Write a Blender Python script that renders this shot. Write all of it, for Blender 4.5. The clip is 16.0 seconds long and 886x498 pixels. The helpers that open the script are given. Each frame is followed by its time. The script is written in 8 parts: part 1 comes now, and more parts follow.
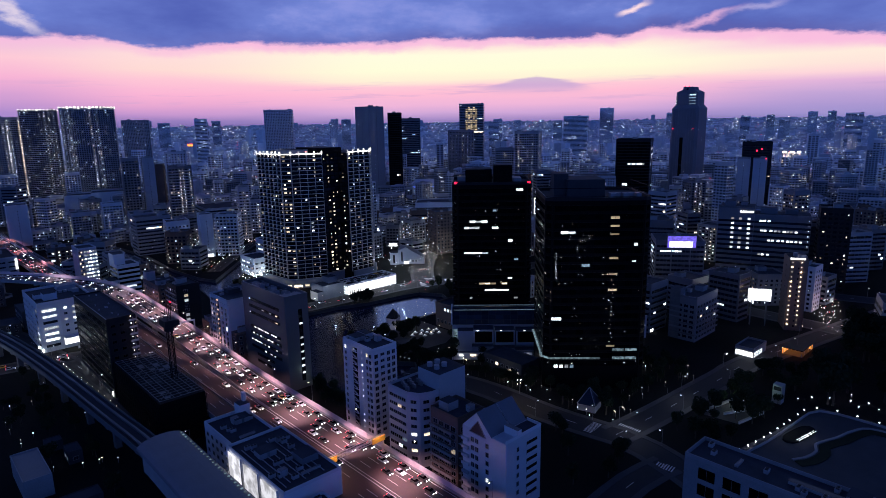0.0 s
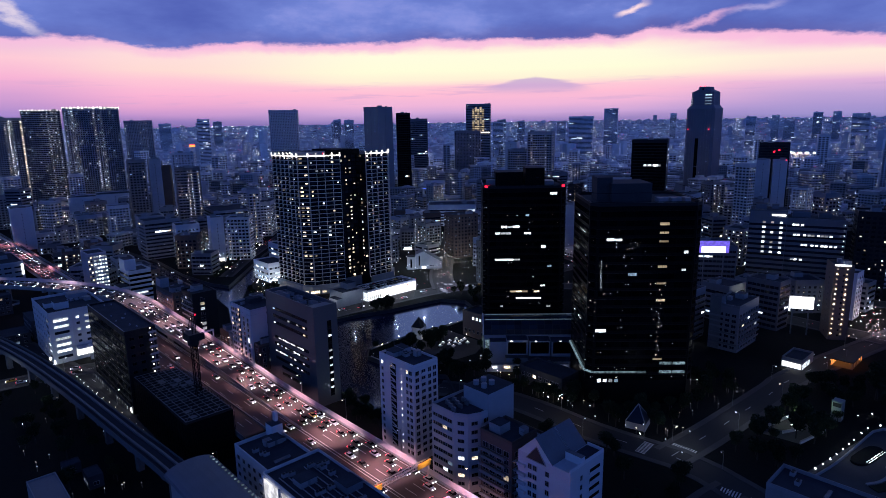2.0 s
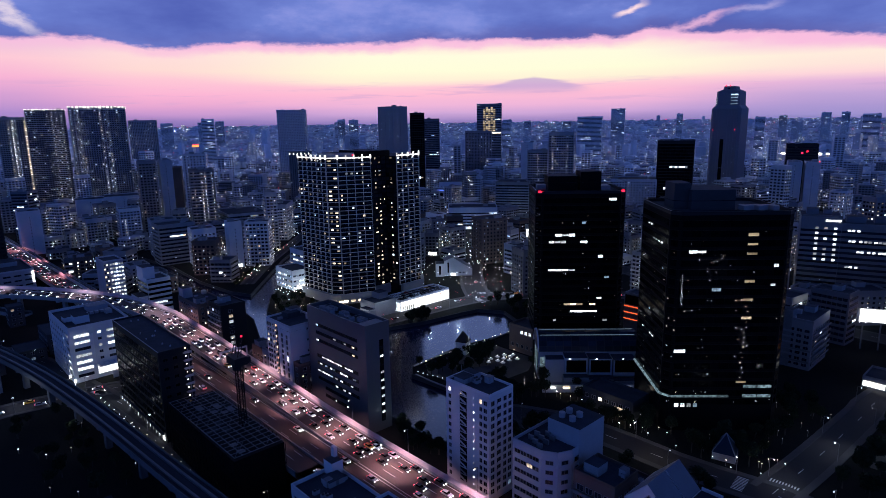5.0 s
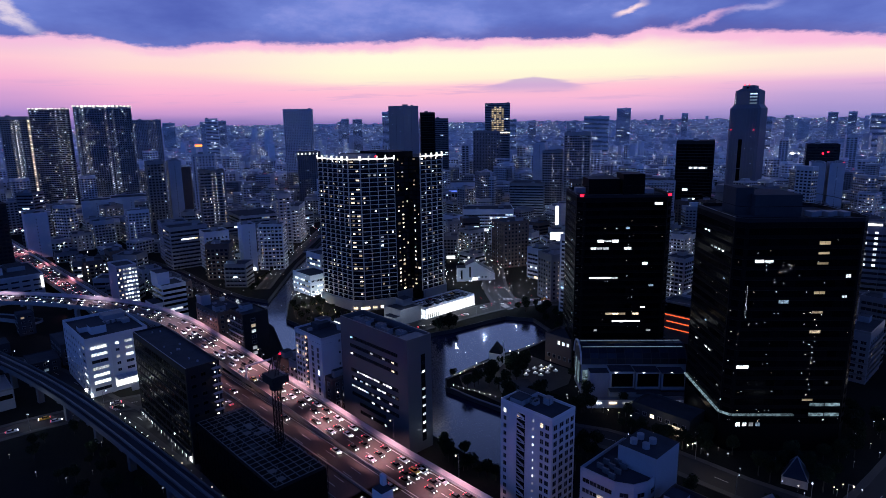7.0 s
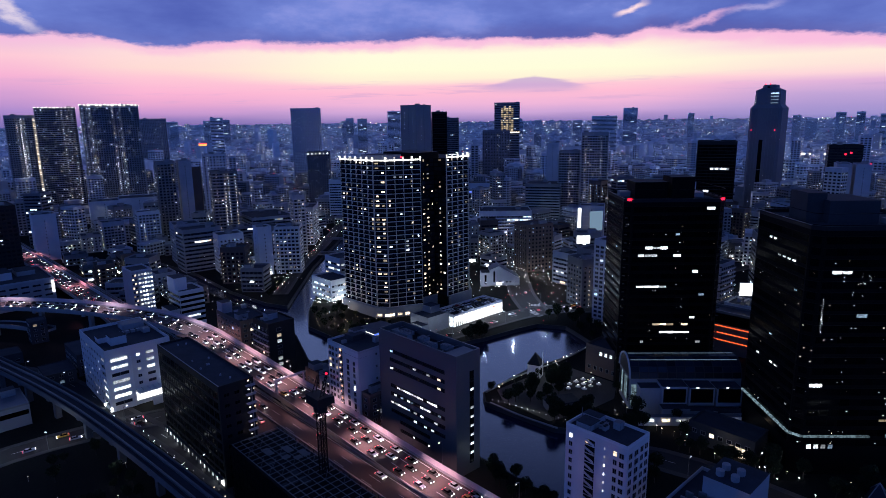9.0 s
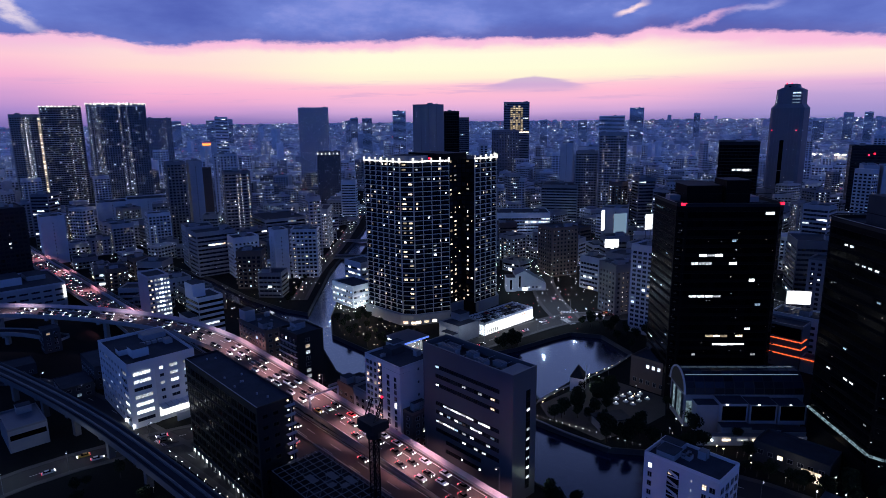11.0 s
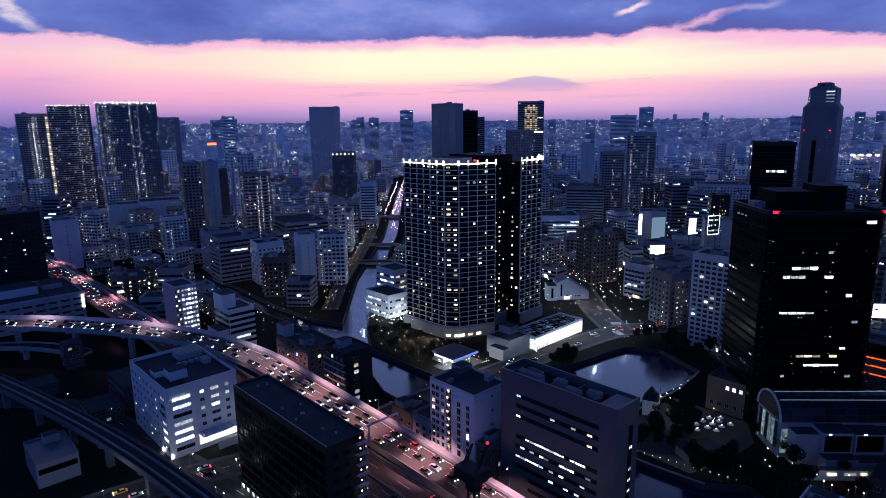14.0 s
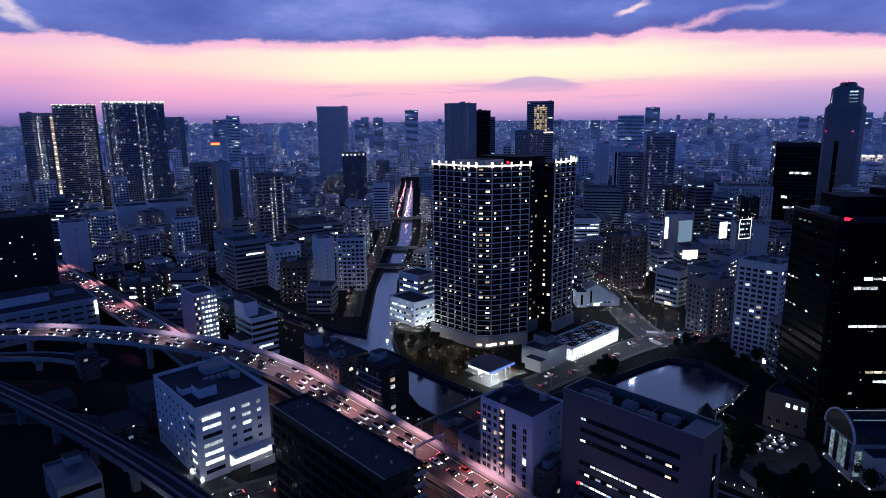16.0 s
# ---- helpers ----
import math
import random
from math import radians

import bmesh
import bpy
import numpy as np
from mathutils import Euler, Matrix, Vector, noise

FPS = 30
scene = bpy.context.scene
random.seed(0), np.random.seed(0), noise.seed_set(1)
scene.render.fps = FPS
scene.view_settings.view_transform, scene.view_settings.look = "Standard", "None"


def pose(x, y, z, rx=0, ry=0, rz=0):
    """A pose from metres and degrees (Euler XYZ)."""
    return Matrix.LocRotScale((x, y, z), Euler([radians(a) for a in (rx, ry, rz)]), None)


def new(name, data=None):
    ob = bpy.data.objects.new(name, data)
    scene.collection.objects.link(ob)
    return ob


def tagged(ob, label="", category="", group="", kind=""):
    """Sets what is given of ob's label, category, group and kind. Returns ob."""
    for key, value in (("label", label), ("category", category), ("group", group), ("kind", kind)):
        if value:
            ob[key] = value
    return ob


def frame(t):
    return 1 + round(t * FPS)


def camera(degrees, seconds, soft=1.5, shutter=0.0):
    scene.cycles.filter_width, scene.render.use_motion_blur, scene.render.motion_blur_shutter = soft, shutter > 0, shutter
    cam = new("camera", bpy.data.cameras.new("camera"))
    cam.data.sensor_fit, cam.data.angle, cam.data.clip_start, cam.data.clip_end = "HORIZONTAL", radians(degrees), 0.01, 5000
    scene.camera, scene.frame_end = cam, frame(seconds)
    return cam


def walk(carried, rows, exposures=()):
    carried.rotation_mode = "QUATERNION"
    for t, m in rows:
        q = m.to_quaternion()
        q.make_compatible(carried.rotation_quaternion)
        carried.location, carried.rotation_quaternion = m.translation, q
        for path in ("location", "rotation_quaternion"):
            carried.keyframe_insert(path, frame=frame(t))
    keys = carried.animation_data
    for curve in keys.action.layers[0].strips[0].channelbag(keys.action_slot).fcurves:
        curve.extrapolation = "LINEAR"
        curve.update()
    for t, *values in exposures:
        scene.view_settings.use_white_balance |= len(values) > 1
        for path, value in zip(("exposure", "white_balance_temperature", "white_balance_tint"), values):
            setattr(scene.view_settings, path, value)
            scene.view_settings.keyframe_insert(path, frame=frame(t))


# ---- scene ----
cam = camera(71.5, 16.0, soft=0.8)
METRES, EYE, TILT, LEAN, TURN = 197.9, 130.0, -3.4, 0.0, -43.0
ROWS = [
    (0.0, 0.0, 0.0, 0.0, -0.14, -8.42, 0.92),
    (0.5, -0.0221, 0.0205, 0.0017, -0.16, -8.41, 0.91),
    (1.0, -0.0443, 0.0411, 0.0035, -0.19, -8.4, 0.92),
    (1.5, -0.0665, 0.0618, 0.0051, -0.22, -8.4, 0.92),
    (2.0, -0.0888, 0.0829, 0.0066, -0.24, -8.38, 0.93),
    (2.5, -0.1114, 0.104, 0.0081, -0.27, -8.38, 0.93),
    (3.0, -0.1339, 0.1252, 0.0099, -0.3, -8.38, 0.93),
    (3.5, -0.1566, 0.1466, 0.0118, -0.32, -8.38, 0.93),
    (4.0, -0.1795, 0.1678, 0.0133, -0.35, -8.37, 0.92),
    (6.5, -0.2947, 0.2745, 0.0218, -0.41, -8.41, 0.84),
    (7.0, -0.3176, 0.2959, 0.0236, -0.42, -8.42, 0.84),
    (7.5, -0.3407, 0.3169, 0.0254, -0.42, -8.44, 0.81),
    (8.0, -0.3639, 0.3385, 0.027, -0.4, -8.46, 0.79),
    (8.5, -0.3868, 0.3597, 0.029, -0.38, -8.47, 0.78),
    (9.0, -0.41, 0.3809, 0.0304, -0.37, -8.47, 0.75),
    (11.5, -0.527, 0.4879, 0.0373, -0.36, -8.5, 0.67),
    (12.0, -0.5501, 0.5091, 0.0388, -0.36, -8.51, 0.68),
    (12.5, -0.5733, 0.5303, 0.0404, -0.34, -8.52, 0.68),
    (13.0, -0.5965, 0.5515, 0.042, -0.36, -8.52, 0.66),
    (13.5, -0.6194, 0.5723, 0.0436, -0.36, -8.53, 0.65),
    (14.0, -0.6422, 0.5937, 0.0453, -0.35, -8.54, 0.66),
    (14.5, -0.6652, 0.6149, 0.0465, -0.35, -8.53, 0.62),
    (15.0, -0.6879, 0.6355, 0.0482, -0.34, -8.54, 0.62),
    (15.5, -0.7109, 0.6567, 0.0489, -0.35, -8.53, 0.59),
    (16.0, -0.7339, 0.6773, 0.0505, -0.36, -8.53, 0.58),
]
walk(cam, [(t, pose(0, 0, EYE, TILT, LEAN, TURN) @ pose(METRES * x, METRES * y, METRES * z, 90 + pitch, roll, yaw)) for t, x, y, z, yaw, pitch, roll in ROWS])

# ---------------------------------------------------------------- sky and light
def lin(r, g, b):
    """sRGB bytes to linear rgb"""
    return tuple((c / 255 / 12.92) if c / 255 <= 0.04045 else ((c / 255 + 0.055) / 1.055) ** 2.4 for c in (r, g, b))


class Nodes:
    def __init__(self, tree):
        self.t = tree
        tree.nodes.clear()

    def add(self, kind, **props):
        n = self.t.nodes.new(kind)
        for k, v in props.items():
            if k == "op":
                n.operation = v
            elif k == "blend":
                n.blend_type = v
            elif k == "interp":
                n.interpolation_type = v
            elif k == "dim":
                n.noise_dimensions = v
        return n

    def put(self, sock, v):
        if isinstance(v, bpy.types.NodeSocket):
            self.t.links.new(v, sock)
        elif v is not None:
            sock.default_value = v

    def math(self, op, a, b=None, c=None, clamp=False):
        n = self.add("ShaderNodeMath", op=op)
        n.use_clamp = clamp
        for s, v in zip(n.inputs, (a, b, c)):
            self.put(s, v)
        return n.outputs[0]

    def step(self, v, a, b, lo=0.0, hi=1.0):
        n = self.add("ShaderNodeMapRange", interp="SMOOTHSTEP")
        for s, x in zip(n.inputs, (v, a, b, lo, hi)):
            self.put(s, x)
        return n.outputs[0]

    def dot(self, a, b):
        n = self.add("ShaderNodeVectorMath", op="DOT_PRODUCT")
        self.put(n.inputs[0], a)
        self.put(n.inputs[1], b)
        return n.outputs["Value"]

    def noise(self, vec, scale, detail=4.0, rough=0.55):
        n = self.add("ShaderNodeTexNoise")
        self.put(n.inputs["Vector"], vec)
        self.put(n.inputs["Scale"], scale)
        self.put(n.inputs["Detail"], detail)
        self.put(n.inputs["Roughness"], rough)
        return n.outputs["Fac"]

    def mix(self, f, a, b, blend="MIX"):
        n = self.add("ShaderNodeMix", blend=blend)
        n.data_type = "RGBA"
        self.put(n.inputs[0], f)
        for s, v in ((n.inputs[6], a), (n.inputs[7], b)):
            self.put(s, (*v, 1) if isinstance(v, tuple) and len(v) == 3 else v)
        return n.outputs[2]

    def ramp(self, f, stops):
        n = self.add("ShaderNodeValToRGB")
        self.put(n.inputs[0], f)
        e = n.color_ramp.elements
        while len(e) < len(stops):
            e.new(0.5)
        for el, (p, c) in zip(e, stops):
            el.position, el.color = p, (*c, 1)
        return n.outputs[0]

    def xyz(self, x, y, z):
        n = self.add("ShaderNodeCombineXYZ")
        for s, v in zip(n.inputs, (x, y, z)):
            self.put(s, v)
        return n.outputs[0]


SKY_SIDE, SKY_AHEAD = (0.731, -0.682, 0.0), (0.682, 0.731, 0.0)
world = bpy.data.worlds.new("dusk_sky")
scene.world = world
world.use_nodes = True
w = Nodes(world.node_tree)
way = w.add("ShaderNodeTexCoord").outputs["Generated"]
side, ahead = w.dot(way, SKY_SIDE), w.dot(way, SKY_AHEAD)
up = w.dot(way, (0.0, 0.0, 1.0))


def heights(stops):
    """ramp stops from the sine of the elevation"""
    return [((z + 0.06) / 0.30, lin(*c)) for z, c in stops]


upn = w.math("DIVIDE", w.math("ADD", up, 0.06), 0.30)
flat = w.xyz(w.math("MULTIPLY", side, 1.0), w.math("MULTIPLY", up, 9.0), 0.3)
wisp = w.math("SUBTRACT", w.noise(flat, 3.2, 5.0), 0.5)
upw = w.math("ADD", upn, w.math("MULTIPLY", wisp, 0.045))
mauve = w.ramp(upw, heights([(-0.03, (60, 60, 114)), (-0.008, (100, 94, 158)), (0.004, (142, 122, 190)), (0.018, (172, 140, 206)), (0.042, (216, 162, 212)), (0.064, (248, 180, 214)), (0.090, (254, 202, 216)), (0.122, (226, 192, 226))]))
pink = w.ramp(upw, heights([(-0.03, (62, 62, 116)), (-0.008, (106, 96, 160)), (0.003, (150, 126, 190)), (0.014, (200, 152, 208)), (0.028, (236, 170, 211)), (0.044, (252, 182, 214)), (0.062, (255, 198, 215)), (0.076, (255, 220, 214)), (0.098, (255, 222, 220)), (0.118, (250, 204, 224))]))
glow = w.ramp(upw, heights([(-0.03, (64, 64, 118)), (-0.010, (112, 104, 166)), (0.000, (156, 134, 194)), (0.011, (206, 166, 216)), (0.024, (240, 182, 218)), (0.042, (255, 190, 214)), (0.054, (255, 202, 216)), (0.063, (255, 242, 216)), (0.076, (255, 254, 220)), (0.098, (255, 253, 224)), (0.108, (255, 236, 222)), (0.122, (250, 204, 226))]))
dull = w.ramp(upw, heights([(-0.03, (60, 64, 120)), (-0.010, (112, 114, 176)), (0.002, (158, 146, 206)), (0.013, (172, 152, 210)), (0.028, (194, 164, 215)), (0.044, (228, 182, 220)), (0.054, (254, 214, 220)), (0.066, (255, 230, 220)), (0.080, (255, 236, 222)), (0.096, (250, 192, 224))]))
low = w.mix(w.step(side, -0.57, -0.40), mauve, pink)
low = w.mix(w.step(side, -0.42, -0.08), low, glow)
low = w.mix(w.step(side, 0.26, 0.54), low, dull)
# the small hill-shaped cloud low over the horizon, and thin bars of cloud beside it
hx = w.math("ABSOLUTE", w.math("DIVIDE", w.math("SUBTRACT", side, 0.149), 0.078))
hump = w.math("SUBTRACT", 0.0655, w.math("ADD", w.math("MULTIPLY", hx, 0.009), w.math("MULTIPLY", w.math("MULTIPLY", hx, hx), 0.006)))
hump = w.math("ADD", hump, w.math("MULTIPLY", w.math("SUBTRACT", w.noise(flat, 14.0, 4.0), 0.5), 0.012))
hill = w.math("MULTIPLY", w.step(w.math("SUBTRACT", hump, up), -0.001, 0.005), w.math("MULTIPLY", w.step(up, 0.034, 0.052), w.step(hx, 1.25, 0.6)))
low = w.mix(w.math("MULTIPLY", hill, 0.78), low, lin(196, 166, 214))
bars = w.noise(w.xyz(w.math("MULTIPLY", side, 2.6), w.math("MULTIPLY", up, 34.0), 7.0), 3.4, 4.0, 0.6)
bars = w.math("MULTIPLY", w.step(bars, 0.53, 0.70), w.math("MULTIPLY", w.step(up, 0.020, 0.034), w.step(up, 0.068, 0.050)))
low = w.mix(w.math("MULTIPLY", bars, 0.42), low, lin(200, 164, 212))
# the cloud deck with its uneven lower edge and the pink light along it
big = w.noise(w.xyz(w.math("MULTIPLY", side, 1.0), w.math("MULTIPLY", up, 3.5), 2.0), 5.0, 6.0, 0.6)
fray = w.noise(w.xyz(w.math("MULTIPLY", side, 1.0), w.math("MULTIPLY", up, 2.2), 5.0), 24.0, 5.0, 0.65)
EDGE = [(-0.58, 0.110), (-0.535, 0.112), (-0.514, 0.1171), (-0.459, 0.1161), (-0.418, 0.1077), (-0.375, 0.1055), (-0.302, 0.1161), (-0.219, 0.1129), (-0.16, 0.1140), (-0.08, 0.116), (-0.017, 0.1213),
        (0.041, 0.1181), (0.085, 0.1221), (0.19, 0.1182), (0.281, 0.1183), (0.311, 0.1270), (0.368, 0.1180), (0.447, 0.1139), (0.501, 0.1058), (0.57, 0.0973)]
level = w.ramp(w.math("DIVIDE", w.math("ADD", side, 0.6), 1.2), [((a + 0.6) / 1.2, ((b - 0.09) / 0.05,) * 3) for a, b in EDGE])
edge = w.math("ADD", w.math("MULTIPLY", level, 0.05), 0.0895)
edge = w.math("ADD", edge, w.math("MULTIPLY", w.math("SUBTRACT", fray, 0.5), 0.020))
edge = w.math("ADD", edge, w.math("MULTIPLY", w.math("SUBTRACT", big, 0.5), 0.010))
fringe = w.math("MULTIPLY", w.step(w.math("SUBTRACT", edge, up), 0.017, 0.002), w.step(big, 0.30, 0.55, 0.45, 0.95))
low = w.mix(fringe, low, lin(250, 190, 224))
deck = w.step(w.math("SUBTRACT", up, edge), -0.0025, 0.0055)
body = w.noise(w.xyz(w.math("MULTIPLY", side, 1.0), w.math("MULTIPLY", up, 2.6), 4.1), 4.5, 6.0, 0.55)
cloud = w.mix(w.step(body, 0.25, 0.75), lin(80, 96, 180), lin(118, 138, 218))
cloud = w.mix(w.math("MULTIPLY", w.step(w.math("SUBTRACT", up, edge), 0.026, 0.0), w.step(side, -0.5, 0.1, 0.35, 0.8)), cloud, lin(96, 98, 172))
cloud = w.mix(w.math("MULTIPLY", w.step(w.math("ADD", body, w.math("MULTIPLY", fray, 0.4)), 0.74, 0.98), 0.7), cloud, lin(146, 154, 226))


tear = w.noise(w.xyz(w.math("MULTIPLY", side, 1.0), w.math("MULTIPLY", up, 1.8), 9.0), 15.0, 6.0, 0.6)


def streak(under, s0, u0, s1, u1, width, colour, amount):
    """a torn bright gap in the deck between two directions"""
    dx, dy = s1 - s0, u1 - u0
    ll = dx * dx + dy * dy
    k = w.math("ADD", w.math("MULTIPLY", w.math("SUBTRACT", side, s0), dx / ll), w.math("MULTIPLY", w.math("SUBTRACT", up, u0), dy / ll))
    off = w.math("ADD", w.math("MULTIPLY", w.math("SUBTRACT", side, s0), -dy / ll ** 0.5), w.math("MULTIPLY", w.math("SUBTRACT", up, u0), dx / ll ** 0.5))
    off = w.math("ABSOLUTE", w.math("ADD", off, w.math("MULTIPLY", w.math("SUBTRACT", tear, 0.5), width * 5.0)))
    m = w.math("MULTIPLY", w.step(off, width * 1.15, 0.0), w.math("MULTIPLY", w.math("MULTIPLY", w.step(k, -0.15, 0.3), w.step(k, 1.15, 0.6)), w.step(fray, 0.25, 0.5, 0.35, 1.0)))
    return w.mix(w.math("MULTIPLY", m, amount), under, colour)


view = w.mix(deck, low, cloud)
view = streak(view, 0.262, 0.1465, 0.303, 0.1665, 0.0058, lin(254, 222, 230), 1.0)
view = streak(view, 0.318, 0.119, 0.418, 0.1455, 0.0080, lin(240, 186, 222), 0.8)
view = streak(view, 0.405, 0.140, 0.470, 0.152, 0.0060, lin(190, 180, 228), 0.6)
view = streak(view, -0.566, 0.160, -0.512, 0.122, 0.0100, lin(226, 212, 232), 0.9)
# towards the zenith and behind, the blue of late dusk
high = w.mix(w.step(up, 0.36, 0.60), lin(142, 168, 246), lin(22, 37, 86))
back = w.mix(w.step(up, 0.30, 0.70), lin(66, 106, 202), lin(22, 37, 86))
whole = w.mix(w.step(up, 0.20, 0.30), view, high)
whole = w.mix(w.step(ahead, 0.30, 0.76), back, whole)
bg = w.add("ShaderNodeBackground")
w.put(bg.inputs[0], whole)
bg.inputs[1].default_value = 1.0
wo = w.add("ShaderNodeOutputWorld")
w.t.links.new(bg.outputs[0], wo.inputs[0])


def lamp(name, kind, m, power, colour, size=1.0, spot=140):
    d = bpy.data.lights.new(name, kind)
    d.energy, d.color = power, colour
    if kind == "SPOT":
        d.spot_size, d.spot_blend, d.shadow_soft_size = radians(spot), 0.6, size
    elif kind == "AREA":
        d.size = size
    else:
        d.shadow_soft_size = size
    ob = new(name, d)
    ob.matrix_world = m
    return ob


ROAD_LAMP_Y = [80, 115, 150, 185, 220, 255, 290, 325, 360, 395, 430]
for y in ROAD_LAMP_Y:
    lamp("road_light", "SPOT", pose(118.5, y, 20.5 + max(0, y - 270) * 0.05, 0, -8, 0), 17000, (1.0, 0.56, 0.66), 0.5, 112)
    lamp("road_light", "SPOT", pose(104, y + 14, 21, 0, 0, 0), 1500, (1.0, 0.52, 0.38), 0.5, 130)
for x, y, z in [(118, 455, 27), (92, 528, 27), (50, 588, 27), (8, 628, 27)]:
    lamp("road_light", "SPOT", pose(x, y, z), 8600, (0.94, 0.72, 0.95), 0.5, 140)
# added pink spots over the far stretch, in place of car light on it
for y in [560, 640, 720, 800]:
    lamp("road_light", "SPOT", pose(101, y, 21), 23000, (1.0, 0.40, 0.52), 0.5, 108)
for x, y, e, c in [(205, 165, 700, (1, 0.86, 0.7)), (222, 122, 900, (0.8, 0.9, 1)), (262, 117, 900, (0.8, 0.9, 1)), (322, 112, 500, (0.85, 0.9, 1)), (336, 370, 12000, (0.54, 0.70, 1)), (352, 392, 8000, (0.54, 0.7, 1)), (300, 369, 12000, (0.56, 0.72, 1)), (352, 347, 12000, (0.54, 0.7, 1)),
                   (275, 372, 5500, (0.62, 0.77, 1)), (240, 376, 4200, (0.62, 0.77, 1)), (60, 398, 420, (0.85, 0.92, 1)), (36, 398, 800, (0.8, 0.9, 1)), (-4, 396, 1100, (0.75, 0.9, 1)), (44, 350, 160, (0.9, 0.95, 1)), (40, 336, 140, (1, 0.95, 0.9)), (92, 388, 900, (0.9, 0.95, 1)), (86, 403, 520, (0.88, 0.94, 1)), (57, 414, 60, (0.85, 0.92, 1)), (66, 374, 60, (0.8, 0.9, 1)), (66, 345, 60, (0.8, 0.9, 1)), (272, 101, 420, (0.8, 1.0, 0.7)), (288, 90, 160, (0.7, 1.0, 0.6)), (16, 400, 900, (0.75, 0.9, 1)), 
                   (222, 196, 140, (1, 0.9, 0.75)), (157, 229, 260, (0.4, 1.0, 0.42)), (146, 254, 160, (0.85, 1.0, 0.9)), (231, 286, 260, (1, 0.9, 0.8)), (246, 283, 260, (0.8, 0.9, 1)), (222, 262, 260, (0.8, 0.9, 1)), (248, 256, 220, (0.85, 1, 0.85)), (190, 182, 500, (0.9, 0.95, 1)), (225, 470, 1300, (0.85, 0.92, 1)), (225, 286, 500, (0.85, 0.9, 1)), (262, 75, 600, (0.8, 0.9, 1))]:
    lamp("street_light", "SPOT" if e > 2000 else "POINT", pose(x, y, 18 if e > 2000 else 7.5), e, c, 0.4, 152)

# added point lights at guessed spots, without fittings, to brighten the streets
POOLS = [(246, 640, 1500, 0), (228, 690, 900, 1), (292, 700, 1300, 0), (262, 765, 1500, 0), (330, 800, 1500, 1), (210, 755, 900, 0), (370, 900, 2000, 0), (300, 930, 800, 0), (226, 880, 700, 0), (420, 560, 1600, 0), (470, 500, 1500, 0), (455, 420, 1500, 1),
         (410, 410, 1300, 0), (520, 560, 1800, 0), (590, 480, 1800, 0), (560, 350, 1500, 1), (470, 290, 1200, 0), (640, 600, 2000, 0), (700, 700, 2200, 1), (440, 150, 700, 0), (452, 112, 1500, 2), (428, 104, 700, 2), (560, 240, 1400, 0), (380, 270, 700, 1), (180, 640, 700, 1), (160, 580, 600, 0), (226, 484, 1800, 0), (242, 482, 1500, 0), (224, 505, 1200, 0), (336, 424, 2200, 0), (344, 452, 1800, 0), (330, 396, 1500, 0), (300, 480, 1400, 0), (352, 500, 1600, 0), (282, 560, 1500, 0), (316, 580, 1300, 1),
         (176, 1040, 2600, 1), (196, 1110, 3000, 1), (246, 1118, 2600, 0), (430, 640, 1600, 0), (500, 700, 1800, 0), (390, 620, 1400, 1)]
for x, y, e, k in POOLS:
    lamp("street_light", "POINT", pose(x, y, 8), e, ((0.55, 0.74, 1), (1, 0.84, 0.64), (1, 0.7, 0.76))[k], 0.5)
for x, y in ((205, 428), (218, 441), (204, 452), (226, 460), (214, 472), (230, 424)):
    lamp("garden_light", "POINT", pose(x, y, 1.4), 420, (1, 0.86, 0.62), 0.3)

# ---------------------------------------------------------------- materials
MATS = {}


def surface(name, base, rough=0.85, metal=0.0, stain=0.35, grain=0.2, scale=0.12, fine=2.5, bump=0.15, spec=0.5, piece=0.0):
    """A weathered opaque surface: large stains, fine grain, relief, and a shift from piece to piece."""
    m = bpy.data.materials.new(name)
    m.use_nodes = True
    n = Nodes(m.node_tree)
    co = n.add("ShaderNodeTexCoord").outputs["Object"]
    big, small = n.noise(co, scale, 5.0, 0.6), n.noise(co, fine, 3.0)
    tone = n.math("ADD", n.math("MULTIPLY", n.math("SUBTRACT", big, 0.5), 2 * stain), n.math("MULTIPLY", n.math("SUBTRACT", small, 0.5), 2 * grain))
    if piece:
        rnd = n.math("SUBTRACT", n.add("ShaderNodeObjectInfo").outputs["Random"], 0.5)
        tone = n.math("ADD", tone, n.math("MULTIPLY", rnd, 2 * piece))
    tone = n.math("ADD", tone, 1.0)
    tone = n.math("MAXIMUM", tone, 0.15)
    col = n.add("ShaderNodeVectorMath", op="SCALE")
    col.inputs[0].default_value = base
    n.put(col.inputs["Scale"], tone)
    b = n.add("ShaderNodeBsdfPrincipled")
    n.put(b.inputs["Base Color"], col.outputs[0])
    n.put(b.inputs["Roughness"], n.math("ADD", rough, n.math("MULTIPLY", n.math("SUBTRACT", big, 0.5), 0.2), clamp=True))
    b.inputs["Metallic"].default_value = metal
    b.inputs["Specular IOR Level"].default_value = spec
    if bump:
        bp = n.add("ShaderNodeBump")
        bp.inputs["Strength"].default_value = bump
        bp.inputs["Distance"].default_value = 0.1
        n.put(bp.inputs["Height"], small)
        n.put(b.inputs["Normal"], bp.outputs[0])
    o = n.add("ShaderNodeOutputMaterial")
    n.t.links.new(b.outputs[0], o.inputs[0])
    MATS[name] = m
    return m


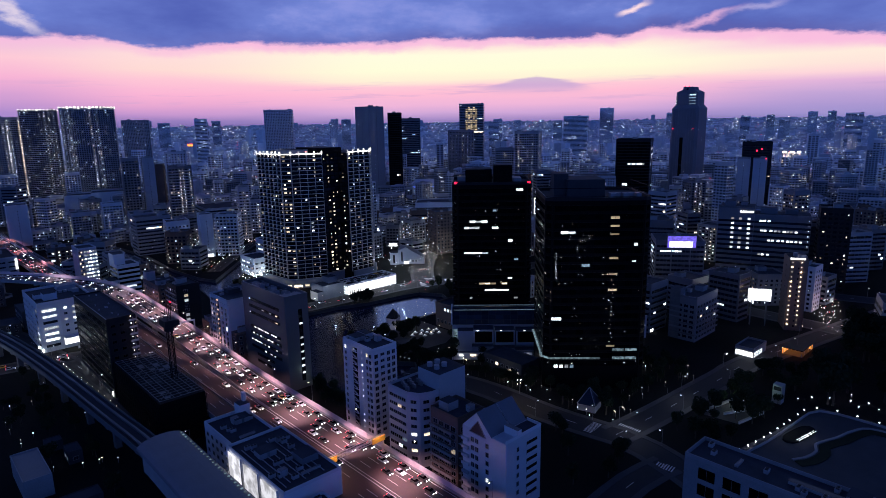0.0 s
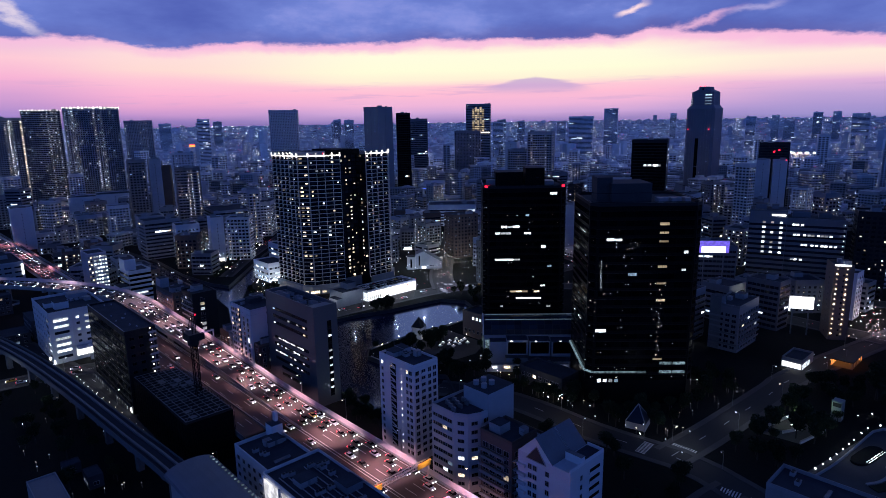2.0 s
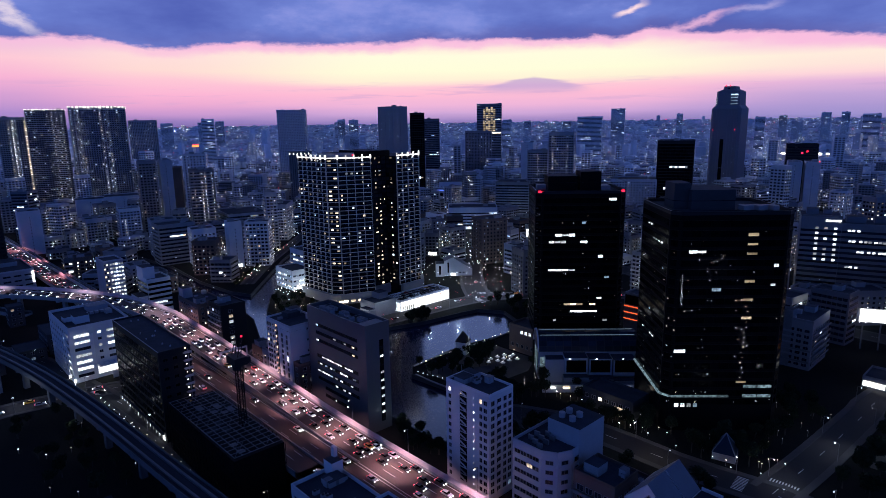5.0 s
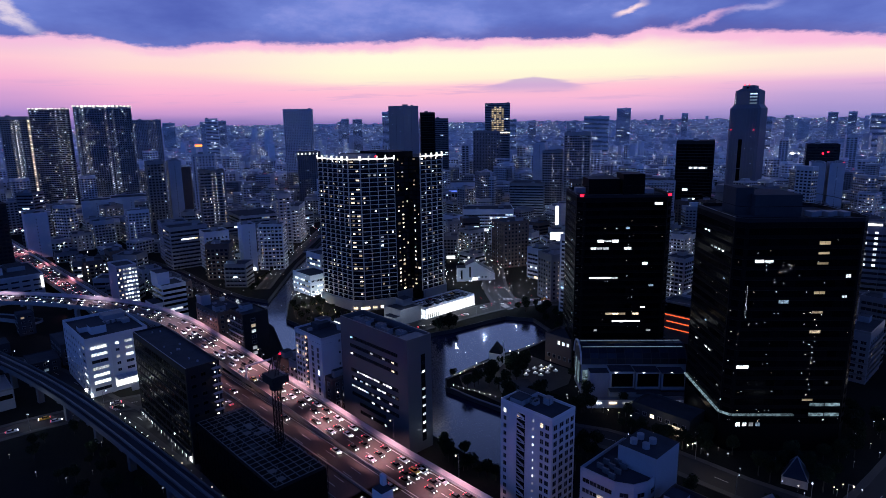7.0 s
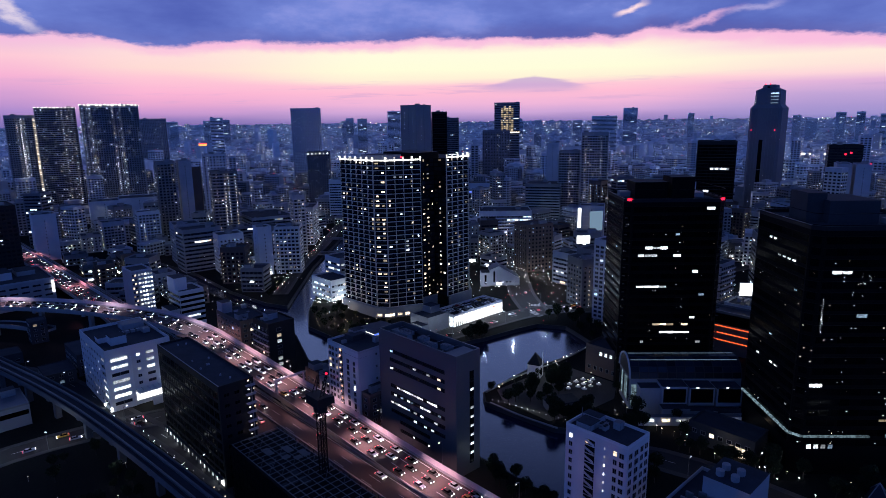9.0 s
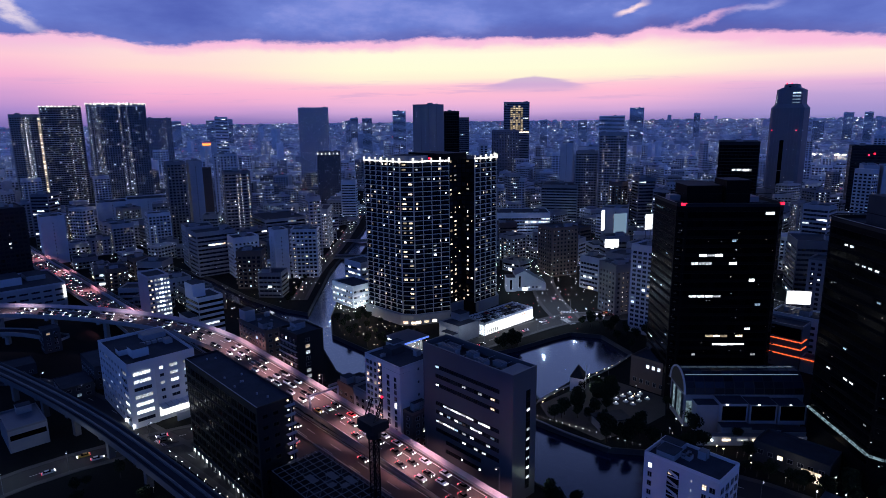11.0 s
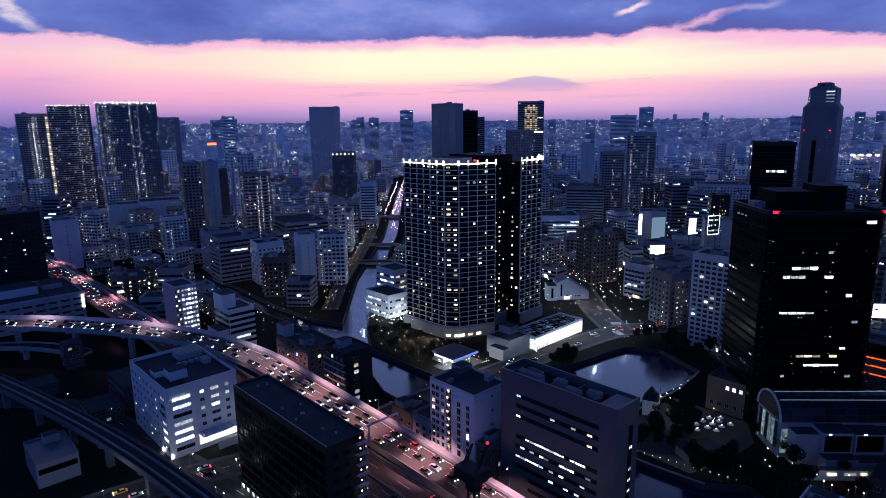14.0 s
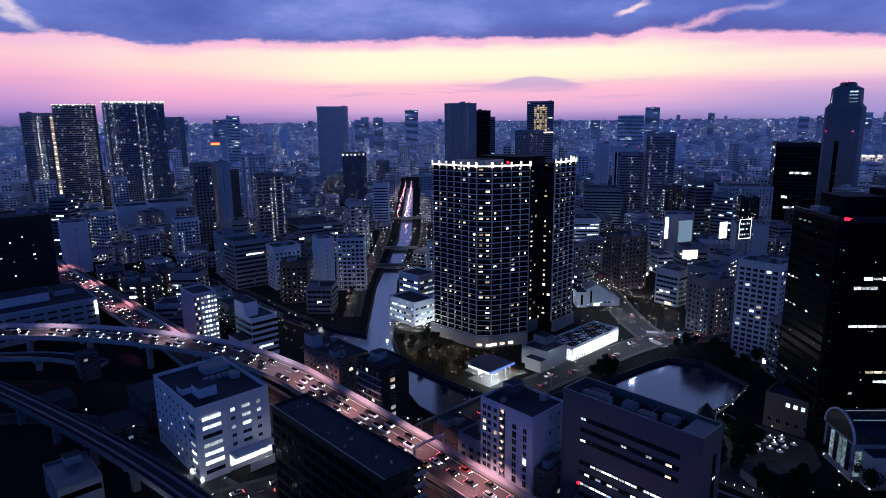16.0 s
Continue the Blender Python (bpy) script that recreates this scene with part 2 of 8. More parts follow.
def glow_mat(name, colour, low, high, blotch=0.6, size=1.3, sampled=False, fall=2.4):
    """Something that gives off light; each pane or lamp a little different."""
    m = bpy.data.materials.new(name)
    m.use_nodes = True
    n = Nodes(m.node_tree)
    co = n.add("ShaderNodeTexCoord").outputs["Object"]
    r = n.math("FRACT", n.math("ADD", n.add("ShaderNodeObjectInfo").outputs["Random"], n.add("ShaderNodeNewGeometry").outputs["Random Per Island"]))
    s = n.math("ADD", low, n.math("MULTIPLY", n.math("POWER", r, fall), high - low))
    if blotch:
        s = n.math("MULTIPLY", s, n.step(n.noise(co, 1 / size, 2.0), 0.35, 0.65, 1 - blotch, 1.2))
    e = n.add("ShaderNodeEmission")
    e.inputs[0].default_value = (*colour, 1)
    n.put(e.inputs[1], s)
    o = n.add("ShaderNodeOutputMaterial")
    n.t.links.new(e.outputs[0], o.inputs[0])
    if not sampled:
        m.cycles.emission_sampling = "NONE"
    MATS[name] = m
    return m


def glass_mat(name, base, rough, wave=0.04, spec=0.5):
    m = bpy.data.materials.new(name)
    m.use_nodes = True
    n = Nodes(m.node_tree)
    co = n.add("ShaderNodeTexCoord").outputs["Object"]
    b = n.add("ShaderNodeBsdfPrincipled")
    r = n.math("FRACT", n.math("ADD", n.add("ShaderNodeObjectInfo").outputs["Random"], n.add("ShaderNodeNewGeometry").outputs["Random Per Island"]))
    n.put(b.inputs["Base Color"], n.mix(r, tuple(0.4 * c for c in base), tuple(1.6 * c for c in base)))
    b.inputs["Roughness"].default_value = rough
    b.inputs["Specular IOR Level"].default_value = spec
    bp = n.add("ShaderNodeBump")
    bp.inputs["Strength"].default_value = wave
    bp.inputs["Distance"].default_value = 0.3
    n.put(bp.inputs["Height"], n.noise(co, 0.5, 2.0))
    n.put(b.inputs["Normal"], bp.outputs[0])
    o = n.add("ShaderNodeOutputMaterial")
    n.t.links.new(b.outputs[0], o.inputs[0])
    MATS[name] = m
    return m


surface("earth", (0.014, 0.015, 0.014), 0.95, stain=0.5, scale=0.03, fine=0.6, spec=0.06)
surface("asphalt", (0.04, 0.04, 0.042), 0.8, stain=0.3, scale=0.08, fine=3.0, spec=0.2)
surface("road_brown", (0.085, 0.062, 0.055), 0.75, stain=0.3, scale=0.06, fine=2.0)
surface("paving", (0.08, 0.08, 0.082), 0.9, stain=0.3, spec=0.15)
surface("road_paint", (0.62, 0.62, 0.6), 0.7, stain=0.4, scale=0.5)
surface("concrete", (0.30, 0.30, 0.30), 0.9, stain=0.3)
surface("concrete_dark", (0.06, 0.062, 0.066), 0.9, stain=0.35, spec=0.15)
surface("white_tile", (0.64, 0.64, 0.65), 0.7, stain=0.16, grain=0.08, piece=0.10)
surface("pale_tile", (0.46, 0.46, 0.48), 0.75, stain=0.2, grain=0.1, piece=0.28)
surface("grey_panel", (0.17, 0.175, 0.19), 0.45, stain=0.15, grain=0.08, piece=0.3)
surface("mid_tile", (0.27, 0.27, 0.275), 0.8, stain=0.25, piece=0.45)
surface("slate_panel", (0.105, 0.108, 0.118), 0.4, stain=0.18, grain=0.06, scale=0.05, bump=0.04)
# pale concrete, its warm tint painted in for light spilling from balconies
surface("spill_lit_concrete", (0.74, 0.66, 0.56), 0.8, stain=0.12, grain=0.08)
surface("brown_tile", (0.12, 0.085, 0.07), 0.8, stain=0.25, piece=0.3)
surface("dark_panel", (0.014, 0.015, 0.017), 0.6, stain=0.2, spec=0.25)
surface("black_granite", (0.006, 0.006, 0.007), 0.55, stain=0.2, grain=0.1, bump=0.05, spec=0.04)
surface("beam_concrete", (0.12, 0.122, 0.13), 0.8, stain=0.35, spec=0.2)
surface("roofing", (0.055, 0.06, 0.07), 0.9, stain=0.5, scale=0.2, spec=0.15)
surface("roof_metal", (0.16, 0.165, 0.18), 0.55, metal=0.2, stain=0.25)
surface("frame_grey", (0.32, 0.32, 0.33), 0.6, stain=0.1)
surface("steel", (0.22, 0.22, 0.23), 0.5, metal=0.5, stain=0.2)
surface("barrier", (0.56, 0.50, 0.52), 0.6, stain=0.25, scale=0.3)
surface("hazy_granite", (0.17, 0.17, 0.19), 0.6, stain=0.2, scale=0.05, fine=0.8)
surface("bark", (0.05, 0.04, 0.03), 0.95)
surface("leaf", (0.02, 0.03, 0.016), 0.8, stain=0.5, scale=0.4, piece=0.3, spec=0.08)
surface("rubber", (0.02, 0.02, 0.02), 0.8)
surface("yellow_sign", (0.6, 0.36, 0.06), 0.6)
# far ground and far walls: base colours paled to stand for aerial haze
surface("far_ground_haze", (0.26, 0.26, 0.28), 0.95, stain=0.4, scale=0.004, fine=0.03, bump=0.0)
surface("far_wall_haze", (0.82, 0.82, 0.83), 0.9, stain=0.5, scale=0.012, fine=0.06, bump=0.0)
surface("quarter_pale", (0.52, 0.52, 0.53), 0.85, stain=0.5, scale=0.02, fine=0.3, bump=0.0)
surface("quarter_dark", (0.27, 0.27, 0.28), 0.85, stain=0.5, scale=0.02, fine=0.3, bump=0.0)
surface("far_dark_haze", (0.6, 0.6, 0.62), 0.9, stain=0.5, scale=0.012, fine=0.06, bump=0.0)
for nm, c in (("car_white", (0.7, 0.7, 0.7)), ("car_black", (0.02, 0.02, 0.022)), ("car_silver", (0.4, 0.41, 0.43)), ("car_red", (0.35, 0.03, 0.03)), ("car_taxi", (0.6, 0.36, 0.05))):
    surface(nm, c, 0.3, stain=0.05, grain=0.02, bump=0.0)
glass_mat("glass", (0.012, 0.015, 0.022), 0.22, 0.04, 0.3)
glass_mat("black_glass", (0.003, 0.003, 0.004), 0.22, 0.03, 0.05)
glass_mat("blue_glass", (0.010, 0.020, 0.036), 0.3, 0.04, 0.3)
glass_mat("water", (0.012, 0.017, 0.05), 0.15, 0.10, 1.0)
MATS["water"].node_tree.nodes["Principled BSDF"].inputs["IOR"].default_value = 1.7
glow_mat("lit_warm", (1.0, 0.80, 0.58), 0.30, 5.5, fall=1.9)
glow_mat("lit_white", (0.82, 0.90, 1.0), 0.30, 6.5, fall=1.9)
glow_mat("lit_cool", (0.50, 0.72, 1.0), 0.2, 4.0, fall=1.9)
glow_mat("room_warm", (1.0, 0.80, 0.58), 0.3, 3.4, 0.6, 0.8, fall=1.5)
glow_mat("room_white", (0.84, 0.91, 1.0), 0.3, 4.2, 0.6, 0.8, fall=1.5)
glow_mat("room_cool", (0.50, 0.72, 1.0), 0.2, 2.0, 0.6, 0.8, fall=1.5)
glow_mat("lit_bright", (0.95, 0.97, 1.0), 2.0, 4.5, 0.25, 1.5, True)
glow_mat("lit_crown", (1.0, 0.96, 0.92), 1.1, 3.4, 0.5, 2.0)
glow_mat("lit_stair", (1.0, 0.62, 0.40), 1.2, 3.2, 0.3)
glow_mat("lit_hall", (1.0, 0.78, 0.52), 0.25, 0.9, 0.5, 6.0)
glow_mat("lit_orange", (1.0, 0.34, 0.08), 1.2, 2.6, 0.3)
glow_mat("lit_red", (1.0, 0.015, 0.05), 3.0, 5.0, 0.0)
glow_mat("lit_strip_red", (1.0, 0.13, 0.04), 1.2, 1.8, 0.0)
glow_mat("lit_pink", (1.0, 0.62, 0.55), 1.2, 4.0, 0.0)
glow_mat("lit_blue", (0.12, 0.22, 1.0), 1.2, 3.5, 0.2)
glow_mat("lit_violet", (0.22, 0.16, 1.0), 0.8, 1.2, 0.2)
# wall that emits light itself, standing for floodlight falling on it
glow_mat("floodlit_wall_glow", (0.92, 0.92, 1.0), 0.75, 1.15, 0.45, 4.0, True)
glow_mat("lit_teal", (0.5, 0.75, 0.9), 0.22, 0.46, 0.7, 1.2)
glow_mat("lit_panel", (0.42, 0.66, 0.95), 0.34, 0.44, 0.0)
glow_mat("lamp_white", (0.9, 0.95, 1.0), 6.0, 22.0, 0.0)
glow_mat("lamp_warm", (1.0, 0.76, 0.48), 5.0, 18.0, 0.0)
glow_mat("head_lamp", (0.95, 0.93, 1.0), 5.0, 26.0, 0.0)
glow_mat("tail_lamp", (1.0, 0.08, 0.12), 2.5, 9.0, 0.0)
glow_mat("spark_white", (0.80, 0.89, 1.0), 5.0, 70.0, 0.0, fall=2.2)
glow_mat("spark_pink", (1.0, 0.66, 0.80), 4.0, 30.0, 0.0)
glow_mat("spark_warm", (1.0, 0.78, 0.58), 5.0, 48.0, 0.0, fall=2.2)

# ---------------------------------------------------------------- mesh tools
class Geo:
    """Collects faces for one mesh."""

    def __init__(self):
        self.v, self.f, self.m = [], [], []

    def poly(self, pts, m=0):
        i = len(self.v)
        self.v.extend(pts)
        self.f.append(tuple(range(i, i + len(pts))))
        self.m.append(m)

    def box(self, x0, y0, z0, x1, y1, z1, m=0, top=None):
        i = len(self.v)
        self.v.extend([(x0, y0, z0), (x1, y0, z0), (x1, y1, z0), (x0, y1, z0), (x0, y0, z1), (x1, y0, z1), (x1, y1, z1), (x0, y1, z1)])
        for k, q in enumerate(((0, 3, 2, 1), (4, 5, 6, 7), (0, 1, 5, 4), (1, 2, 6, 5), (2, 3, 7, 6), (3, 0, 4, 7))):
            self.f.append(tuple(i + a for a in q))
            self.m.append(top if (k == 1 and top is not None) else m)
        return self

    def prism(self, pts, z0, z1, m=0, top=None):
        i, n = len(self.v), len(pts)
        self.v.extend([(x, y, z0) for x, y in pts] + [(x, y, z1) for x, y in pts])
        for k in range(n):
            j = (k + 1) % n
            self.f.append((i + k, i + j, i + n + j, i + n + k))
            self.m.append(m)
        self.f.append(tuple(i + n + k for k in range(n)))
        self.m.append(m if top is None else top)
        self.f.append(tuple(i + n - 1 - k for k in range(n)))
        self.m.append(m)
        return self

    def tube(self, x, y, z0, z1, r0, r1, n=8, m=0):
        i = len(self.v)
        for z, r in ((z0, r0), (z1, r1)):
            self.v.extend([(x + r * math.cos(2 * math.pi * k / n), y + r * math.sin(2 * math.pi * k / n), z) for k in range(n)])
        for k in range(n):
            j = (k + 1) % n
            self.f.append((i + k, i + j, i + n + j, i + n + k))
            self.m.append(m)
        self.f.append(tuple(i + n + k for k in range(n)))
        self.m.append(m)
        return self

    def beam(self, a, b, r, m=0):
        """a square bar from a to b"""
        a, b = Vector(a), Vector(b)
        d = (b - a).normalized()
        u = d.cross(Vector((0, 0, 1)) if abs(d.z) < 0.9 else Vector((1, 0, 0))).normalized() * r
        v = d.cross(u).normalized() * r
        i = len(self.v)
        for p in (a, b):
            self.v.extend([tuple(p + u + v), tuple(p - u + v), tuple(p - u - v), tuple(p + u - v)])
        for k in range(4):
            j = (k + 1) % 4
            self.f.append((i + k, i + 4 + k, i + 4 + j, i + j))
            self.m.append(m)
        self.f.extend([(i, i + 1, i + 2, i + 3), (i + 7, i + 6, i + 5, i + 4)])
        self.m.extend([m, m])
        return self

    def spark(self, x, y, z, r, m=0):
        """a small eight-sided lamp"""
        i = len(self.v)
        self.v.extend([(x + r, y, z), (x - r, y, z), (x, y + r, z), (x, y - r, z), (x, y, z + r), (x, y, z - r)])
        for a, b, c in ((0, 2, 4), (2, 1, 4), (1, 3, 4), (3, 0, 4), (2, 0, 5), (1, 2, 5), (3, 1, 5), (0, 3, 5)):
            self.f.append((i + a, i + b, i + c))
            self.m.append(m)

    def mesh(self, name, mats):
        me = bpy.data.meshes.new(name)
        me.from_pydata(self.v, [], self.f)
        for k in mats:
            me.materials.append(MATS[k])
        me.polygons.foreach_set("material_index", np.array(self.m, dtype=np.int32))
        me.update()
        return me


def part(name, geo, mats, parent=None, label="", m=None, kind=""):
    me = geo if isinstance(geo, bpy.types.Mesh) else geo.mesh(name, mats if isinstance(mats, (list, tuple)) else [mats])
    ob = new(name, me)
    if parent is not None:
        ob.parent = parent
    if m is not None:
        ob.matrix_basis = m
    return tagged(ob, label=label, kind=kind)


def thing(name, label, category, m=None, group="", kind=""):
    ob = new(name)
    ob.empty_display_size = 0.5
    if m is not None:
        ob.matrix_basis = m
    return tagged(ob, label, category, group, kind)


def setting(name, geo, mats, label=""):
    return tagged(part(name, geo, mats), label=label, category=name.split("_")[0], kind="structure")


def smooth_path(pts, step=6.0):
    """Catmull-Rom through the points, sampled about every step metres"""
    p = [Vector(q) for q in pts]
    p = [2 * p[0] - p[1]] + p + [2 * p[-1] - p[-2]]
    out = []
    for i in range(1, len(p) - 2):
        n = max(1, int((p[i + 1] - p[i]).length / step))
        for k in range(n):
            t = k / n
            a, b, c, d = p[i - 1], p[i], p[i + 1], p[i + 2]
            out.append(0.5 * ((2 * b) + (c - a) * t + (2 * a - 5 * b + 4 * c - d) * t * t + (3 * b - a - 3 * c + d) * t ** 3))
    out.append(p[-2])
    return out


def ribbon(geo, path, left, right, z0, z1, m=0, top=None):
    """a bar of rectangular section along the path, from offset left to right of it, z relative to the path"""
    rows = []
    for i, p in enumerate(path):
        d = (path[min(i + 1, len(path) - 1)] - path[max(i - 1, 0)])
        nrm = Vector((d.y, -d.x, 0)).normalized()
        a, b = p + nrm * left, p + nrm * right
        rows.append([(a.x, a.y, p.z + z1), (b.x, b.y, p.z + z1), (b.x, b.y, p.z + z0), (a.x, a.y, p.z + z0)])
    i0 = len(geo.v)
    for r in rows:
        geo.v.extend(r)
    for k in range(len(rows) - 1):
        o = i0 + 4 * k
        for s in range(4):
            q = (s + 1) % 4
            geo.f.append((o + s, o + 4 + s, o + 4 + q, o + q))
            geo.m.append(top if (s == 0 and top is not None) else m)
    o = i0 + 4 * (len(rows) - 1)
    geo.f.extend([(i0, i0 + 1, i0 + 2, i0 + 3), (o + 3, o + 2, o + 1, o)])
    geo.m.extend([m, m])


def inside(x, y, poly):
    r = False
    for i in range(len(poly)):
        (x0, y0), (x1, y1) = poly[i], poly[i - 1]
        if (y0 > y) != (y1 > y) and x < (x1 - x0) * (y - y0) / (y1 - y0) + x0:
            r = not r
    return r


# ---------------------------------------------------------------- building kit
WINDOW_MATS = ["glass", "lit_warm", "lit_white", "lit_cool"]
ROOM_MATS = ["glass", "room_warm", "room_white", "room_cool", "lit_bright", "lit_hall"]


def pick_lit(rng, warm=0.5):
    r, warm = rng.random(), warm * 0.8
    return 1 if r < warm else (2 if r < warm + 0.72 * (1 - warm) else 3)


def cells(poly, z0, z1, fl, bay, edges=None, margin=0.8):
    """each window place of a facade: edge, bay, storey, middle, tangent, outward normal, bay width"""
    for e in range(len(poly)):
        if edges is not None and e not in edges:
            continue
        (x0, y0), (x1, y1) = poly[e], poly[(e + 1) % len(poly)]
        ln = math.hypot(x1 - x0, y1 - y0)
        n = max(1, int((ln - 2 * margin) / bay + 0.35))
        if ln < 2.2:
            continue
        tx, ty = (x1 - x0) / ln, (y1 - y0) / ln
        bw = (ln - 2 * margin) / n
        for k in range(max(1, int((z1 - z0) / fl))):
            for b in range(n):
                s = margin + (b + 0.5) * bw
                yield e, b, k, n, (x0 + tx * s, y0 + ty * s, z0 + (k + 0.5) * fl), (tx, ty), (ty, -tx), bw


def pane(geo, c, t, nrm, ww, wh, off, m):
    x, y, z = c[0] + nrm[0] * off, c[1] + nrm[1] * off, c[2]
    a, h = ww / 2, wh / 2
    geo.poly([(x - t[0] * a, y - t[1] * a, z - h), (x + t[0] * a, y + t[1] * a, z - h), (x + t[0] * a, y + t[1] * a, z + h), (x - t[0] * a, y - t[1] * a, z + h)], m)


def edge_box(geo, poly, e, s0, s1, d0, d1, z0, z1, m=0):
    """a box along edge e from s0 to s1 metres, from depth d0 to d1 outwards"""
    (x0, y0), (x1, y1) = poly[e], poly[(e + 1) % len(poly)]
    ln = math.hypot(x1 - x0, y1 - y0)
    tx, ty = (x1 - x0) / ln, (y1 - y0) / ln
    nx, ny = ty, -tx
    if s1 is None:
        s1 = ln
    q = [(x0 + tx * s + nx * d, y0 + ty * s + ny * d) for s, d in ((s0, d1), (s1, d1), (s1, d0), (s0, d0))]
    geo.prism(q, z0, z1, m)


def rect(w, d):
    return [(-w / 2, -d / 2), (w / 2, -d / 2), (w / 2, d / 2), (-w / 2, d / 2)]


def grown(poly, g):
    cx, cy = sum(p[0] for p in poly) / len(poly), sum(p[1] for p in poly) / len(poly)
    out = []
    for x, y in poly:
        l = math.hypot(x - cx, y - cy)
        out.append((x + (x - cx) / l * g, y + (y - cy) / l * g))
    return out


def shell(b, poly, h, wall="pale_tile", roof="roofing", parapet=1.1, thick=0.35, z0=0.0, one=False):
    """walls, roof and parapet of one block"""
    if one:
        body, n, inner = Geo(), len(poly), grown(poly, -thick * 1.4)
        body.v = [(x, y, z0) for x, y in poly] + [(x, y, h + parapet) for x, y in poly] + [(x, y, h + parapet) for x, y in inner] + [(x, y, h) for x, y in inner]
        for r in range(3):
            body.f += [(r * n + k, r * n + (k + 1) % n, (r + 1) * n + (k + 1) % n, (r + 1) * n + k) for k in range(n)]
        body.f += [tuple(range(n))[::-1], tuple(range(3 * n, 4 * n))]
        body.m = [0] * len(body.f)
    else:
        body = Geo().prism(poly, z0, h, 0)
    part("wall", body, [wall], b)
    part("roof", Geo().prism(grown(poly, -thick * 1.6), h - 0.05, h + 0.06), [roof], b)
    if not one:
        g = Geo()
        for e in range(len(poly)):
            edge_box(g, poly, e, 0.003, None, -thick, 0.002, h, h + parapet)
        part("parapet", g, [wall], b)


def roof_kit(b, rng, poly, h, n, wall="concrete", tall=3.2):
    """stair head, tanks and air units on a roof"""
    xs, ys = [p[0] for p in poly], [p[1] for p in poly]
    x0, x1, y0, y1 = min(xs), max(xs), min(ys), max(ys)
    w, d = x1 - x0, y1 - y0
    for i in range(n):
        kind = ("stair_head", "air_unit", "water_tank", "air_unit", "duct")[min(i, 4)] if i < 5 else "air_unit"
        bw, bd, bh = {"stair_head": (min(6, w * 0.4), min(5, d * 0.4), tall), "water_tank": (2.6, 2.2, 2.4), "air_unit": (2.2, 1.3, 1.3), "duct": (min(7, w * 0.35), 0.9, 0.8)}[kind]
        x = rng.uniform(x0 + bw / 2 + 1, max(x0 + bw / 2 + 1.1, x1 - bw / 2 - 1))
        y = rng.uniform(y0 + bd / 2 + 1, max(y0 + bd / 2 + 1.1, y1 - bd / 2 - 1))
        g = Geo().box(x - bw / 2, y - bd / 2, h + 0.05, x + bw / 2, y + bd / 2, h + bh, 0, 1)
        unit = part(kind, g, [wall if kind == "stair_head" else "frame_grey", "roofing" if kind == "stair_head" else "roof_metal"], b)
        if n < 5:
            continue
        if kind == "air_unit":
            for sx in (-0.5, 0.55):
                part("fan", Geo().tube(x + sx, y, h + bh, h + bh + 0.15, 0.45, 0.45, 8), ["dark_panel"], unit)
        elif kind == "stair_head":
            part("cap", Geo().box(x - bw / 2 - 0.15, y - bd / 2 - 0.15, h + bh, x + bw / 2 + 0.15, y + bd / 2 + 0.15, h + bh + 0.2), ["roofing"], unit)
            part("stair_door", Geo().box(x - 0.5, y - bd / 2 - 0.06, h + 0.1, x + 0.5, y - bd / 2 - 0.01, h + 2.1), ["grey_panel"], unit)
        elif kind == "water_tank":
            for sx in (-0.9, 0.9):
                part("ladder_rail", Geo().beam((x + sx, y - 1.15, h + 0.05), (x + sx, y - 1.15, h + bh + 0.3), 0.06), ["steel"], unit)


def joined_windows(b, rng, poly, z0, z1, fl, bay, ww, wh, lit, warm=0.5, runs=False, edges=None, glass="glass", off=0.05, dark=True):
    """all panes of a far block as one mesh"""
    g = Geo()
    floor_lit = {}
    for e, j, k, n, c, t, nr, bw in cells(poly, z0, z1, fl, bay, edges):
        if runs:
            r = floor_lit.setdefault((e, k), (rng.random() < lit, rng.randrange(n), rng.randint(1, max(1, n // 2))))
            on = r[0] and r[1] <= j < r[1] + r[2]
        else:
            col = floor_lit.setdefault((e, j), rng.choice((0.06, 0.12, 0.3, 0.5, 1.0, 2.6)))
            on = rng.random() < lit * 1.5 * col
        if on or dark:
            if on and not runs:
                if dark:
                    pane(g, c, t, nr, min(ww, bw * 0.96), wh, off, 0)
                pane(g, (c[0] + t[0] * rng.uniform(-0.3, 0.3), c[1] + t[1] * rng.uniform(-0.3, 0.3), c[2] + rng.uniform(-0.2, 0.2)), t, nr, min(ww, bw * 0.96) * rng.uniform(0.22, 0.6), wh * rng.uniform(0.3, 0.6), off + 0.06, pick_lit(rng, warm))
            else:
                pane(g, c, t, nr, min(ww, bw * 0.96), wh * (0.75 if on else 1.0), off, pick_lit(rng, warm) if on else 0)
    if not runs and lit > 0.05:
        # access galleries and stairs: one small lamp a storey
        for e in range(len(poly)):
            (x0, y0), (x1, y1) = poly[e], poly[(e + 1) % len(poly)]
            ln = math.hypot(x1 - x0, y1 - y0)
            if (edges is not None and e not in edges) or ln < 8 or rng.random() < 0.45:
                continue
            tx, ty = (x1 - x0) / ln, (y1 - y0) / ln
            for s in [ln * rng.uniform(0.08, 0.92) for _ in range(rng.choice((1, 1, 2, 3)))]:
                st = pick_lit(rng, warm)
                for k in range(max(1, int((z1 - z0) / fl))):
                    if rng.random() < 0.85:
                        pane(g, (x0 + tx * s, y0 + ty * s, z0 + (k + 0.7) * fl), (tx, ty), (ty, -tx), 0.5, 0.45, 1.45, st)
    if g.f:
        part("window_front", g, [glass] + WINDOW_MATS[1:], b, kind="stuff")


WINDOW_CACHE = {}


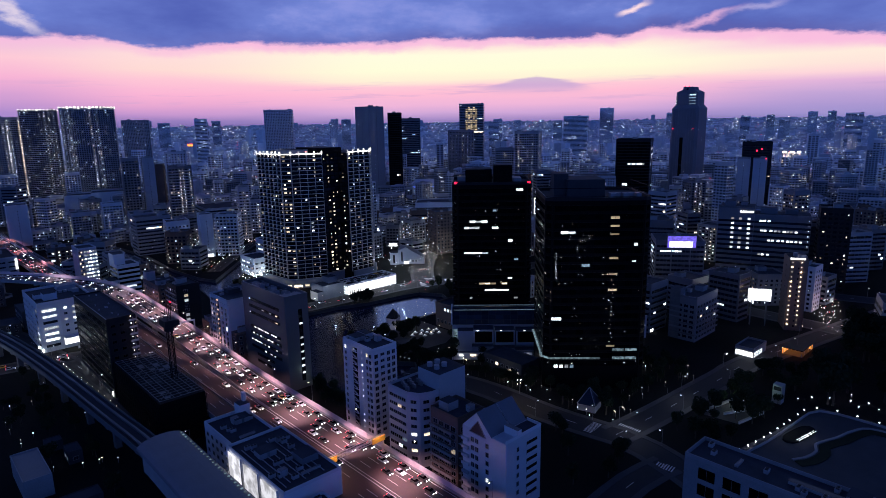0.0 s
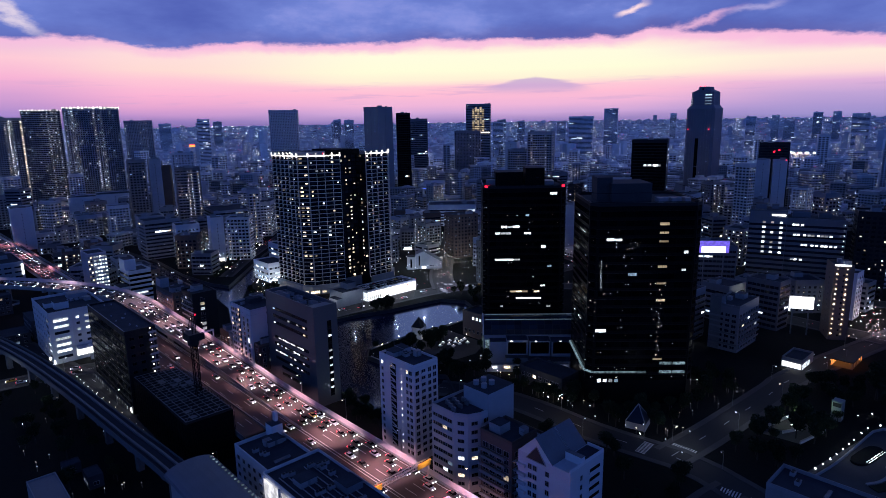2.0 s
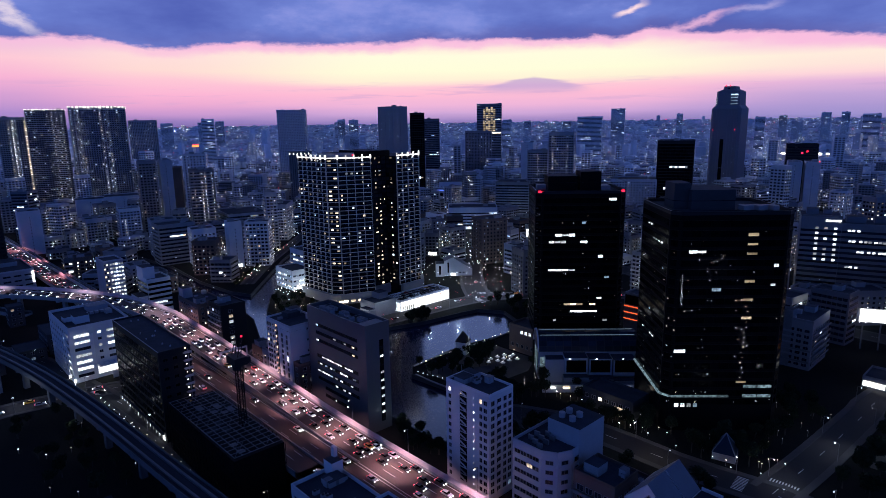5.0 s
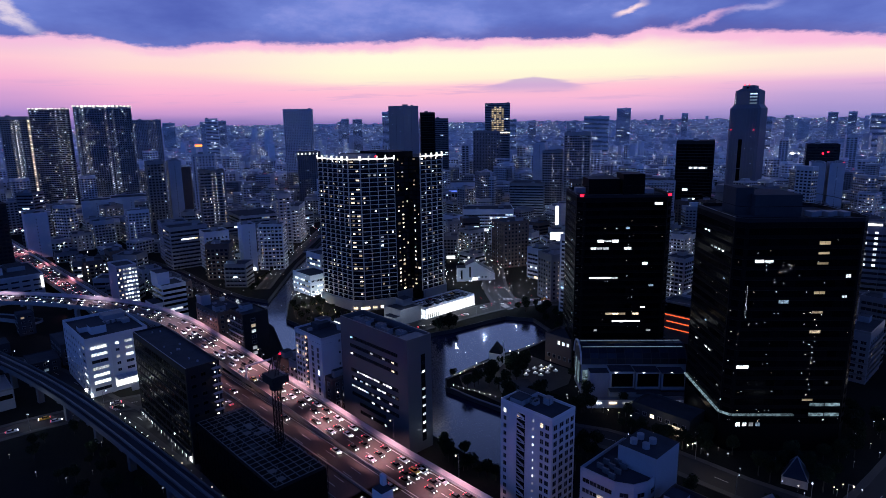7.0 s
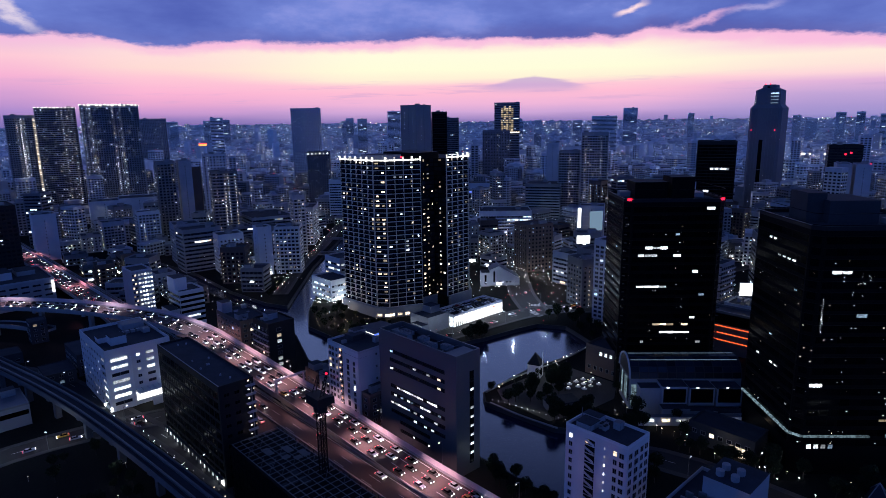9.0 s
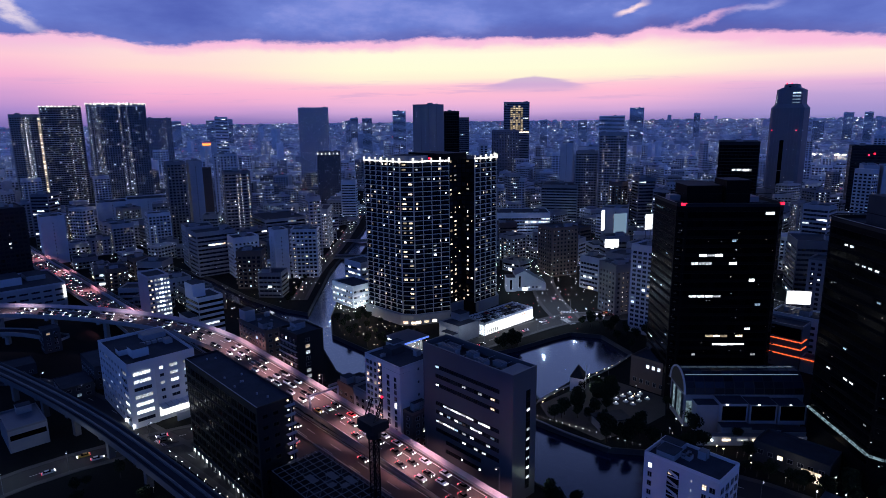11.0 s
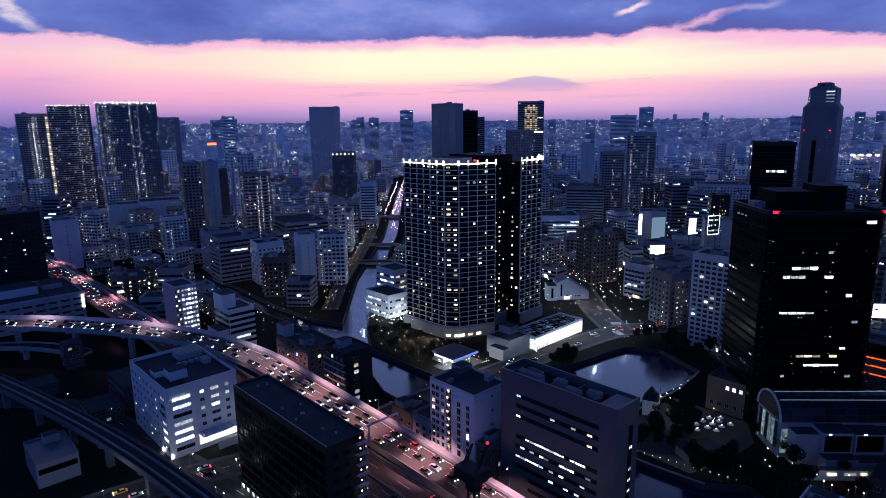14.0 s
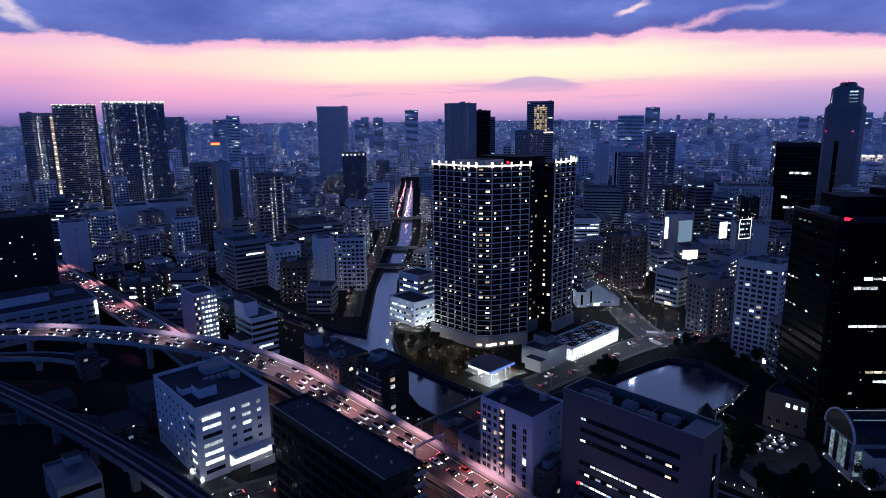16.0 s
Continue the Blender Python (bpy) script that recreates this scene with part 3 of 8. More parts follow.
def window_mesh(ww, wh, state, glass, frame):
    key = (round(ww, 2), round(wh, 2), state, glass, frame)
    if key not in WINDOW_CACHE:
        g, a, h, t = Geo(), ww / 2, wh / 2, 0.09
        for q in ((-a - t, -h - t, a + t, -h), (-a - t, h, a + t, h + t), (-a - t, -h, -a, h), (a, -h, a + t, h), (-0.03, -h, 0.03, h)):
            g.box(q[0], -0.10, q[1], q[2], 0.0, q[3], 0)
        g.poly([(-a, -0.02, -h), (a, -0.02, -h), (a, -0.02, h), (-a, -0.02, h)], 1)
        WINDOW_CACHE[key] = g.mesh("window", [frame, glass if state == 0 else ROOM_MATS[state]])
    return WINDOW_CACHE[key]


def single_windows(b, rng, poly, z0, z1, fl, bay, ww, wh, lit, warm=0.4, edges=None, glass="glass", frame="frame_grey", skip=None, runs=False):
    """each window of a near block as an object of its own"""
    on_floor = {}
    for e, j, k, n, c, t, nr, bw in cells(poly, z0, z1, fl, bay, edges):
        if skip and skip(e, j, k, n):
            continue
        if runs:
            r = on_floor.setdefault((e, k), (rng.random() < lit, rng.randrange(n), rng.randint(1, max(1, n // 2))))
            on = r[0] and r[1] <= j < r[1] + r[2]
        else:
            on = rng.random() < lit * 0.75
        me = window_mesh(min(ww, bw - 0.25), wh, pick_lit(rng, warm) if on else 0, glass, frame)
        part("window", me, None, b, m=pose(c[0], c[1], c[2], 0, 0, math.degrees(math.atan2(t[1], t[0]))))


def slabs(b, poly, z0, z1, fl, edges, depth=1.3, rail=1.0, mat="pale_tile", s0=0.3, s1=None, single=True):
    """balcony slabs with solid rails, storey by storey"""
    rest = Geo()
    for k in range(int((z1 - z0) / fl)):
        z = z0 + k * fl
        for e in edges:
            g = Geo() if single else rest
            edge_box(g, poly, e, s0, s1, 0.0, depth, z - 0.1, z + 0.1)
            if not single:
                edge_box(g, poly, e, s0, s1, depth - 0.12, depth + 0.003, z + 0.1, z + rail)
            else:
                deck, up_ = part("balcony", g, [mat], b), Geo()
                edge_box(up_, poly, e, s0, s1, depth - 0.12, depth + 0.003, z + 0.1, z + rail)
                part("balustrade", up_, [mat], deck)
    if not single:
        part("balcony_front", rest, [mat], b, kind="stuff")


def shop_fronts(b, rng, p, edges=(0, 3)):
    """bright shop windows at street level"""
    for e in edges:
        if rng.random() < 0.34:
            (x0, y0), (x1, y1) = p[e], p[(e + 1) % 4]
            ln = math.hypot(x1 - x0, y1 - y0)
            s = rng.uniform(0.5, ln * 0.5)
            g = Geo()
            edge_box(g, p, e, s, min(ln - 0.5, s + rng.uniform(3, 8)), 0.02, 0.12, 0.4, rng.uniform(2.4, 3.4))
            part("shop_front", g, [rng.choice(("lit_white", "lit_warm", "lit_bright"))], b)


def block(name, label, cx, cy, bw, bd, h, rot=0.0, style="grid", wall="pale_tile", lit=0.2, warm=0.5, fl=3.2, kit=3, seed=0, category="building", group="", near=False):
    """an ordinary city block in one of a few kinds of facade"""
    rng = random.Random(seed * 7919 + int(cx * 13 + cy * 7))
    b = thing(name, label, category, pose(cx, cy, 0, 0, 0, rot), group)
    p = rect(bw, bd)
    shell(b, p, h, wall, one=True)
    fn = single_windows if near else joined_windows
    if style == "apt":
        fn(b, rng, p, 0.6, h - 0.4, fl, 3.3, 2.3, 1.9, lit, warm)
        slabs(b, p, 0.6 + fl, h - 0.4, fl, [0, 3], 1.3, 1.05, wall, single=False)
    elif style == "office":
        fn(b, rng, p, 0.8, h - 0.6, fl + 0.4, 2.6, 2.45, 1.7, lit, warm * 0.5, runs=True)
    elif style == "curtain":
        fn(b, rng, p, 0.8, h - 0.6, fl + 0.6, 3.0, 2.9, 3.2, lit, warm * 0.5, runs=True, glass="black_glass")
    elif style == "band":
        g = Geo()
        for k in range(1, int(h / (fl + 0.3))):
            for e in range(4):
                edge_box(g, p, e, 0.002, None, 0.0, 0.4, k * (fl + 0.3) - 0.9, k * (fl + 0.3) + 0.25)
        part("spandrel_front", g, [wall], b, kind="stuff")
        fn(b, rng, p, 0.2, h - 0.8, fl + 0.3, 3.0, 2.9, 1.9, lit, warm * 0.6, runs=True)
    elif style == "blank":
        # plain wall: shallow panel joints and one column of small windows
        g = Geo()
        for k in range(1, int(h / 9)):
            for e in range(4):
                edge_box(g, p, e, 0.002, None, 0.0, 0.08, 9 * k - 0.12, 9 * k + 0.12)
        part("panel_joint", g, [wall], b, kind="stuff")
        fn(b, rng, p, 1.2, h - 1.5, fl, max(bw, bd), 0.8, 1.1, lit + 0.05, warm)
    else:
        fn(b, rng, p, 0.8, h - 0.5, fl, 3.4, 1.6, 1.6, lit, warm)
    roof_kit(b, rng, p, h, kit)
    if group:
        shop_fronts(b, rng, p)
    return b

# ---------------------------------------------------------------- ground, water and roads
from mathutils import geometry

RIVER = [(153, 214), (186, 214), (204, 243), (194, 256), (191, 294), (198, 302), (240, 305), (254, 302), (271, 300), (294, 303), (307, 331), (298, 347), (284, 350), (254, 354), (232, 361),
         (193, 366), (190, 400), (190, 450), (209, 481), (296, 583), (434, 726), (792, 1140), (785, 1150), (424, 737), (283, 594), (203, 500), (196, 520), (192, 569), (196, 645), (188, 728), (178, 800),
         (165, 798), (175, 728), (181, 645), (179, 569), (181, 510), (184, 490), (176, 441), (160, 400), (155, 300)]
GROUND_R = 4900


def sheet_with_holes(outer, holes):
    pts, edges = [], []
    for loop in [outer] + holes:
        o = len(pts)
        pts += [Vector(p) for p in loop]
        edges += [(o + i, o + (i + 1) % len(loop)) for i in range(len(loop))]
    vs, _, fs, *_ = geometry.delaunay_2d_cdt(pts, edges, [], 0, 0.001)
    g = Geo()
    g.v = [(v.x, v.y, 0.0) for v in vs]
    for f in fs:
        cx, cy = sum(vs[i].x for i in f) / 3, sum(vs[i].y for i in f) / 3
        if not any(inside(cx, cy, h) for h in holes):
            g.f.append(tuple(f))
            g.m.append(0)
    return g


rim = [(GROUND_R * math.cos(a * math.pi / 16), GROUND_R * math.sin(a * math.pi / 16)) for a in range(32)]
setting("ground", sheet_with_holes(rim, [RIVER]), ["earth"], "dark city ground between the buildings")


def water_body(name, loop, label):
    g = Geo()
    g.poly([(x, y, -1.8) for x, y in loop])
    ob = setting(name, g, ["water"], label)
    bm = bmesh.new()
    bm.from_mesh(ob.data)
    bmesh.ops.triangulate(bm, faces=bm.faces)
    bmesh.ops.recalc_face_normals(bm, faces=bm.faces)
    bm.to_mesh(ob.data)
    bm.free()


water_body("water_canal", RIVER, "still dark canal and basin reflecting the dusk sky")
q = Geo()
for i in range(len(RIVER)):
    (x0, y0), (x1, y1) = RIVER[i], RIVER[(i + 1) % len(RIVER)]
    l = math.hypot(x1 - x0, y1 - y0)
    nx, ny = (y1 - y0) / l * 0.6, -(x1 - x0) / l * 0.6
    q.prism([(x0, y0), (x1, y1), (x1 + nx, y1 + ny), (x0 + nx, y0 + ny)], -3.0, 0.7)
setting("quay_wall", q, ["concrete_dark"], "low concrete quay walls along the canal")

STREETS = [  # centre line, width
    ([(192, 236, 0), (204, 212, 0), (208, 188, 0), (208, 158, 0), (210.5, 137, 0), (213, 122, 0), (211.5, 108, 0), (207, 92, 0), (196, 68, 0), (170, 30, 0)], 12),
    ([(213, 124, 0), (243, 121, 0), (273, 119, 0), (307, 117, 0), (332, 115.5, 0), (420, 98, 0), (600, 60, 0)], 11),
    ([(130, 378, 0), (190, 378, 0), (262, 374, 0), (320, 366, 0), (350, 345, 0), (395, 300, 0), (470, 200, 0), (520, 60, 0)], 14),
    ([(320, 366, 0), (352, 405, 0), (420, 470, 0), (560, 600, 0), (760, 800, 0), (1000, 1050, 0)], 15),
    ([(-20, 392, 0), (20, 399, 0), (58, 394, 0), (96, 384, 0), (132, 378, 0)], 12),
    ([(-40, 560, 0), (40, 500, 0), (66, 396, 0), (74, 330, 0), (78, 230, 0), (80, 100, 0)], 6),
    ([(350, 345, 0), (420, 343, 0), (620, 300, 0), (900, 220, 0)], 14),
    ([(216, 534, 0), (275, 603, 0), (412, 749, 0), (771, 1164, 0)], 7),
    ([(312, 590, 0), (455, 725, 0), (820, 1135, 0)], 9),
    ([(207, 98, 0), (187, 101, 0), (150, 100, 0)], 8.5),
    ([(420, 96, 0), (430, 200, 0), (470, 330, 0), (540, 480, 0), (640, 640, 0)], 14),
]
STREET_PATHS = []
for pts, wd in STREETS:
    path = smooth_path(pts, 10)
    STREET_PATHS.append((path, wd))
    z = 0.02 + 0.004 * len(STREET_PATHS)
    g = Geo()
    ribbon(g, path, -wd / 2, wd / 2, -0.2, z)
    setting("road", g, ["asphalt"], "asphalt city street")
    g = Geo()
    for s in (-1, 1):
        ribbon(g, path, s * (wd / 2 + 1.3) - 1.3, s * (wd / 2 + 1.3) + 1.3, -0.2, 0.16 + z * 0.2)
    setting("pavement", g, ["paving"], "pavement with kerbs along the street")
    g = Geo()
    for i in range(0, len(path) - 1, 2):
        a, d = path[i], (path[i + 1] - path[i]).normalized()
        n = Vector((d.y, -d.x, 0)) * 0.1
        b = a + d * 5
        g.poly([tuple(p) for p in (Vector((a.x, a.y, z + 0.006)) - n, Vector((a.x, a.y, z + 0.006)) + n, Vector((b.x, b.y, z + 0.006)) + n, Vector((b.x, b.y, z + 0.006)) - n)])
    setting("road_marking", g, ["road_paint"], "white dashed centre line")


def crossing(x, y, rot, n, ln):
    g = Geo()
    for i in range(n):
        g.box(i * 1.0 - n / 2, -ln / 2, 0.0, i * 1.0 - n / 2 + 0.5, ln / 2, 0.012)
    ob = setting("crosswalk", g, ["road_paint"], "zebra crossing of white painted bars")
    ob.matrix_basis = pose(x, y, 0.075, 0, 0, rot)


for c in ((211.5, 134.5, 6, 10, 4), (221, 123.3, 92, 10, 4.5), (204.5, 98.2, 98, 7, 4), (316, 362, 70, 12, 4.5), (333, 373, 130, 12, 4.5), (340, 352, 20, 12, 4.5), (64, 389, 100, 9, 4), (70, 178, 10, 9, 4)):
    crossing(*c)

# ---------------------------------------------------------------- expressway
MAIN = smooth_path([(102, 40, 9), (102, 120, 9), (102, 250, 9), (102, 400, 9), (102, 500, 9), (103, 560, 9), (101, 660, 9), (98, 800, 9), (92, 960, 9), (70, 1150, 9)], 8)
RAMP = smooth_path([(119.3, 232, 9.0), (119.3, 262, 9.3), (119.5, 300, 10.6), (119.3, 348, 12.4), (118, 405, 15), (116.5, 450, 16), (105, 500, 16.3), (72, 560, 16.5), (26, 612, 16.5), (-50, 668, 16.5), (-140, 715, 16.5)], 6)


def expressway(name, path, left, right, label, mat, walls, pier_step, stone="concrete"):
    g = Geo()
    ribbon(g, path, left, right, -1.6, 0.0, 0, 1)
    road = setting(name, g, [stone, mat], label)
    for off, hgt, nm in walls:
        g = Geo()
        ribbon(g, path, off - 0.14, off + 0.14, -1.0, 1.0)
        part("parapet", g, [stone], road)
        if hgt > 1:
            g = Geo()
            ribbon(g, path, off - 0.06, off + 0.06, 1.0, hgt)
            for i in range(0, len(path), 1):
                p = path[i]
                g.box(p.x + off - 0.11, p.y - 0.1, p.z + 1.0, p.x + off + 0.11, p.y + 0.1, p.z + hgt + 0.1, 0) if abs(path[min(i + 1, len(path) - 1)].x - p.x) < 1 else None
            part("noise_barrier", g, ["barrier"], road, "tall pale noise barrier")
    for i in range(2, len(path) - 2, pier_step):
        p = path[i]
        g = Geo()
        d = (path[i + 1] - path[i - 1]).normalized()
        n = Vector((d.y, -d.x, 0))
        c = p + n * (left + right) / 2
        g.prism([(c.x + n.x * a + d.x * b, c.y + n.y * a + d.y * b) for a, b in ((-1.2, -1.2), (1.2, -1.2), (1.2, 1.2), (-1.2, 1.2))][::-1], 0, p.z - 3.0)
        hw = (right - left) * 0.42
        g.prism([(c.x + n.x * a + d.x * b, c.y + n.y * a + d.y * b) for a, b in ((-hw, -1.1), (hw, -1.1), (hw, 1.1), (-hw, 1.1))][::-1], p.z - 3.2, p.z - 1.6)
        part("pier", g, [stone], road)
    return road


SOUTH = [p for p in MAIN if p.y < 245]
NORTH = [p for p in MAIN if p.y > 232]
main_road = expressway("road_expressway", NORTH, -10, 10, "elevated expressway with brownish worn asphalt", "road_brown", [(-10, 1, "l"), (10, 1, "r")], 5)
far_wall_ = Geo()
ribbon(far_wall_, [p for p in NORTH if p.y > 500], 4.6, 4.85, 0.0, 2.6)
part("noise_barrier", far_wall_, ["barrier"], main_road, "tall pale noise barrier")
south_road = expressway("road_expressway_south", SOUTH, -10, 24.4, "wide elevated expressway with brownish worn asphalt", "road_brown", [(-10, 1, "l"), (24.4, 3.2, "r")], 5)
ramp_road = expressway("road_ramp", RAMP, -7.1, 7.1, "rising expressway ramp that curves away over the main line", "road_brown", [(-7.1, 1, "l"), (7.1, 3.2, "r")], 6)


def lane_lines(path, offsets, solid, road):
    g = Geo()
    for off in offsets:
        for i in range(0, len(path) - 1):
            if off not in solid and i % 2:
                continue
            a, b = path[i], path[i + 1]
            d = (b - a)
            n = Vector((d.y, -d.x, 0)).normalized()
            k = 1.0 if off in solid else 0.75
            wd = 0.12 if off in solid else 0.1
            e = a + d * k
            up1 = Vector((0, 0, 0.012))
            g.poly([tuple(a + n * (off + wd) + up1), tuple(e + n * (off + wd) + up1), tuple(e + n * (off - wd) + up1), tuple(a + n * (off - wd) + up1)])
    part("lane_lines", g, ["road_paint"], road, "white lane lines", kind="stuff")


lane_lines(NORTH, [-9.2, -5.6, -2.0, 1.6, 5.2, 9.2], (-9.2, 9.2), main_road)
lane_lines(SOUTH, [-9.2, -5.6, -2.0, 1.6, 5.2, 9.2, 10.4, 14.0, 17.6, 21.0, 23.4], (-9.2, 9.2, 10.4, 23.4), south_road)
lane_lines(RAMP, [-6.2, -2.2, 1.8, 5.8], (-6.2, 5.8), ramp_road)
mm = Geo()
ribbon(mm, [p for p in NORTH if p.y < 480], -0.25, 0.25, 0.0, 0.9)
part("median_barrier", mm, ["concrete"], main_road)

# second, lower ramp in the junction
LOW = smooth_path([(64, 545, 7), (45, 575, 8), (10, 600, 9), (-60, 640, 9.5)], 6)
low_road = expressway("road_slip", LOW, -4, 4, "narrow slip road under the junction", "asphalt", [(-4, 1, "l"), (4, 1, "r")], 4)

# monorail guideway
MONO = smooth_path([(-22, 640, 12.5), (-4, 595, 12.5), (14, 541, 12.5), (32, 470, 12.5), (45, 405, 12.5), (53, 340, 12.5), (59, 270, 12.5), (62.5, 226, 12.5), (65, 150, 12.5), (66, 60, 12.5)], 6)
mono = expressway("guideway", MONO, -4.2, 4.2, "elevated monorail guideway of dark concrete with low side walls", "concrete_dark", [(-4.2, 1, "l"), (4.2, 1, "r")], 5, "beam_concrete")
for s in (-1.9, 1.9):
    g = Geo()
    ribbon(g, MONO, s - 0.42, s + 0.42, 0.0, 0.75)
    part("track_beam", g, ["steel"], mono)
    g = Geo()
    ribbon(g, MONO, s - 0.10, s + 0.10, 0.78, 0.95)
    part("power_rail", g, ["steel"], mono)

# street bridge over the canal
g = Geo()
bp = smooth_path([(146, 378, 0.3), (198, 378, 0.3)], 8)
ribbon(g, bp, -8.5, 8.5, -1.4, 0.0, 0, 1)
ribbon(g, bp, -8.6, -8.3, 0.0, 1.1)
ribbon(g, bp, 8.3, 8.6, 0.0, 1.1)
setting("bridge", g, ["concrete", "asphalt"], "low concrete road bridge over the canal")
for a, b, c in (((318, 640, 0.4), (346, 612, 0.4), 6), ((372, 700, 0.4), (398, 676, 0.4), 4), ((500, 850, 0.4), (540, 815, 0.4), 6)):
    g = Geo()
    bp = smooth_path([a, b], 8)
    ribbon(g, bp, -c, c, -1.2, 0.0, 0, 1)
    ribbon(g, bp, -c, -c + 0.3, 0.0, 1.1)
    ribbon(g, bp, c - 0.3, c, 0.0, 1.1)
    setting("bridge", g, ["concrete", "asphalt"], "small road bridge over the canal")

# ---------------------------------------------------------------- near buildings
TAKEN = []  # x, y, radius of ground already built on


def claim(x, y, r):
    TAKEN.append((x, y, r))


def fit_thing(name, label, x0, x1, y0, y1, category="building", group=""):
    """a thing on the rectangle, with its local footprint"""
    cx, cy, bw, bd = (x0 + x1) / 2, (y0 + y1) / 2, x1 - x0, y1 - y0
    claim(cx, cy, math.hypot(bw, bd) / 2 + 2)
    return thing(name, label, category, pose(cx, cy, 0), group), rect(bw, bd)


def grey_office():
    b, p = fit_thing("office_building", "smooth grey office slab with narrow window strips and sunken roof", 137, 149.5, 258.5, 303.5)
    rng = random.Random(11)
    h, H = 45.6, 48.6
    part("wall", Geo().prism(p, 0, h), ["slate_panel"], b)
    part("roof", Geo().prism(grown(p, -0.8), h - 0.05, h + 0.05), ["dark_panel"], b)
    g = Geo()
    for e in range(4):
        edge_box(g, p, e, 0.003, None, -0.5, 0.002, h, H)
    part("parapet", g, ["slate_panel"], b)
    part("skylight", Geo().box(-4.6, -21.5, h + 0.05, 4.6, -15.6, h + 2.4, 0, 1), ["frame_grey", "roof_metal"], b, "pale metal roof deck")
    for x, y, w, d, hh in ((-1.6, 13, 2.6, 9.5, 2.6), (1.0, 3, 3.0, 4.0, 2.2), (-1.2, -3.5, 3.0, 5.0, 1.9), (1.8, -9.5, 2.6, 4.5, 2.0), (3.2, 15, 1.6, 6, 1.6)):
        g = Geo().box(x - w / 2, y - d / 2, h + 0.05, x + w / 2, y + d / 2, h + hh, 0, 1)
        unit = part("air_unit", g, ["frame_grey", "roof_metal"], b)
        for k in range(int(d)):
            part("louvre", Geo().box(x - w / 2 + 0.2, y - d / 2 + k + 0.1, h + hh, x + w / 2 - 0.2, y - d / 2 + k + 0.7, h + hh + 0.14), ["roof_metal"], unit)
    for k in range(6):
        part("roof_rail", Geo().beam((-5.4, -20 + k * 8, h + 1.6), (5.4, -20 + k * 8, h + 1.6), 0.07), ["frame_grey"], b)
    # window strips on the long side facing the expressway
    for i, z in enumerate((40.8, 37.1, 33.5, 26.0, 22.4, 18.7, 15.0, 11.4, 7.8)):
        y0, y1 = (-16.5, 15.5) if i < 7 else (-8, 10)
        # black band on the wall face, recess shade put into its colour
        part("window_recess", Geo().box(-6.33, y0, z - 0.75, -6.18, y1, z + 0.75), ["black_granite"], b)
        n = 16
        for k in range(n):
            y = y0 + (k + 0.5) * (y1 - y0) / n
            on = (i == 3 and k < 15 and rng.random() < 0.9) or (i in (4, 5) and rng.random() < 0.55) or (i == 6 and rng.random() < 0.3) or rng.random() < 0.05
            st = (2 if rng.random() < 0.8 else 3) if on else 0
            if i in (1, 2) and k == 1:
                st = 1
            part("window", window_mesh((y1 - y0) / n - 0.22, 0.85, st, "glass", "dark_panel"), None, b, m=pose(-6.34, y, z, 0, 0, -90))
    # the same painted recess shade, as an upright band on the end wall
    part("window_recess", Geo().box(0.7, -22.62, 4, 2.8, -22.42, 41), ["black_granite"], b)
    for k in range(10):
        part("window", window_mesh(1.6, 1.0, 2 if k in (1, 2, 3, 4, 5, 6, 8) else 0, "glass", "dark_panel"), None, b, m=pose(1.75, -22.64, 4.6 + 3.65 * k, 0, 0, 0))
    return b


def dark_office():
    b, p = fit_thing("office_building", "nearly black glass-gridded office slab with a lit stair column", 73, 86.3, 313.5, 374)
    rng = random.Random(5)
    shell(b, p, 39.2, "dark_panel", "roofing", 0.8)
    single_windows(b, rng, p, 2.0, 38.4, 4.0, 4.4, 3.9, 2.9, 0.0, 0.4, edges=[3], glass="black_glass", frame="dark_panel")
    joined_windows(b, rng, p, 2.0, 38.4, 4.0, 4.4, 3.9, 2.9, 0.03, 0.4, edges=[1, 2], glass="black_glass")
    single_windows(b, rng, p, 2.0, 38.4, 4.0, 3.6, 1.8, 1.2, 0.07, 0.2, edges=[0], glass="black_glass", frame="dark_panel", skip=lambda e, j, k, n: j == n - 1)
    # open stair with a lamp on each landing
    g = Geo()
    for k in range(11):
        g.box(3.2, -31.9, 2.2 + 3.5 * k, 6.5, -30.2, 2.4 + 3.5 * k)
        g.box(3.2, -31.95, 2.4 + 3.5 * k, 6.5, -31.85, 3.3 + 3.5 * k)
    g.box(4.75, -31.97, 0, 4.95, -31.87, 39.2)
    part("open_stair", g, ["mid_tile"], b)
    for k in range(11):
        part("stair_lamp", Geo().box(3.6, -32.06, 4.6 + 3.5 * k, 4.0, -31.96, 5.0 + 3.5 * k), ["lamp_warm" if k % 3 else "lamp_white"], b)
        if k % 2:
            part("stair_lamp", Geo().box(5.6, -32.06, 4.5 + 3.5 * k, 6.0, -31.96, 4.9 + 3.5 * k), ["lit_warm"], b)
    for k in range(15):
        part("arcade_bay", Geo().box(-6.98, -28.5 + 3.9 * k, 0.3, -6.86, -25.9 + 3.9 * k, 3.0), ["lit_white" if k % 4 else "lit_bright"], b, "white lit arcade bay")
        part("arcade_post", Geo().box(-7.6, -25.8 + 3.9 * k, 0, -7.0, -24.7 + 3.9 * k, 3.4), ["concrete_dark"], b)
    part("arcade_roof", Geo().box(-8.0, -29.0, 3.4, -6.84, 30.0, 3.7), ["concrete_dark"], b)
    for i in range(9):
        part("roof_vent", Geo().tube(rng.uniform(-4, 4), rng.uniform(-26, 26), 39.2, 39.9, 0.4, 0.35, 8), ["frame_grey"], b)
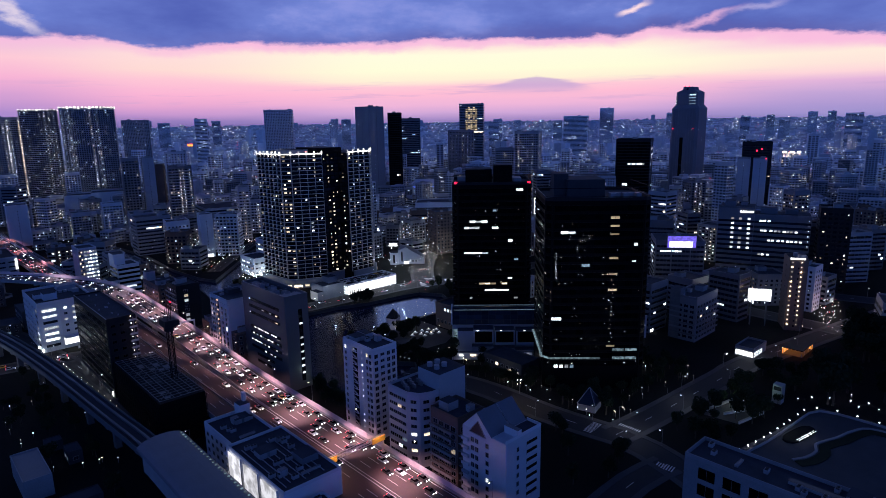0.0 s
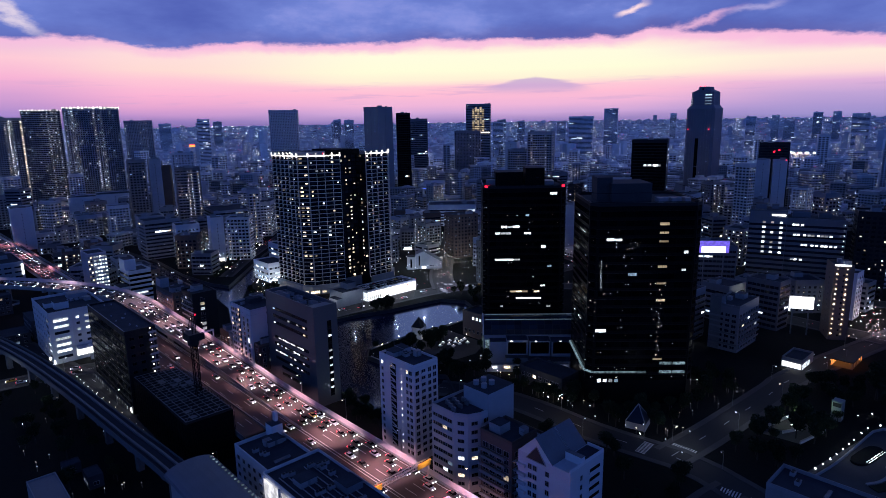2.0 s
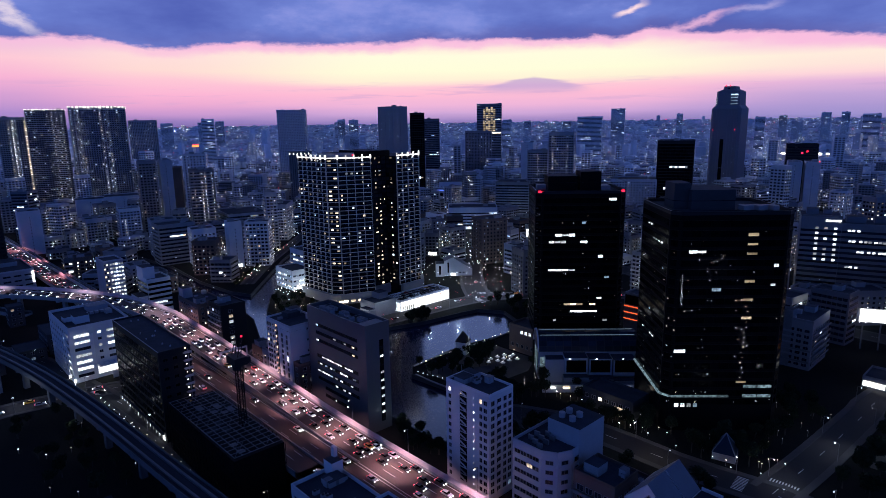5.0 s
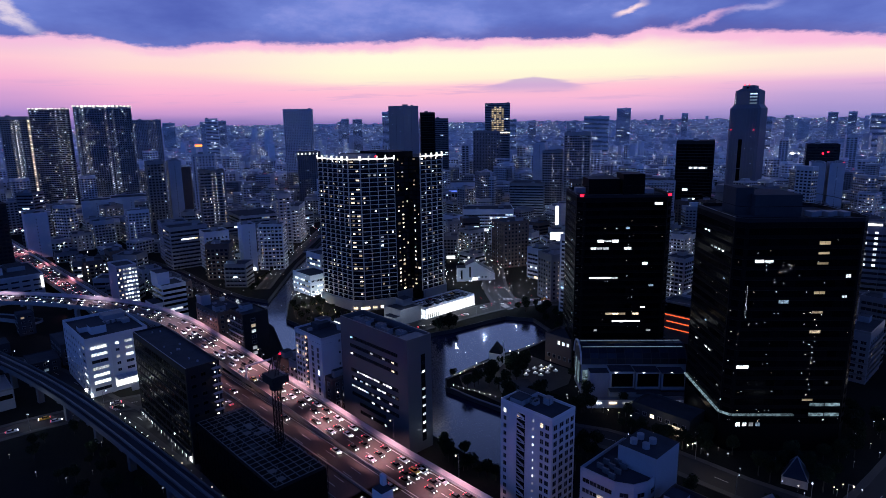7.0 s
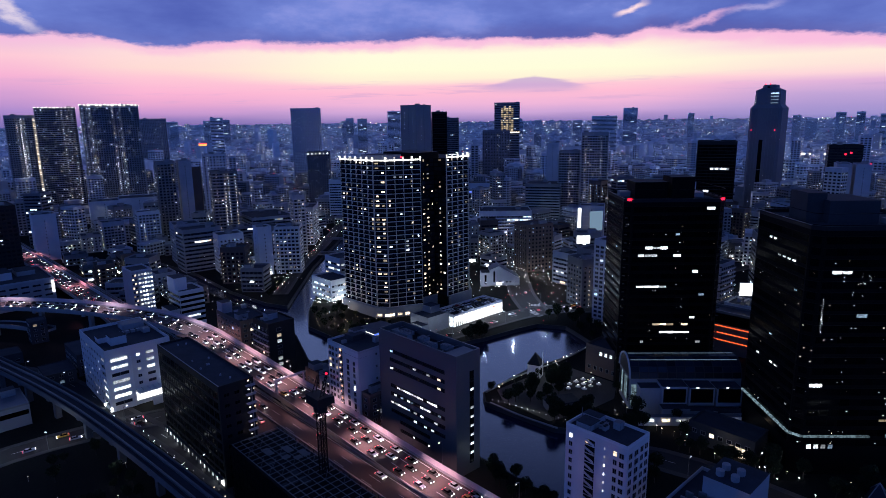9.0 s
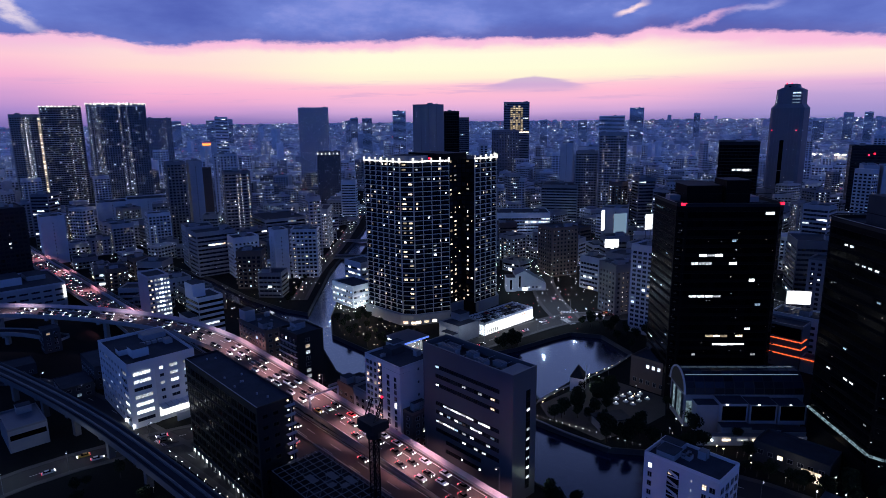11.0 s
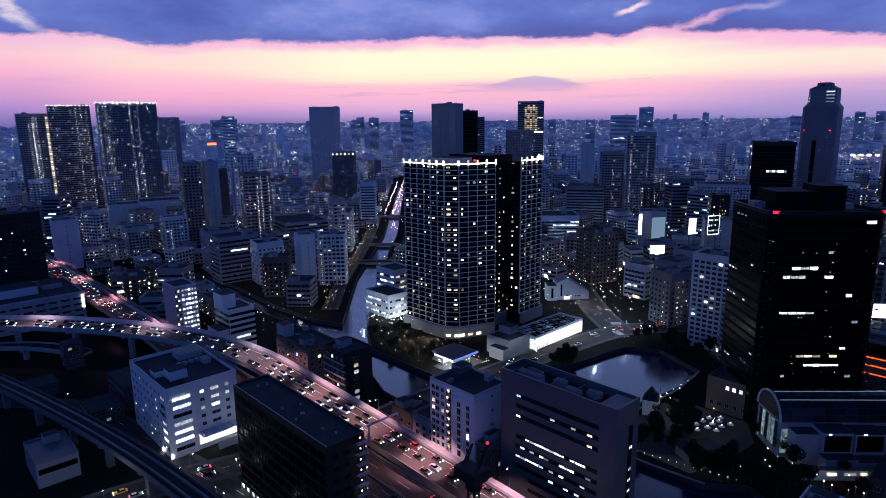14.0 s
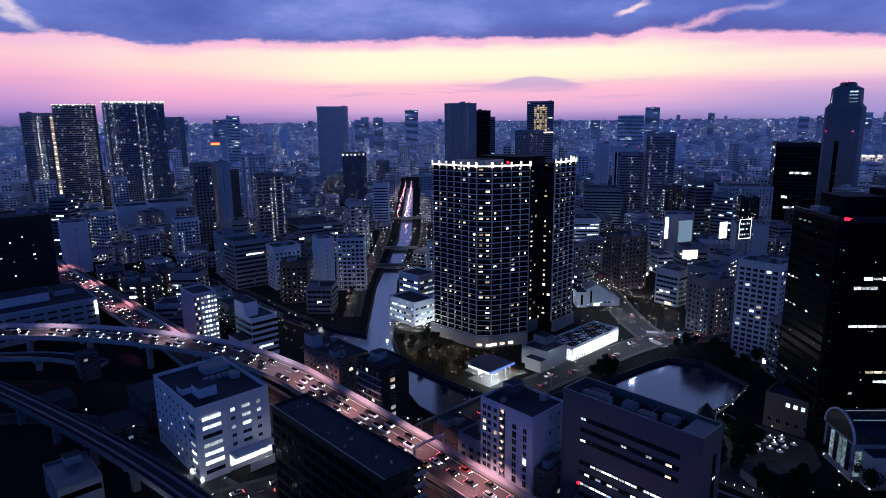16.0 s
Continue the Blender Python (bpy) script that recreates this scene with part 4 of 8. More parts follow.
    part("roof_edge", Geo().box(-6.6, -30.2, 40.0, -6.3, 30.2, 40.14), ["frame_grey"], b, "pale metal coping")


def white_office():
    b, p = fit_thing("office_building", "white tiled office block with brightly lit windows and loading dock", 61, 90, 410, 453)
    rng = random.Random(8)
    shell(b, p, 28.6, "white_tile", "roofing", 1.5)
    single_windows(b, rng, p, 1.5, 28.0, 3.7, 4.6, 1.3, 1.2, 0.16, 0.1, edges=[3])
    part("corner_block", Geo().box(-14.9, -21.9, 0, -3.5, -21.5, 24.8), ["white_tile"], b)
    for k in range(7):
        for x, ww in ((-8.9, 7.2),):
            part("window", window_mesh(ww, 1.5, 2 if k in (1, 2, 3, 5, 6) else 0, "glass", "frame_grey"), None, b, m=pose(x, -21.92, 3.6 + 3.55 * k))
        part("window", window_mesh(4.5, 1.4, 2 if k in (1, 2, 3, 6) else 0, "glass", "frame_grey"), None, b, m=pose(-14.52, -17.5, 3.6 + 3.55 * k, 0, 0, -90))
        for x in (-0.5, 4.8, 10.0):
            if k > 1:
                part("window", window_mesh(1.6 if x != 4.8 else 3.4, 1.3, 2 if (k, x) in ((6, -0.5), (6, 4.8), (6, 10.0), (5, 4.8), (4, 4.8), (4, -0.5), (5, 10.0)) else 0, "glass", "frame_grey"), None, b, m=pose(x, -21.52, 3.6 + 3.55 * k))
    canopy = part("dock_canopy", Geo().box(-3.4, -27, 7.4, 14.4, -21.5, 7.9), ["white_tile"], b)
    for k in range(7):
        part("canopy_rib", Geo().box(-3.2 + 2.5 * k, -27.1, 7.9, -3.0 + 2.5 * k, -21.6, 8.5), ["white_tile"], canopy)
    part("dock_light", Geo().box(-3.0, -21.62, 2.2, 14.2, -21.56, 7.0), ["lit_bright"], b, "bright white dock lighting")
    part("dock_wall", Geo().box(2.2, -27.4, 0, 14.4, -27.1, 3.6), ["pale_tile"], b)
    part("corner_lamp", Geo().box(-15.3, -14, 1.0, -14.8, -13, 2.2), ["lamp_white"], b)
    part("corner_lamp", Geo().box(-15.0, -22.6, 1.0, -14.2, -22.1, 2.4), ["lamp_white"], b)
    part("stair_head", Geo().box(-9, -12, 28.6, -2, -5, 32.6, 0, 1), ["white_tile", "roofing"], b)
    part("stair_head", Geo().box(-12.5, -4.5, 28.6, -8.5, 1, 31.2, 0, 1), ["white_tile", "roofing"], b)
    part("plant_room", Geo().box(2, 8, 28.6, 12.5, 16, 31.4, 0, 1), ["pale_tile", "roof_metal"], b)
    part("water_tank", Geo().box(8.2, -4, 28.8, 11.4, 0.5, 31.0, 0, 1), ["frame_grey", "roof_metal"], b)
    for i in range(5):
        part("air_unit", Geo().box(-1 + i * 2.6, 1.5, 28.7, 0.8 + i * 2.6, 3.4, 30.0), ["frame_grey"], b)
    # flat dark sheet on the roof paints the shade of a lower well
    part("roof_well", Geo().box(-13.8, -20.8, 28.66, -4.5, -13, 28.75), ["dark_panel"], b, "dark sheet for the shade of a sunken roof area")


def white_flats():
    b, p = fit_thing("apartment_tower", "slim white apartment tower with recessed stair balconies", 138, 150.3, 190.5, 211.5)
    rng = random.Random(3)
    h = 39.6
    shell(b, p, h, "white_tile", "roofing", 0.9)
    # black strip on the wall, colour standing for a deep slot's shade
    part("stair_slot", Geo().box(-6.22, 0.2, 3, -6.1, 3.6, 38), ["black_granite"], b)
    g = Geo()
    for k in range(13):
        z = 3.2 + 2.75 * k
        g = Geo()
        g.poly([(-6.5, 0.3, z), (-6.5, 3.5, z + 1.25), (-6.1, 3.5, z + 1.25), (-6.1, 0.3, z)])
        g.poly([(-6.5, 0.3, z + 0.9), (-6.5, 0.3, z), (-6.5, 3.5, z + 1.25), (-6.5, 3.5, z + 2.15)][::-1])
        g.box(-6.55, 0.2, z - 0.1, -6.1, 3.6, z + 0.05)
        part("stair_flight", g, ["pale_tile"], b)
    for k in range(13):
        z = 3.9 + 2.75 * k
        part("window", window_mesh(1.1, 1.4, 2 if rng.random() < 0.12 else 0, "glass", "frame_grey"), None, b, m=pose(-6.17, 8.6, z, 0, 0, -90))
        part("stair_lamp", Geo().box(-6.3, -3.3, z, -6.16, -3.0, z + 0.6), ["lit_white"], b)
        for y, ww in ((-8.7, 1.4), (-6.6, 1.1)):
            part("window", window_mesh(ww, 1.5, 1 if rng.random() < 0.06 else 0, "glass", "frame_grey"), None, b, m=pose(-6.17, y, z, 0, 0, -90))
        for x, ww in ((-4.5, 1.6), (-1.3, 1.8), (1.8, 1.4), (4.4, 1.5)):
            part("window", window_mesh(ww, 1.6, pick_lit(rng, 0.3) if rng.random() < 0.03 else 0, "glass", "frame_grey"), None, b, m=pose(x, -10.52, z))
    for k in range(13):
        z = 2.9 + 2.75 * k
        g = Geo().box(-2.6, -11.3, z - 0.1, 0.1, -10.5, z + 0.08)
        part("balcony", g.box(-2.6, -11.34, z + 0.08, 0.1, -11.24, z + 1.0), ["white_tile"], b)
    part("entry_light", Geo().box(-6.25, 2.2, 36.6, -6.15, 3.4, 37.8), ["lit_warm"], b)
    part("plant_room", Geo().box(1, 3.5, h, 4.6, 9.5, h + 1.9, 0, 1), ["pale_tile", "roofing"], b)
    part("roof_mast", Geo().tube(0.5, 9.2, h, h + 4.0, 0.12, 0.07, 6), ["steel"], b)
    roof_kit(b, rng, p, h, 6, tall=2.0)


def step_office():
    b, p = fit_thing("office_building", "pale office block with curved corner and blank stair tower", 136, 160, 160.5, 178.5)
    rng = random.Random(4)
    pts = [(-12, -2.5), (-9.5, -7), (-5, -9), (12, -9), (12, 9), (-12, 9)]
    shell(b, pts, 29.5, "pale_tile", "roofing", 1.0)
    single_windows(b, rng, pts, 2.0, 28.5, 3.3, 2.6, 2.3, 1.3, 0.2, 0.5, edges=[5, 0, 1])
    single_windows(b, rng, pts, 2.0, 28.5, 3.3, 3.4, 2.6, 1.6, 0.06, 0.5, edges=[2])
    part("stair_tower", Geo().box(-1.5, -9.25, 0, 12.2, 3, 36, 0, 1), ["pale_tile", "roofing"], b)
    for i in range(4):
        part("water_tank", Geo().tube(2 + (i % 2) * 4, -4 + (i // 2) * 4, 36, 37.6, 1.1, 1.1, 10), ["frame_grey"], b)
    for i in range(8):
        part("air_unit", Geo().box(-10 + i * 1.1, -1 + (i % 3) * 2.6, 29.6, -9.3 + i * 1.1, 1 + (i % 3) * 2.6, 31.2), ["steel"], b)


def black_flats():
    b, p = fit_thing("apartment_block", "dark narrow apartment block with rounded balcony rails", 139, 152, 143, 157)
    rng = random.Random(6)
    shell(b, p, 26.5, "brown_tile", "roofing", 1.0)
    slabs(b, p, 3.2, 26, 2.9, [3, 0], 1.4, 1.0, "mid_tile", s1=12)
    single_windows(b, rng, p, 0.6, 26, 2.9, 3.2, 2.2, 1.9, 0.08, 0.5, edges=[0, 3])
    roof_kit(b, rng, p, 26.5, 4)
    b2, p2 = fit_thing("apartment_block", "low brown brick block in the lane", 153, 163, 141, 156)
    shell(b2, p2, 19, "brown_tile")
    single_windows(b2, rng, p2, 0.6, 19, 2.9, 3.2, 1.6, 1.5, 0.05, 0.5, edges=[0, 3])
    roof_kit(b2, rng, p2, 19, 3)


def gabled_hotel():
    b, p = fit_thing("hotel_building", "white tiled hotel with steep glazed gable roofs", 138, 156, 119.5, 139.5)
    rng = random.Random(7)
    h = 27.0
    part("wall", Geo().prism(p, 0, h), ["white_tile"], b)
    g = Geo()
    for x0, x1 in ((-9.0, 0.4), (1.2, 9.0)):
        for a in (((x0, -3.5, h), (x0, 9.9, h), (x0, 3.2, h + 6.6)), ((x1, 9.9, h), (x1, -3.5, h), (x1, 3.2, h + 6.6))):
            g.poly(a[::-1], 0)
        g.poly([(x0 - 0.2, -3.9, h - 0.3), (x1, -3.9, h - 0.3), (x1, 3.2, h + 6.8), (x0 - 0.2, 3.2, h + 6.8)], 1)
        g.poly([(x1, 10.2, h - 0.3), (x0 - 0.2, 10.2, h - 0.3), (x0 - 0.2, 3.2, h + 6.8), (x1, 3.2, h + 6.8)], 1)
    part("roof", g, ["white_tile", "roof_metal"], b, "twin steep metal gable roofs")
    g = Geo()
    g.poly([(-9.06, 6.6, h - 1.2), (-9.06, -1.0, h - 1.2), (-9.06, 2.6, h + 3.6)])
    part("gable_pane", g, ["blue_glass"], b, "large triangular gable window")
    g = Geo()
    for a, c in (((-9.1, 6.7, h - 1.3), (-9.1, -1.1, h - 1.3)), ((-9.1, 6.7, h - 1.3), (-9.1, 2.6, h + 3.8)), ((-9.1, -1.1, h - 1.3), (-9.1, 2.6, h + 3.8))):
        g.beam(a, c, 0.12)
    part("gable_frame", g, ["frame_grey"], b)
    part("terrace", Geo().box(0.5, -9.8, h, 8.8, -4.0, h + 0.1), ["roofing"], b)
    g = Geo()
    for e in (0, 1):
        edge_box(g, p, e, 0.003, 6 if e else None, -0.3, 0.002, h, h + 1.1)
    part("parapet", g, ["white_tile"], b)
    part("dormer", Geo().box(-3.2, -9.9, h, -1.2, -4, h + 2.6, 0, 1), ["white_tile", "roof_metal"], b)
    for k in range(7):
        z = 4.2 + 3.15 * k
        for y in (5.2, 3.2, -1.6):
            part("window", window_mesh(1.3, 1.6, 2 if rng.random() < 0.05 else 0, "glass", "frame_grey"), None, b, m=pose(-9.03, y, z, 0, 0, -90))
        part("window", window_mesh(1.0, 1.5, 0, "glass", "frame_grey"), None, b, m=pose(-3.2, -10.02, z))
        # flat black panel, the dark of an open loggia put into colour
        part("loggia", Geo().box(1.4, -10.06, z - 0.9, 7.0, -9.98, z + 0.9), ["black_granite"], b)
        part("loggia_rail", Geo().box(1.4, -10.2, z - 0.95, 7.0, -10.08, z - 0.2), ["white_tile"], b)
        part("balcony", Geo().box(-9.9, 6.8, z - 1.2, -9.0, 9.9, z - 0.2), ["pale_tile"], b)


def stair_flats():
    b, p = fit_thing("apartment_block", "white apartment block with a lit zigzag fire stair", 131.5, 149, 311, 334)
    rng = random.Random(9)
    h = 36.5
    shell(b, p, h, "white_tile", "roofing", 0.9)
    part("wing", Geo().box(-8.9, -11.6, 0, -3, -1.4, h - 2.0, 0, 1), ["white_tile", "roofing"], b)
    # stair column
    # dark strip behind the stair, painted as the shade of a slot
    part("stair_slot", Geo().box(-8.86, 0.2, 3, -8.7, 2.6, h - 1), ["concrete_dark"], b)
    g = Geo()
    for k in range(12):
        z = 3.0 + 2.75 * k
        y0, y1 = (0.3, 2.5) if k % 2 else (2.5, 0.3)
        landing = part("stair_landing", Geo().box(-9.6, 0.2, z - 0.1, -8.75, 2.6, z + 0.05), ["frame_grey"], b)
        part("stair_flight", Geo().beam((-9.2, y0, z), (-9.2, y1, z + 2.6), 0.16), ["frame_grey"], landing)
    for k in range(12):
        part("stair_lamp", Geo().box(-9.1, 0.8 if k % 2 else 1.3, 4.4 + 2.75 * k, -8.86, 1.9 if k % 2 else 2.3, 5.3 + 2.75 * k), ["lit_stair"], b)
    for k in range(12):
        z = 4.0 + 2.75 * k
        for y, ww in ((9.6, 1.5), (7.4, 1.5), (4.6, 1.3)):
            part("window", window_mesh(ww, 1.5, 1 if (k == 8 and y > 9) or rng.random() < 0.03 else 0, "glass", "frame_grey"), None, b, m=pose(-8.78, y, z, 0, 0, -90))
        for y, ww in ((-4.0, 1.6), (-8.5, 1.4)):
            part("window", window_mesh(ww, 1.7 if k % 3 else 2.3, 0 if rng.random() > 0.05 else 2, "glass", "frame_grey"), None, b, m=pose(-8.92, y, z, 0, 0, -90)) if k < 11 else None
        if k % 2:
            for x in (0.5, 5.5):
                part("window", window_mesh(0.7, 0.9, 2 if rng.random() < 0.12 else 0, "glass", "frame_grey"), None, b, m=pose(x, -11.64, z))
    part("plant_room", Geo().box(-2, 2, h, 5, 8, h + 2.6, 0, 1), ["concrete_dark", "roofing"], b)
    roof_kit(b, rng, p, h, 3)
    for x0, x1, y0, y1, hh, wl in ((132, 148, 304.8, 310.4, 19, "brown_tile"), (136, 150, 336, 350, 15, "mid_tile"), (138, 151, 352, 366, 12, "brown_tile")):
        c, pc = fit_thing("apartment_block", "small dark brown block squeezed between neighbours", x0, x1, y0, y1)
        shell(c, pc, hh, wl)
        single_windows(c, rng, pc, 0.6, hh - 0.4, 3.0, 3.4, 1.7, 1.5, 0.07, 0.6, edges=[0, 3])
        roof_kit(c, rng, pc, hh, 3)


def canal_blocks():
    rng = random.Random(10)
    b, p = fit_thing("apartment_block", "dark slim block with a column of lit rooms beside the canal", 134, 149, 394, 411)
    shell(b, p, 28, "dark_panel")
    single_windows(b, rng, p, 1, 27.5, 3.2, 3.4, 2.4, 1.7, 0.62, 0.6, edges=[0], skip=lambda e, j, k, n: j != 1)
    slabs(b, p, 4, 27, 3.2, [3], 1.1, 0.9, "mid_tile")
    single_windows(b, rng, p, 1, 27.5, 3.2, 4, 1.6, 1.6, 0.06, 0.6, edges=[3])
    roof_kit(b, rng, p, 28, 4)
    b, p = fit_thing("apartment_block", "brown tiled flats with few lit windows by the canal", 133, 150, 425, 456)
    shell(b, p, 22.5, "brown_tile")
    single_windows(b, rng, p, 1, 22, 3.0, 3.6, 1.8, 1.5, 0.13, 0.7, edges=[0, 3])
    roof_kit(b, rng, p, 22.5, 5)
    part("stair_tower", Geo().box(-8, 8, 22.5, -2, 15, 29, 0, 1), ["mid_tile", "roofing"], b)
    b, p = fit_thing("office_building", "white banded office block with one bright strip of windows", 131, 147, 508, 528)
    shell(b, p, 23.5, "white_tile")
    for k in range(6):
        for e in (0, 3):
            g = Geo()
            edge_box(g, p, e, 0.4, None, 0, 0.12, 2.6 + 3.5 * k, 4.3 + 3.5 * k)
            part("window_band", g, ["black_glass"], b)
    part("window", window_mesh(9, 1.4, 2, "glass", "frame_grey"), None, b, m=pose(0, -10.14, 7.0))
    part("penthouse", Geo().box(-8, -3, 23.5, 0, 9.9, 32, 0, 1), ["white_tile", "roofing"], b)
    part("side_wing", Geo().box(-14.5, -9, 0, -8.1, 6, 13, 0, 1), ["white_tile", "roofing"], b)
    b, p = fit_thing("apartment_tower", "gallery-access flats whose open corridors glow white", 113, 126, 540, 560)
    shell(b, p, 35, "pale_tile")
    g = Geo()
    for k in range(11):
        edge_box(g, p, 0, 3.2, None, 0, 1.3, 2.9 * k + 2.2, 2.9 * k + 2.4)
        edge_box(g, p, 0, 3.2, None, 1.2, 1.32, 2.9 * k + 2.4, 2.9 * k + 3.3)
    part("gallery_front", g, ["white_tile"], b, kind="stuff")
    for k in range(11):
        for j in range(5):
            part("gallery_lamp", Geo().box(-2.4 + 1.9 * j, -10.15, 2.9 * k + 3.3, -1.2 + 1.9 * j, -10.05, 2.9 * k + 4.5), ["lit_white"], b)
    for k in range(11):
        for j in range(2):
            part("window", window_mesh(1.0, 1.2, 1 if (k + j) % 2 else 0, "glass", "frame_grey"), None, b, m=pose(-5.8 + 1.5 * j, -10.03, 2.9 * k + 3.8))
    b, p = fit_thing("office_building", "broad low office with a lit vertical sign on its corner", 20, 86, 634, 690)
    shell(b, p, 19.5, "pale_tile")
    single_windows(b, rng, p, 2, 19, 4, 7, 5, 1.3, 0.02, 0.4, edges=[0, 3])
    part("sign", Geo().box(31.0, -28.6, 9.5, 32.6, -28.1, 18.5), ["lit_bright"], b, "white glowing vertical sign")
    part("plant_room", Geo().box(-25, -10, 19.5, 10, 12, 25, 0, 1), ["pale_tile", "roofing"], b)
    part("plant_room", Geo().box(14, -2, 19.5, 26, 18, 23, 0, 1), ["concrete", "roofing"], b)
    b, p = fit_thing("shed", "small flat-roofed service building with bluish roof", 18, 32, 424, 446)
    shell(b, p, 9.5, "grey_panel", "roof_metal", 0.8)
    part("window_band", Geo().box(-6.4, -11.06, 5.2, 6.4, -10.98, 7.4), ["black_glass"], b)
    roof_kit(b, rng, p, 9.5, 1)
    b, p = fit_thing("shed", "small pale shed in the dark yard", 24, 33, 243, 268)
    shell(b, p, 8, "concrete", "roof_metal", 0.4)
    for i, (x, y, w_, d_, hh) in enumerate(((44, 265, 5, 8, 5), (40, 280, 6, 5, 4), (36, 226, 16, 7, 5), (52, 470, 14, 18, 7), (72, 480, 22, 26, 12), (34, 520, 20, 14, 6), (58, 548, 9, 10, 14))):
        c, pc = fit_thing("shed", "low dark shed in the yard", x - w_ / 2, x + w_ / 2, y - d_ / 2, y + d_ / 2, group="yard sheds")
        shell(c, pc, hh, "concrete_dark", "roofing", 0.3)
        single_windows(c, rng, pc, 0.5, hh, 3.2, 3.5, 1.8, 1.3, 0.1, 0.3, edges=[0, 3])


def construction_site():
    b, p = fit_thing("building_shell", "black unfinished building under scaffolding sheets with panelled roof", 72.5, 91, 246, 306)
    rng = random.Random(12)
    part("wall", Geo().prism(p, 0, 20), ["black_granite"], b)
    g = Geo()
    for k in range(7):
        for e in range(4):
            edge_box(g, p, e, 0, None, 0.3, 0.45, 2.6 * k + 1.2, 2.6 * k + 1.4)
    for e in range(4):
        (x0, y0), (x1, y1) = p[e], p[(e + 1) % 4]
        n = int(math.hypot(x1 - x0, y1 - y0) / 3)
        for i in range(n + 1):
            x, y = x0 + (x1 - x0) * i / n, y0 + (y1 - y0) * i / n
            g.box(x * 1.03 - 0.06, y * 1.01 - 0.06, 0, x * 1.03 + 0.06, y * 1.01 + 0.06, 21)
    part("scaffold", g, ["black_granite"], b)
    frames = Geo()
    for i in range(7):
        frames.beam((-8.8 + 2.9 * i, -29.5, 20.9), (-8.8 + 2.9 * i, 29.5, 20.9), 0.09)
    for i in range(21):
        frames.beam((-9, -29.5 + 2.95 * i, 20.95), (9, -29.5 + 2.95 * i, 20.95), 0.09)
    for i in range(24):
        x, y = -8.8 + 2.9 * rng.randrange(6), -29.5 + 2.95 * rng.randrange(19)
        frames.beam((x, y, 20.9), (x + 2.9, y + 2.95, 22.2), 0.06)
    part("roof_frame", frames, ["roof_metal"], b, "open grid of thin steel roof frames")
    for i in range(14):
        x, y = -8.6 + 2.9 * rng.randrange(6), -29.3 + 2.95 * rng.randrange(19)
        part("deck_sheet", Geo().box(x, y, 20.01 + 0.01 * i, x + 2.5, y + 2.5 * rng.choice((1, 2)), 20.06 + 0.01 * i), [rng.choice(["roof_metal", "concrete_dark"])], b)
    c = thing("tower_crane", "dark lattice tower crane with a red warning lamp", "crane", pose(86.5, 268, 20))
    g = Geo()
    for sx in (-1, 1):
        for sy in (-1, 1):
            g.beam((sx, sy, 0), (sx, sy, 24), 0.13)
    for k in range(12):
        z = 2 * k
        for a, d in (((-1, -1), (1, -1)), ((1, -1), (1, 1)), ((1, 1), (-1, 1)), ((-1, 1), (-1, -1))):
            g.beam((a[0], a[1], z), (d[0], d[1], z + 2), 0.07)
            g.beam((a[0], a[1], z), (d[0], d[1], z), 0.07)
    part("mast", g, ["black_granite"], c)
    part("slewing_ring", Geo().tube(0, 0, 22.5, 25, 2.2, 2.2, 12), ["dark_panel"], c)
    part("machinery_deck", Geo().box(-2.4, -2.6, 24.4, 2.4, 4.6, 27.4), ["dark_panel"], c)
    part("cab", Geo().box(2.2, -2.4, 24.6, 3.8, -0.6, 27.0), ["dark_panel"], c)
    g = Geo()
    for s in (-0.7, 0.7):
        g.beam((s, -1, 27), (s * 0.3, -4.5, 36), 0.12)
        g.beam((s, 3.5, 27), (s * 0.4, 0.5, 34), 0.12)
    for k in range(6):
        z = 27.5 + 1.4 * k
        y = -1.2 - 0.39 * (z - 27)
        g.beam((-0.6, y, z), (0.5, y - 0.5, z + 1.3), 0.06)
        g.beam((0.6, y, z), (-0.5, y - 0.5, z + 1.3), 0.06)
    g.beam((0, 0.5, 34), (0, -4.5, 36), 0.07)
    part("jib", g, ["dark_panel"], c)
    part("warning_lamp", Geo().box(-0.25, -4.75, 36.0, 0.25, -4.25, 36.5), ["lit_red"], c)


